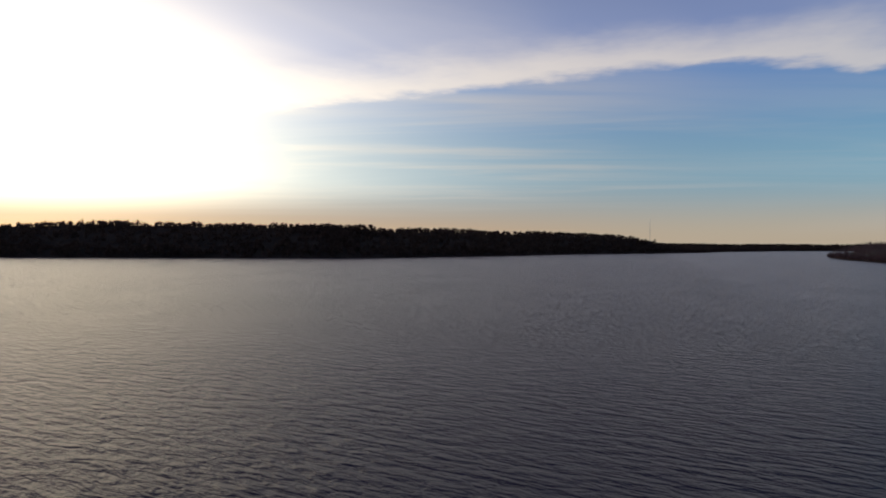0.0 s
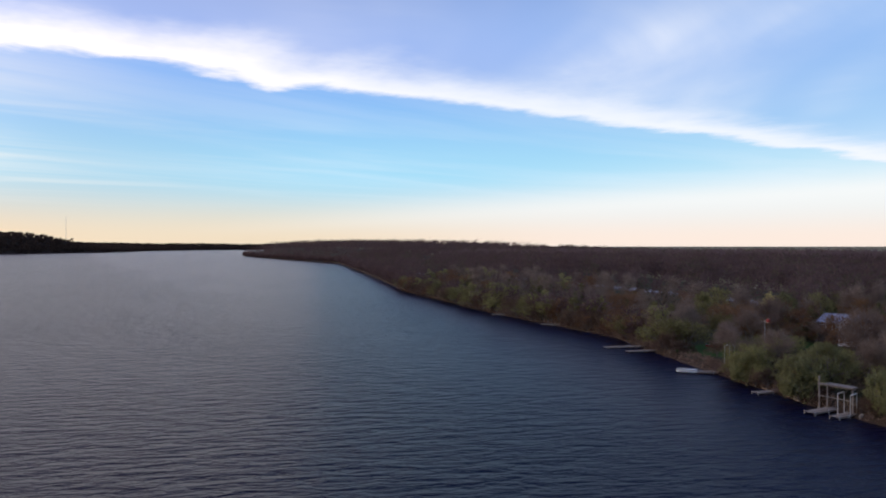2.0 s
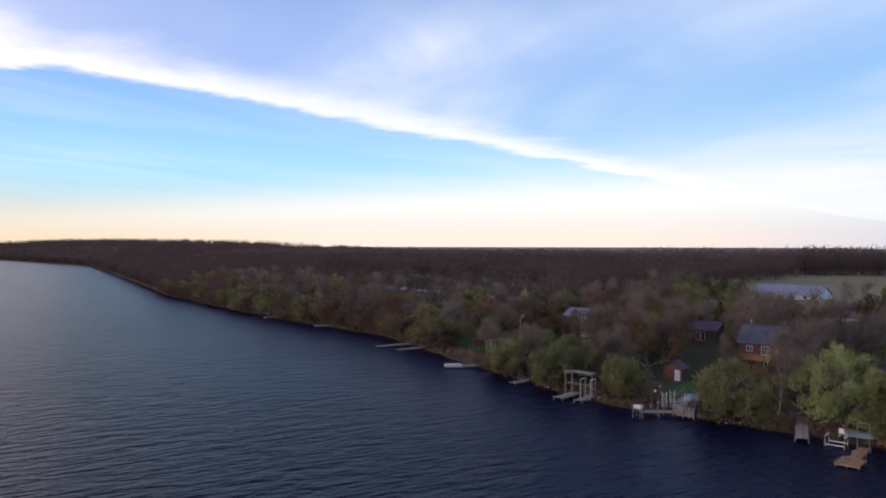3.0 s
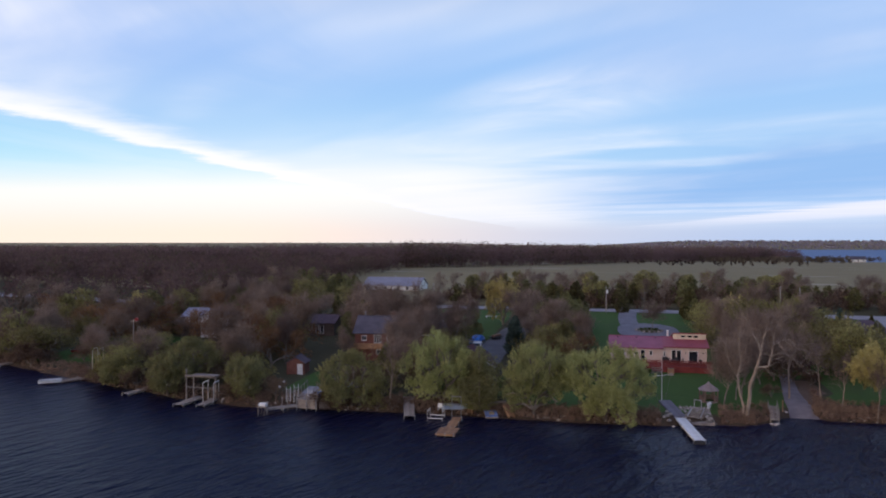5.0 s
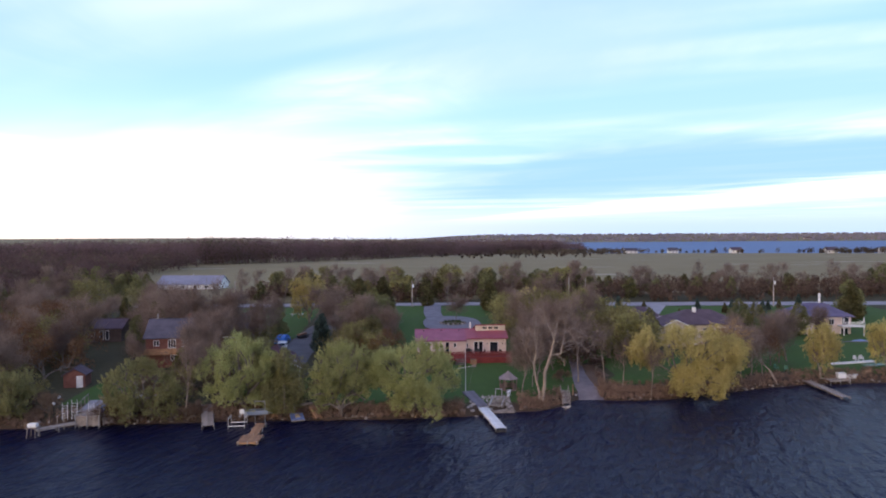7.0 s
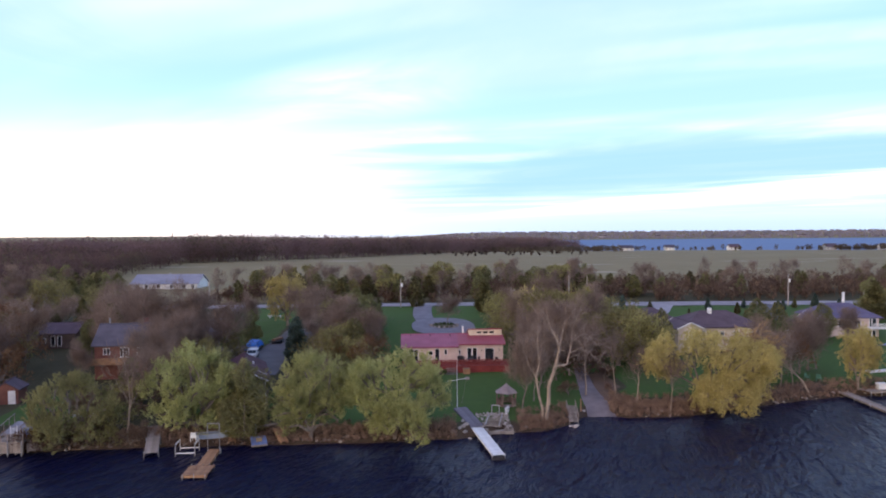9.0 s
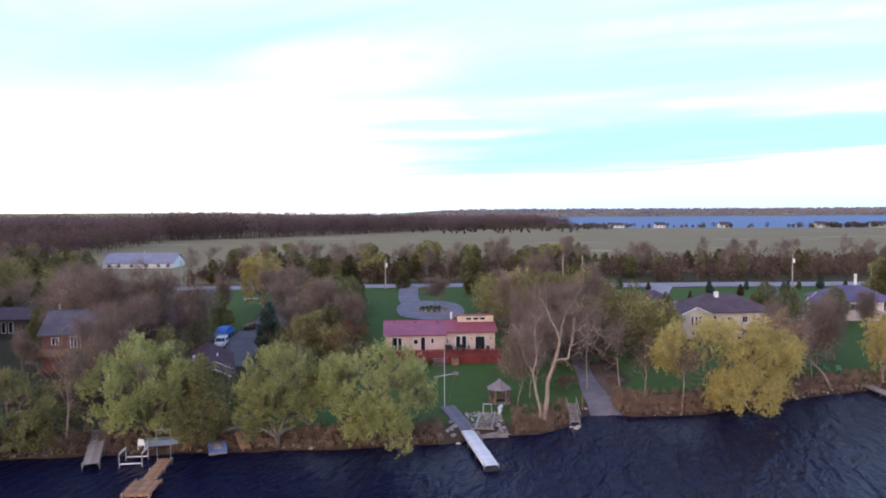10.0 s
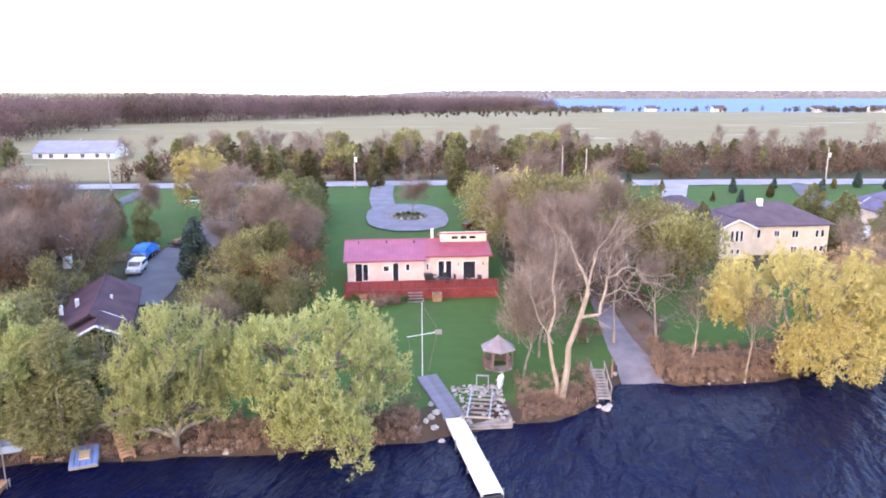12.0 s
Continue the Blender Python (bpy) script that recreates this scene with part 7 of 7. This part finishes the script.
def small_boat(x, y, z, turn, length, material, label):
    e = thing("small_boat", x, y, z, label, "boat", turn)
    bm = bmesh.new()
    rows = []
    for k in range(9):
        t = k / 8
        w = 0.17 * length * math.sin(min(1.0, 0.35 + t * 1.1) * math.pi / 2) * (1 - max(0, t - 0.55) ** 2 * 4.8)
        xx = (t - 0.5) * length
        rows.append([bm.verts.new((xx, s * max(w, 0.02), zz)) for s, zz in ((-1, 0.55 + 0.2 * t), (-0.7, 0.1), (0, 0.0 + 0.1 * t * t), (0.7, 0.1), (1, 0.55 + 0.2 * t))])
    for a, b in zip(rows, rows[1:]):
        for i in range(4):
            bm.faces.new((a[i], b[i], b[i + 1], a[i + 1]))
        bm.faces.new((a[4], b[4], b[0], a[0]))
    bm.faces.new(rows[0])
    bmesh.ops.recalc_face_normals(bm, faces=bm.faces[:])
    bmesh.ops.bevel(bm, geom=bm.edges[:], offset=0.02, segments=1, affect="EDGES")
    part("hull", bm, material, e)
    part("gunwale", new_bm((-length / 2, -0.16 * length, 0.6, length * 0.2, -0.145 * length, 0.68), (-length / 2, 0.145 * length, 0.6, length * 0.2, 0.16 * length, 0.68)), METAL, e)
    part("seat", soft_bm(0.02, (-0.6, -0.13 * length, 0.62, -0.25, 0.13 * length, 0.7)), material, e)
    return e


small_boat(-21.3, 93.3, 0.75, 12, 3.6, mat("blue_grey_boat", (0.26, 0.33, 0.44), (0.42, 0.50, 0.62), 0.5, 1, 8, 0.1), "small blue-grey boat pulled up by the dock")
garden_chair(-22.9, 92.0, 0.9, 170, WHITE, "white plastic chair by the boat lift")
small_boat(-102.6, 119.4, 1.7, 10, 4.6, REDPAINT, "red boat pulled up on the grass")
small_boat(-91.6, 98.7, 0.1, 35, 3.6, WHITE, "white boat moored at a dock")
small_boat(-70.8, 99.3, 0.6, 20, 3.0, WHITE, "white boat beside a low dock")
small_boat(12.6, 99.8, 1.25, 70, 1.5, WHITE, "small white dinghy on the grass")
small_boat(78.5, 117.5, 1.0, 5, 5.0, mat("green_boat_paint", (0.02, 0.10, 0.05), (0.05, 0.2, 0.1), 0.4, 2, 12, 0.05), "green boat lying on the shore")
small_boat(70.2, 111.6, 0.5, 10, 2.2, WHITE, "white boat beside the grey platform")
small_boat(-38.0, 101.6, 1.35, 4, 4.2, mat("grey_tarp", (0.28, 0.29, 0.31), (0.44, 0.45, 0.47), 0.7, 1, 8, 0.3), "boat under a grey tarpaulin above the shore")

wb = thing("wrapped_boat", 74.8, 145.4, 2.3, "large boat wrapped in white plastic on the lawn", "boat", 35)
bm = bmesh.new()
rows = []
for k in range(9):
    t = k / 8
    w = 1.3 * (1 - max(0.0, t - 0.5) ** 2 * 3.4)
    rows.append([bm.verts.new(((t - 0.5) * 7, s * w, zz)) for s, zz in ((-1, 0.9), (-0.75, 0.4), (0, 0.2), (0.75, 0.4), (1, 0.9), (0.6, 1.9 - 0.5 * t), (0, 2.5 - 0.8 * t), (-0.6, 1.9 - 0.5 * t))])
for a, b in zip(rows, rows[1:]):
    for i in range(8):
        bm.faces.new((a[i], b[i], b[(i + 1) % 8], a[(i + 1) % 8]))
bm.faces.new(rows[0])
bm.faces.new(rows[-1])
bmesh.ops.recalc_face_normals(bm, faces=bm.faces[:])
part("wrap", bm, WHITE, wb)
for x in (-2.2, 1.6):
    part("cradle", new_bm((x - 0.1, -1.0, -0.1, x + 0.1, 1.0, 0.45)), WEATHERED, wb)

# blue swim platform and broken steps
sp = thing("blue_swim_platform", -16.1, 92.7, 0.62, "blue and white swim platform leaning on the bank", "raft", 16)
sp.rotation_euler.x = radians(9)
part("frame", new_bm((-0.85, -1.15, -0.2, 0.85, 1.15, -0.02)), WEATHERED, sp)
for k in range(5):
    part("slat", soft_bm(0.02, (-0.85 + k * 0.345, -1.15, -0.02, -0.55 + k * 0.345, 1.15, 0.06)), BLUEMAT, sp)
part("hatch", soft_bm(0.02, (-0.3, -0.55, 0.06, 0.35, 0.35, 0.16)), mat("tan_panel", (0.34, 0.25, 0.13), (0.48, 0.37, 0.22), 0.7, 2, 20, 0.1), sp)
dock("leaning_steps", -14.4, 94.4, -13.1, 92.2, 0.8, 1.5, 0.4, CEDARWOOD, "leaning wooden steps down to the water", 0.3, False, "steps", 0.1)
dock("bank_ladder", -19.3, 94.6, -19.0, 92.4, 0.7, 1.3, 0.5, CEDARWOOD, "reddish wooden ladder steps on the bank", 0.35, False, "steps", 0.14)
dock("leaning_gangway", -17.5, 94.6, -14.4, 95.2, 0.3, 1.6, 1.9, WEATHERED, "weathered gangway rail along the bank", 0.3, False, "gangway")
bo = thing("steel_bollard", -16.8, 94.3, 0.9, "grey steel post at the bank", "post")
bm = bmesh.new()
rod(bm, (0, 0, -1), (0, 0, 1.3), 0.16, sides=10)
part("pipe", bm, METAL, bo)

# stone crib, rail track and boulders beside the ramp
rock_rng = np.random.default_rng(4)


def rock_mesh(seed):
    bm = bmesh.new()
    bmesh.ops.create_icosphere(bm, subdivisions=2, radius=1.0)
    for v in bm.verts:
        v.co *= 0.8 + 0.4 * noise.noise(v.co * 1.3 + Vector((seed * 9.1, 0, 0)))
        v.co.z *= 0.7
    me = bpy.data.meshes.new("rock")
    bm.to_mesh(me)
    bm.free()
    me.materials.append(ROCK)
    return me


ROCKS = [rock_mesh(k) for k in range(4)]
PALES = []
for r in ROCKS:
    c = r.copy()
    c.materials.clear()
    c.materials.append(PALEROCK)
    PALES.append(c)


def rock(x, y, s, pale=False, z=None):
    o = new("boulder", (PALES if pale else ROCKS)[int(rock_rng.integers(4))])
    o.matrix_world = pose(x, y, (max(ground_z(x, y), -0.1) if z is None else z) + 0.25 * s, *(rock_rng.uniform(-25, 25, 2)), rock_rng.uniform(0, 360)) @ Matrix.Diagonal((s, s * 0.85, s * 0.8, 1))
    tagged(o, "pale grey shoreline boulder" if pale else "rough brown shoreline boulder", "boulder", "boulders along the shore")


for k in range(230):
    x, y = 8.8 + 3.7 * rock_rng.random(), 95.3 + 4.6 * rock_rng.random()
    if 9.5 < x < 11.7 and y < 98.7 and rock_rng.random() < 0.85:
        continue
    rock(x, y, 0.11 + 0.15 * rock_rng.random(), rock_rng.random() < 0.7, 0.62 + 0.14 * (y - 95.3))
sc = thing("stone_crib", 10.6, 97.4, 0.0, "low timber crib filled with pale stones", "crib")
for x0, y0, x1, y1 in ((-2.0, -2.3, 2.1, -2.08), (-2.0, 2.1, 2.1, 2.32), (-2.0, -2.08, -1.78, 2.1), (1.88, -2.08, 2.1, 2.1)):
    part("timber", soft_bm(0.02, (x0, y0, -0.4, x1, y1, 0.36 if y1 < -2 else 0.62 + 0.14 * (y0 + 2.3))), WEATHERED, sc)
part("fill", new_bm((-1.78, -2.08, -0.4, 1.88, 2.1, 0.34)), ROCK, sc)
part("sill_beam", soft_bm(0.02, (-1.2, -2.5, 0.05, 2.0, -2.36, 0.2)), WEATHERED, sc, "grey beam along the water")
for x, y, s in ((7.0, 94.6, 0.4), (7.2, 96.0, 0.38), (6.8, 95.4, 0.35), (7.4, 93.6, 0.35), (6.9, 97.2, 0.3), (6.4, 95.0, 0.3), (20.4, 97.4, 0.5), (20.9, 98.0, 0.4), (20.0, 97.9, 0.35), (48.5, 107.4, 0.6), (47.6, 107.0, 0.5)):
    rock(x, y, s, True)
for k in range(150):
    x = -60 + 140 * rock_rng.random()
    if not (23.2 < x < 28.4):
        rock(x, shore(x) + 0.1 + 0.9 * rock_rng.random(), 0.14 + 0.26 * rock_rng.random() ** 2, rock_rng.random() < 0.3)
tr = thing("boat_rail_track", 10.6, 97.0, 0.95, "metal boat rail track on pale stones", "rail track", 78)
for s in (-0.8, 0.8):
    part("rail", new_bm((-2.6, s - 0.05, 0.25, 2.6, s + 0.05, 0.36)), METAL, tr)
for k in range(7):
    part("tie", new_bm((-2.4 + k * 0.75, -1.1, 0.12, -2.25 + k * 0.75, 1.1, 0.24)), WEATHERED, tr)
part("winch_frame", new_bm((2.2, -0.5, 0.2, 2.3, -0.4, 1.5), (2.2, 0.4, 0.2, 2.3, 0.5, 1.5), (2.2, -0.5, 1.4, 2.3, 0.5, 1.5)), METAL, tr)

dock("bank_steps", 20.9, 101.6, 20.5, 98.0, 1.0, 1.6, 0.35, WEATHERED, "weathered wooden steps down the bank", 0.34, False, "steps", 0.12)
sr = thing("step_rails", 20.9, 101.6, 1.4, "pale wooden handrails beside the bank steps", "handrail", -96)
for s in (-0.55, 0.55):
    bm = bmesh.new()
    rod(bm, (0, s, 0.9), (3.3, s, -0.15), 0.045, sides=6)
    part("rail", bm, WEATHERED, sr)
    for k in range(3):
        bm = bmesh.new()
        rod(bm, (0.2 + k * 1.4, s, -0.3 - k * 0.5), (0.2 + k * 1.4, s, 0.85 - k * 0.44), 0.04, sides=6)
        part("post", bm, WEATHERED, sr)
pt = thing("marker_post", 22.2, 101.6, 1.1, "pale wooden marker post beside the boat ramp", "post")
part("shaft", soft_bm(0.02, (-0.07, -0.07, -0.3, 0.07, 0.07, 1.3)), CEDARWOOD, pt)
lg = thing("driftwood_log", 14.8, 98.2, 0.9, "bleached log lying on the bank", "log", 15)
bm = bmesh.new()
rod(bm, (-1.1, 0, 0.2), (1.1, 0, 0.22), 0.16, 0.11, sides=9)
part("trunk", bm, PALE_BARK, lg)


# ---- vehicles ----
def wheels(e, xs, half, r):
    for x in xs:
        for s in (-1, 1):
            bm = bmesh.new()
            rod(bm, (x, s * half - 0.11, r), (x, s * half + 0.11, r), r, sides=16)
            w = part("wheel", bm, BLACK, e)
            bm = bmesh.new()
            rod(bm, (x, s * half - 0.125, r), (x, s * half + 0.125, r), r * 0.55, sides=12)
            part("rim", bm, METAL, w)


def pickup(x, y, turn):
    e = thing("pickup_truck", x, y, ground_z(x, y) + 0.1, "white van-bodied truck parked on the drive", "truck", turn)
    bm = bmesh.new()
    prof = [(-2.3, 0.45), (2.3, 0.45), (2.35, 0.75), (2.25, 1.05), (1.3, 1.15), (0.7, 1.8), (-2.0, 1.82), (-2.25, 1.2), (-2.3, 1.1)]
    a = [bm.verts.new((px, -0.92, pz)) for px, pz in prof]
    b = [bm.verts.new((px, 0.92, pz)) for px, pz in prof]
    bm.faces.new(a)
    bm.faces.new(b[::-1])
    for i in range(len(prof)):
        j = (i + 1) % len(prof)
        bm.faces.new((a[i], b[i], b[j], a[j]))
    bmesh.ops.recalc_face_normals(bm, faces=bm.faces[:])
    bmesh.ops.bevel(bm, geom=bm.edges[:], offset=0.07, segments=2, affect="EDGES")
    part("body", bm, WHITE, e)
    part("windscreen", new_bm((0.95, -0.78, 1.15, 1.2, 0.78, 1.22)), GLASS, e)
    for s in (-0.925, 0.925):
        part("side_window", new_bm((-1.9, s - 0.012, 1.2, 0.7, s + 0.012, 1.65)), GLASS, e)
    m = part("windshield", new_bm((-0.02, -0.76, -0.35, 0.02, 0.76, 0.35)), GLASS, e)
    m.matrix_basis = pose(1.06, 0, 1.47, 0, -42, 0)
    part("rear_window", new_bm((-2.28, -0.7, 1.25, -2.1, 0.7, 1.65)), GLASS, e)
    part("bumper", soft_bm(0.03, (2.28, -0.9, 0.42, 2.42, 0.9, 0.66)), METAL, e)
    for s in (-0.65, 0.65):
        part("headlight", soft_bm(0.02, (2.28, s - 0.18, 0.78, 2.36, s + 0.18, 0.95)), METAL, e)
    wheels(e, (-1.45, 1.45), 0.82, 0.38)
    e.scale = (0.85, 0.85, 0.85)


pickup(-25.4, 133.2, -86)
tl = thing("covered_trailer", -26.6, 140.2, ground_z(-26.6, 140.2) + 0.1, "trailer load under a bright blue tarpaulin", "trailer", -92)
bm = bmesh.new()
bmesh.ops.create_grid(bm, x_segments=14, y_segments=8, size=1.0)
for v in bm.verts:
    fx, fy = v.co.x, v.co.y
    z = 1.75 - 0.5 * fx * fx - 0.15 * fy * fy - (0.7 if abs(fy) > 0.95 or abs(fx) > 0.95 else 0) + 0.13 * noise.noise((fx * 3, fy * 3, 2))
    v.co = Vector((fx * 2.5, fy * 1.1, z))
ext = bmesh.ops.extrude_face_region(bm, geom=bm.faces[:])
for g in ext["geom"]:
    if isinstance(g, bmesh.types.BMVert):
        g.co.z -= 0.12
bmesh.ops.recalc_face_normals(bm, faces=bm.faces[:])
part("tarpaulin", bm, BLUETARP, tl)
part("bed", new_bm((-2.8, -1.0, 0.55, 2.8, 1.0, 0.95)), METAL, tl)
part("tongue", new_bm((2.8, -0.06, 0.5, 4.0, 0.06, 0.6)), METAL, tl)
wheels(tl, (-0.5, 0.5), 1.0, 0.34)
fb = thing("flatbed_trailer", -23.6, 146.0, ground_z(-23.6, 146) + 0.1, "dark flatbed trailer with pale timber", "trailer", -108)
part("bed", new_bm((-1.8, -0.9, 0.5, 1.8, 0.9, 0.62)), BLACK, fb)
part("timber", soft_bm(0.03, (-1.6, -0.4, 0.62, 1.5, 0.3, 0.95)), CEDARWOOD, fb)
wheels(fb, (0.0,), 0.95, 0.32)
rcar = thing("red_car", 18.2, 153.6, ground_z(18.2, 153.6) + 0.1, "dark red car parked by the drive", "car", 20)
bm = bmesh.new()
prof = [(-2.1, 0.35), (2.1, 0.35), (2.15, 0.7), (1.2, 0.85), (0.6, 1.35), (-0.9, 1.38), (-1.5, 0.95), (-2.15, 0.85)]
a = [bm.verts.new((px, -0.85, pz)) for px, pz in prof]
b = [bm.verts.new((px, 0.85, pz)) for px, pz in prof]
bm.faces.new(a)
bm.faces.new(b[::-1])
for i in range(len(prof)):
    j = (i + 1) % len(prof)
    bm.faces.new((a[i], b[i], b[j], a[j]))
bmesh.ops.recalc_face_normals(bm, faces=bm.faces[:])
bmesh.ops.bevel(bm, geom=bm.edges[:], offset=0.07, segments=2, affect="EDGES")
part("body", bm, MAROON, rcar)
for s in (-0.86, 0.86):
    part("side_window", new_bm((-1.0, s - 0.012, 0.95, 0.7, s + 0.012, 1.28)), GLASS, rcar)
wheels(rcar, (-1.3, 1.3), 0.76, 0.31)

# clutter in the side yard
for x, y, w, hh, m, nm, lb in ((-34.5, 136.2, 0.8, 1.3, WHITE, "storage_tank", "white upright storage tank beside the yard"), (-36.4, 134.6, 0.9, 1.0, PINKBRICK, "crate_stack", "pale crate beside the dark house")):
    e = thing(nm, x, y, ground_z(x, y), lb, "tank" if "tank" in nm else "crate")
    part("body", soft_bm(0.08, (-w / 2, -w / 2, -0.05, w / 2, w / 2, hh)), m, e)
    part("lid", soft_bm(0.03, (-w / 2.2, -w / 2.2, hh, w / 2.2, w / 2.2, hh + 0.08)), m, e)
fn = thing("yard_fence", -33.0, 138.5, ground_z(-33, 138.5), "low grey board fence by the drive", "fence", 4)
for k in range(16):
    part("slat", new_bm((k * 0.42, -0.02, -0.1, k * 0.42 + 0.38, 0.02, 1.2)), WEATHERED, fn)
for k in range(4):
    part("post", new_bm((k * 2.1 - 0.06, 0.02, -0.2, k * 2.1 + 0.06, 0.14, 1.35)), WEATHERED, fn)
sw = thing("white_garden_bench", -29.5, 176.0, ground_z(-29.5, 176), "white slab bench on the lawn", "bench")
part("seat", soft_bm(0.02, (-1.6, -0.3, 0.4, 1.6, 0.3, 0.5)), WHITE, sw)
for x in (-1.2, 1.2):
    part("leg", new_bm((x - 0.1, -0.25, -0.05, x + 0.1, 0.25, 0.4)), WHITE, sw)

# radio tower on the far bank
rt = thing("radio_tower", -2650.0, 14.0, 50.0, "slender lattice radio tower on the far bank", "tower")
bm = bmesh.new()
rod(bm, (0, 0, -20), (0, 0, 70), 0.8, 0.4, sides=5)
part("mast", bm, METAL, rt)
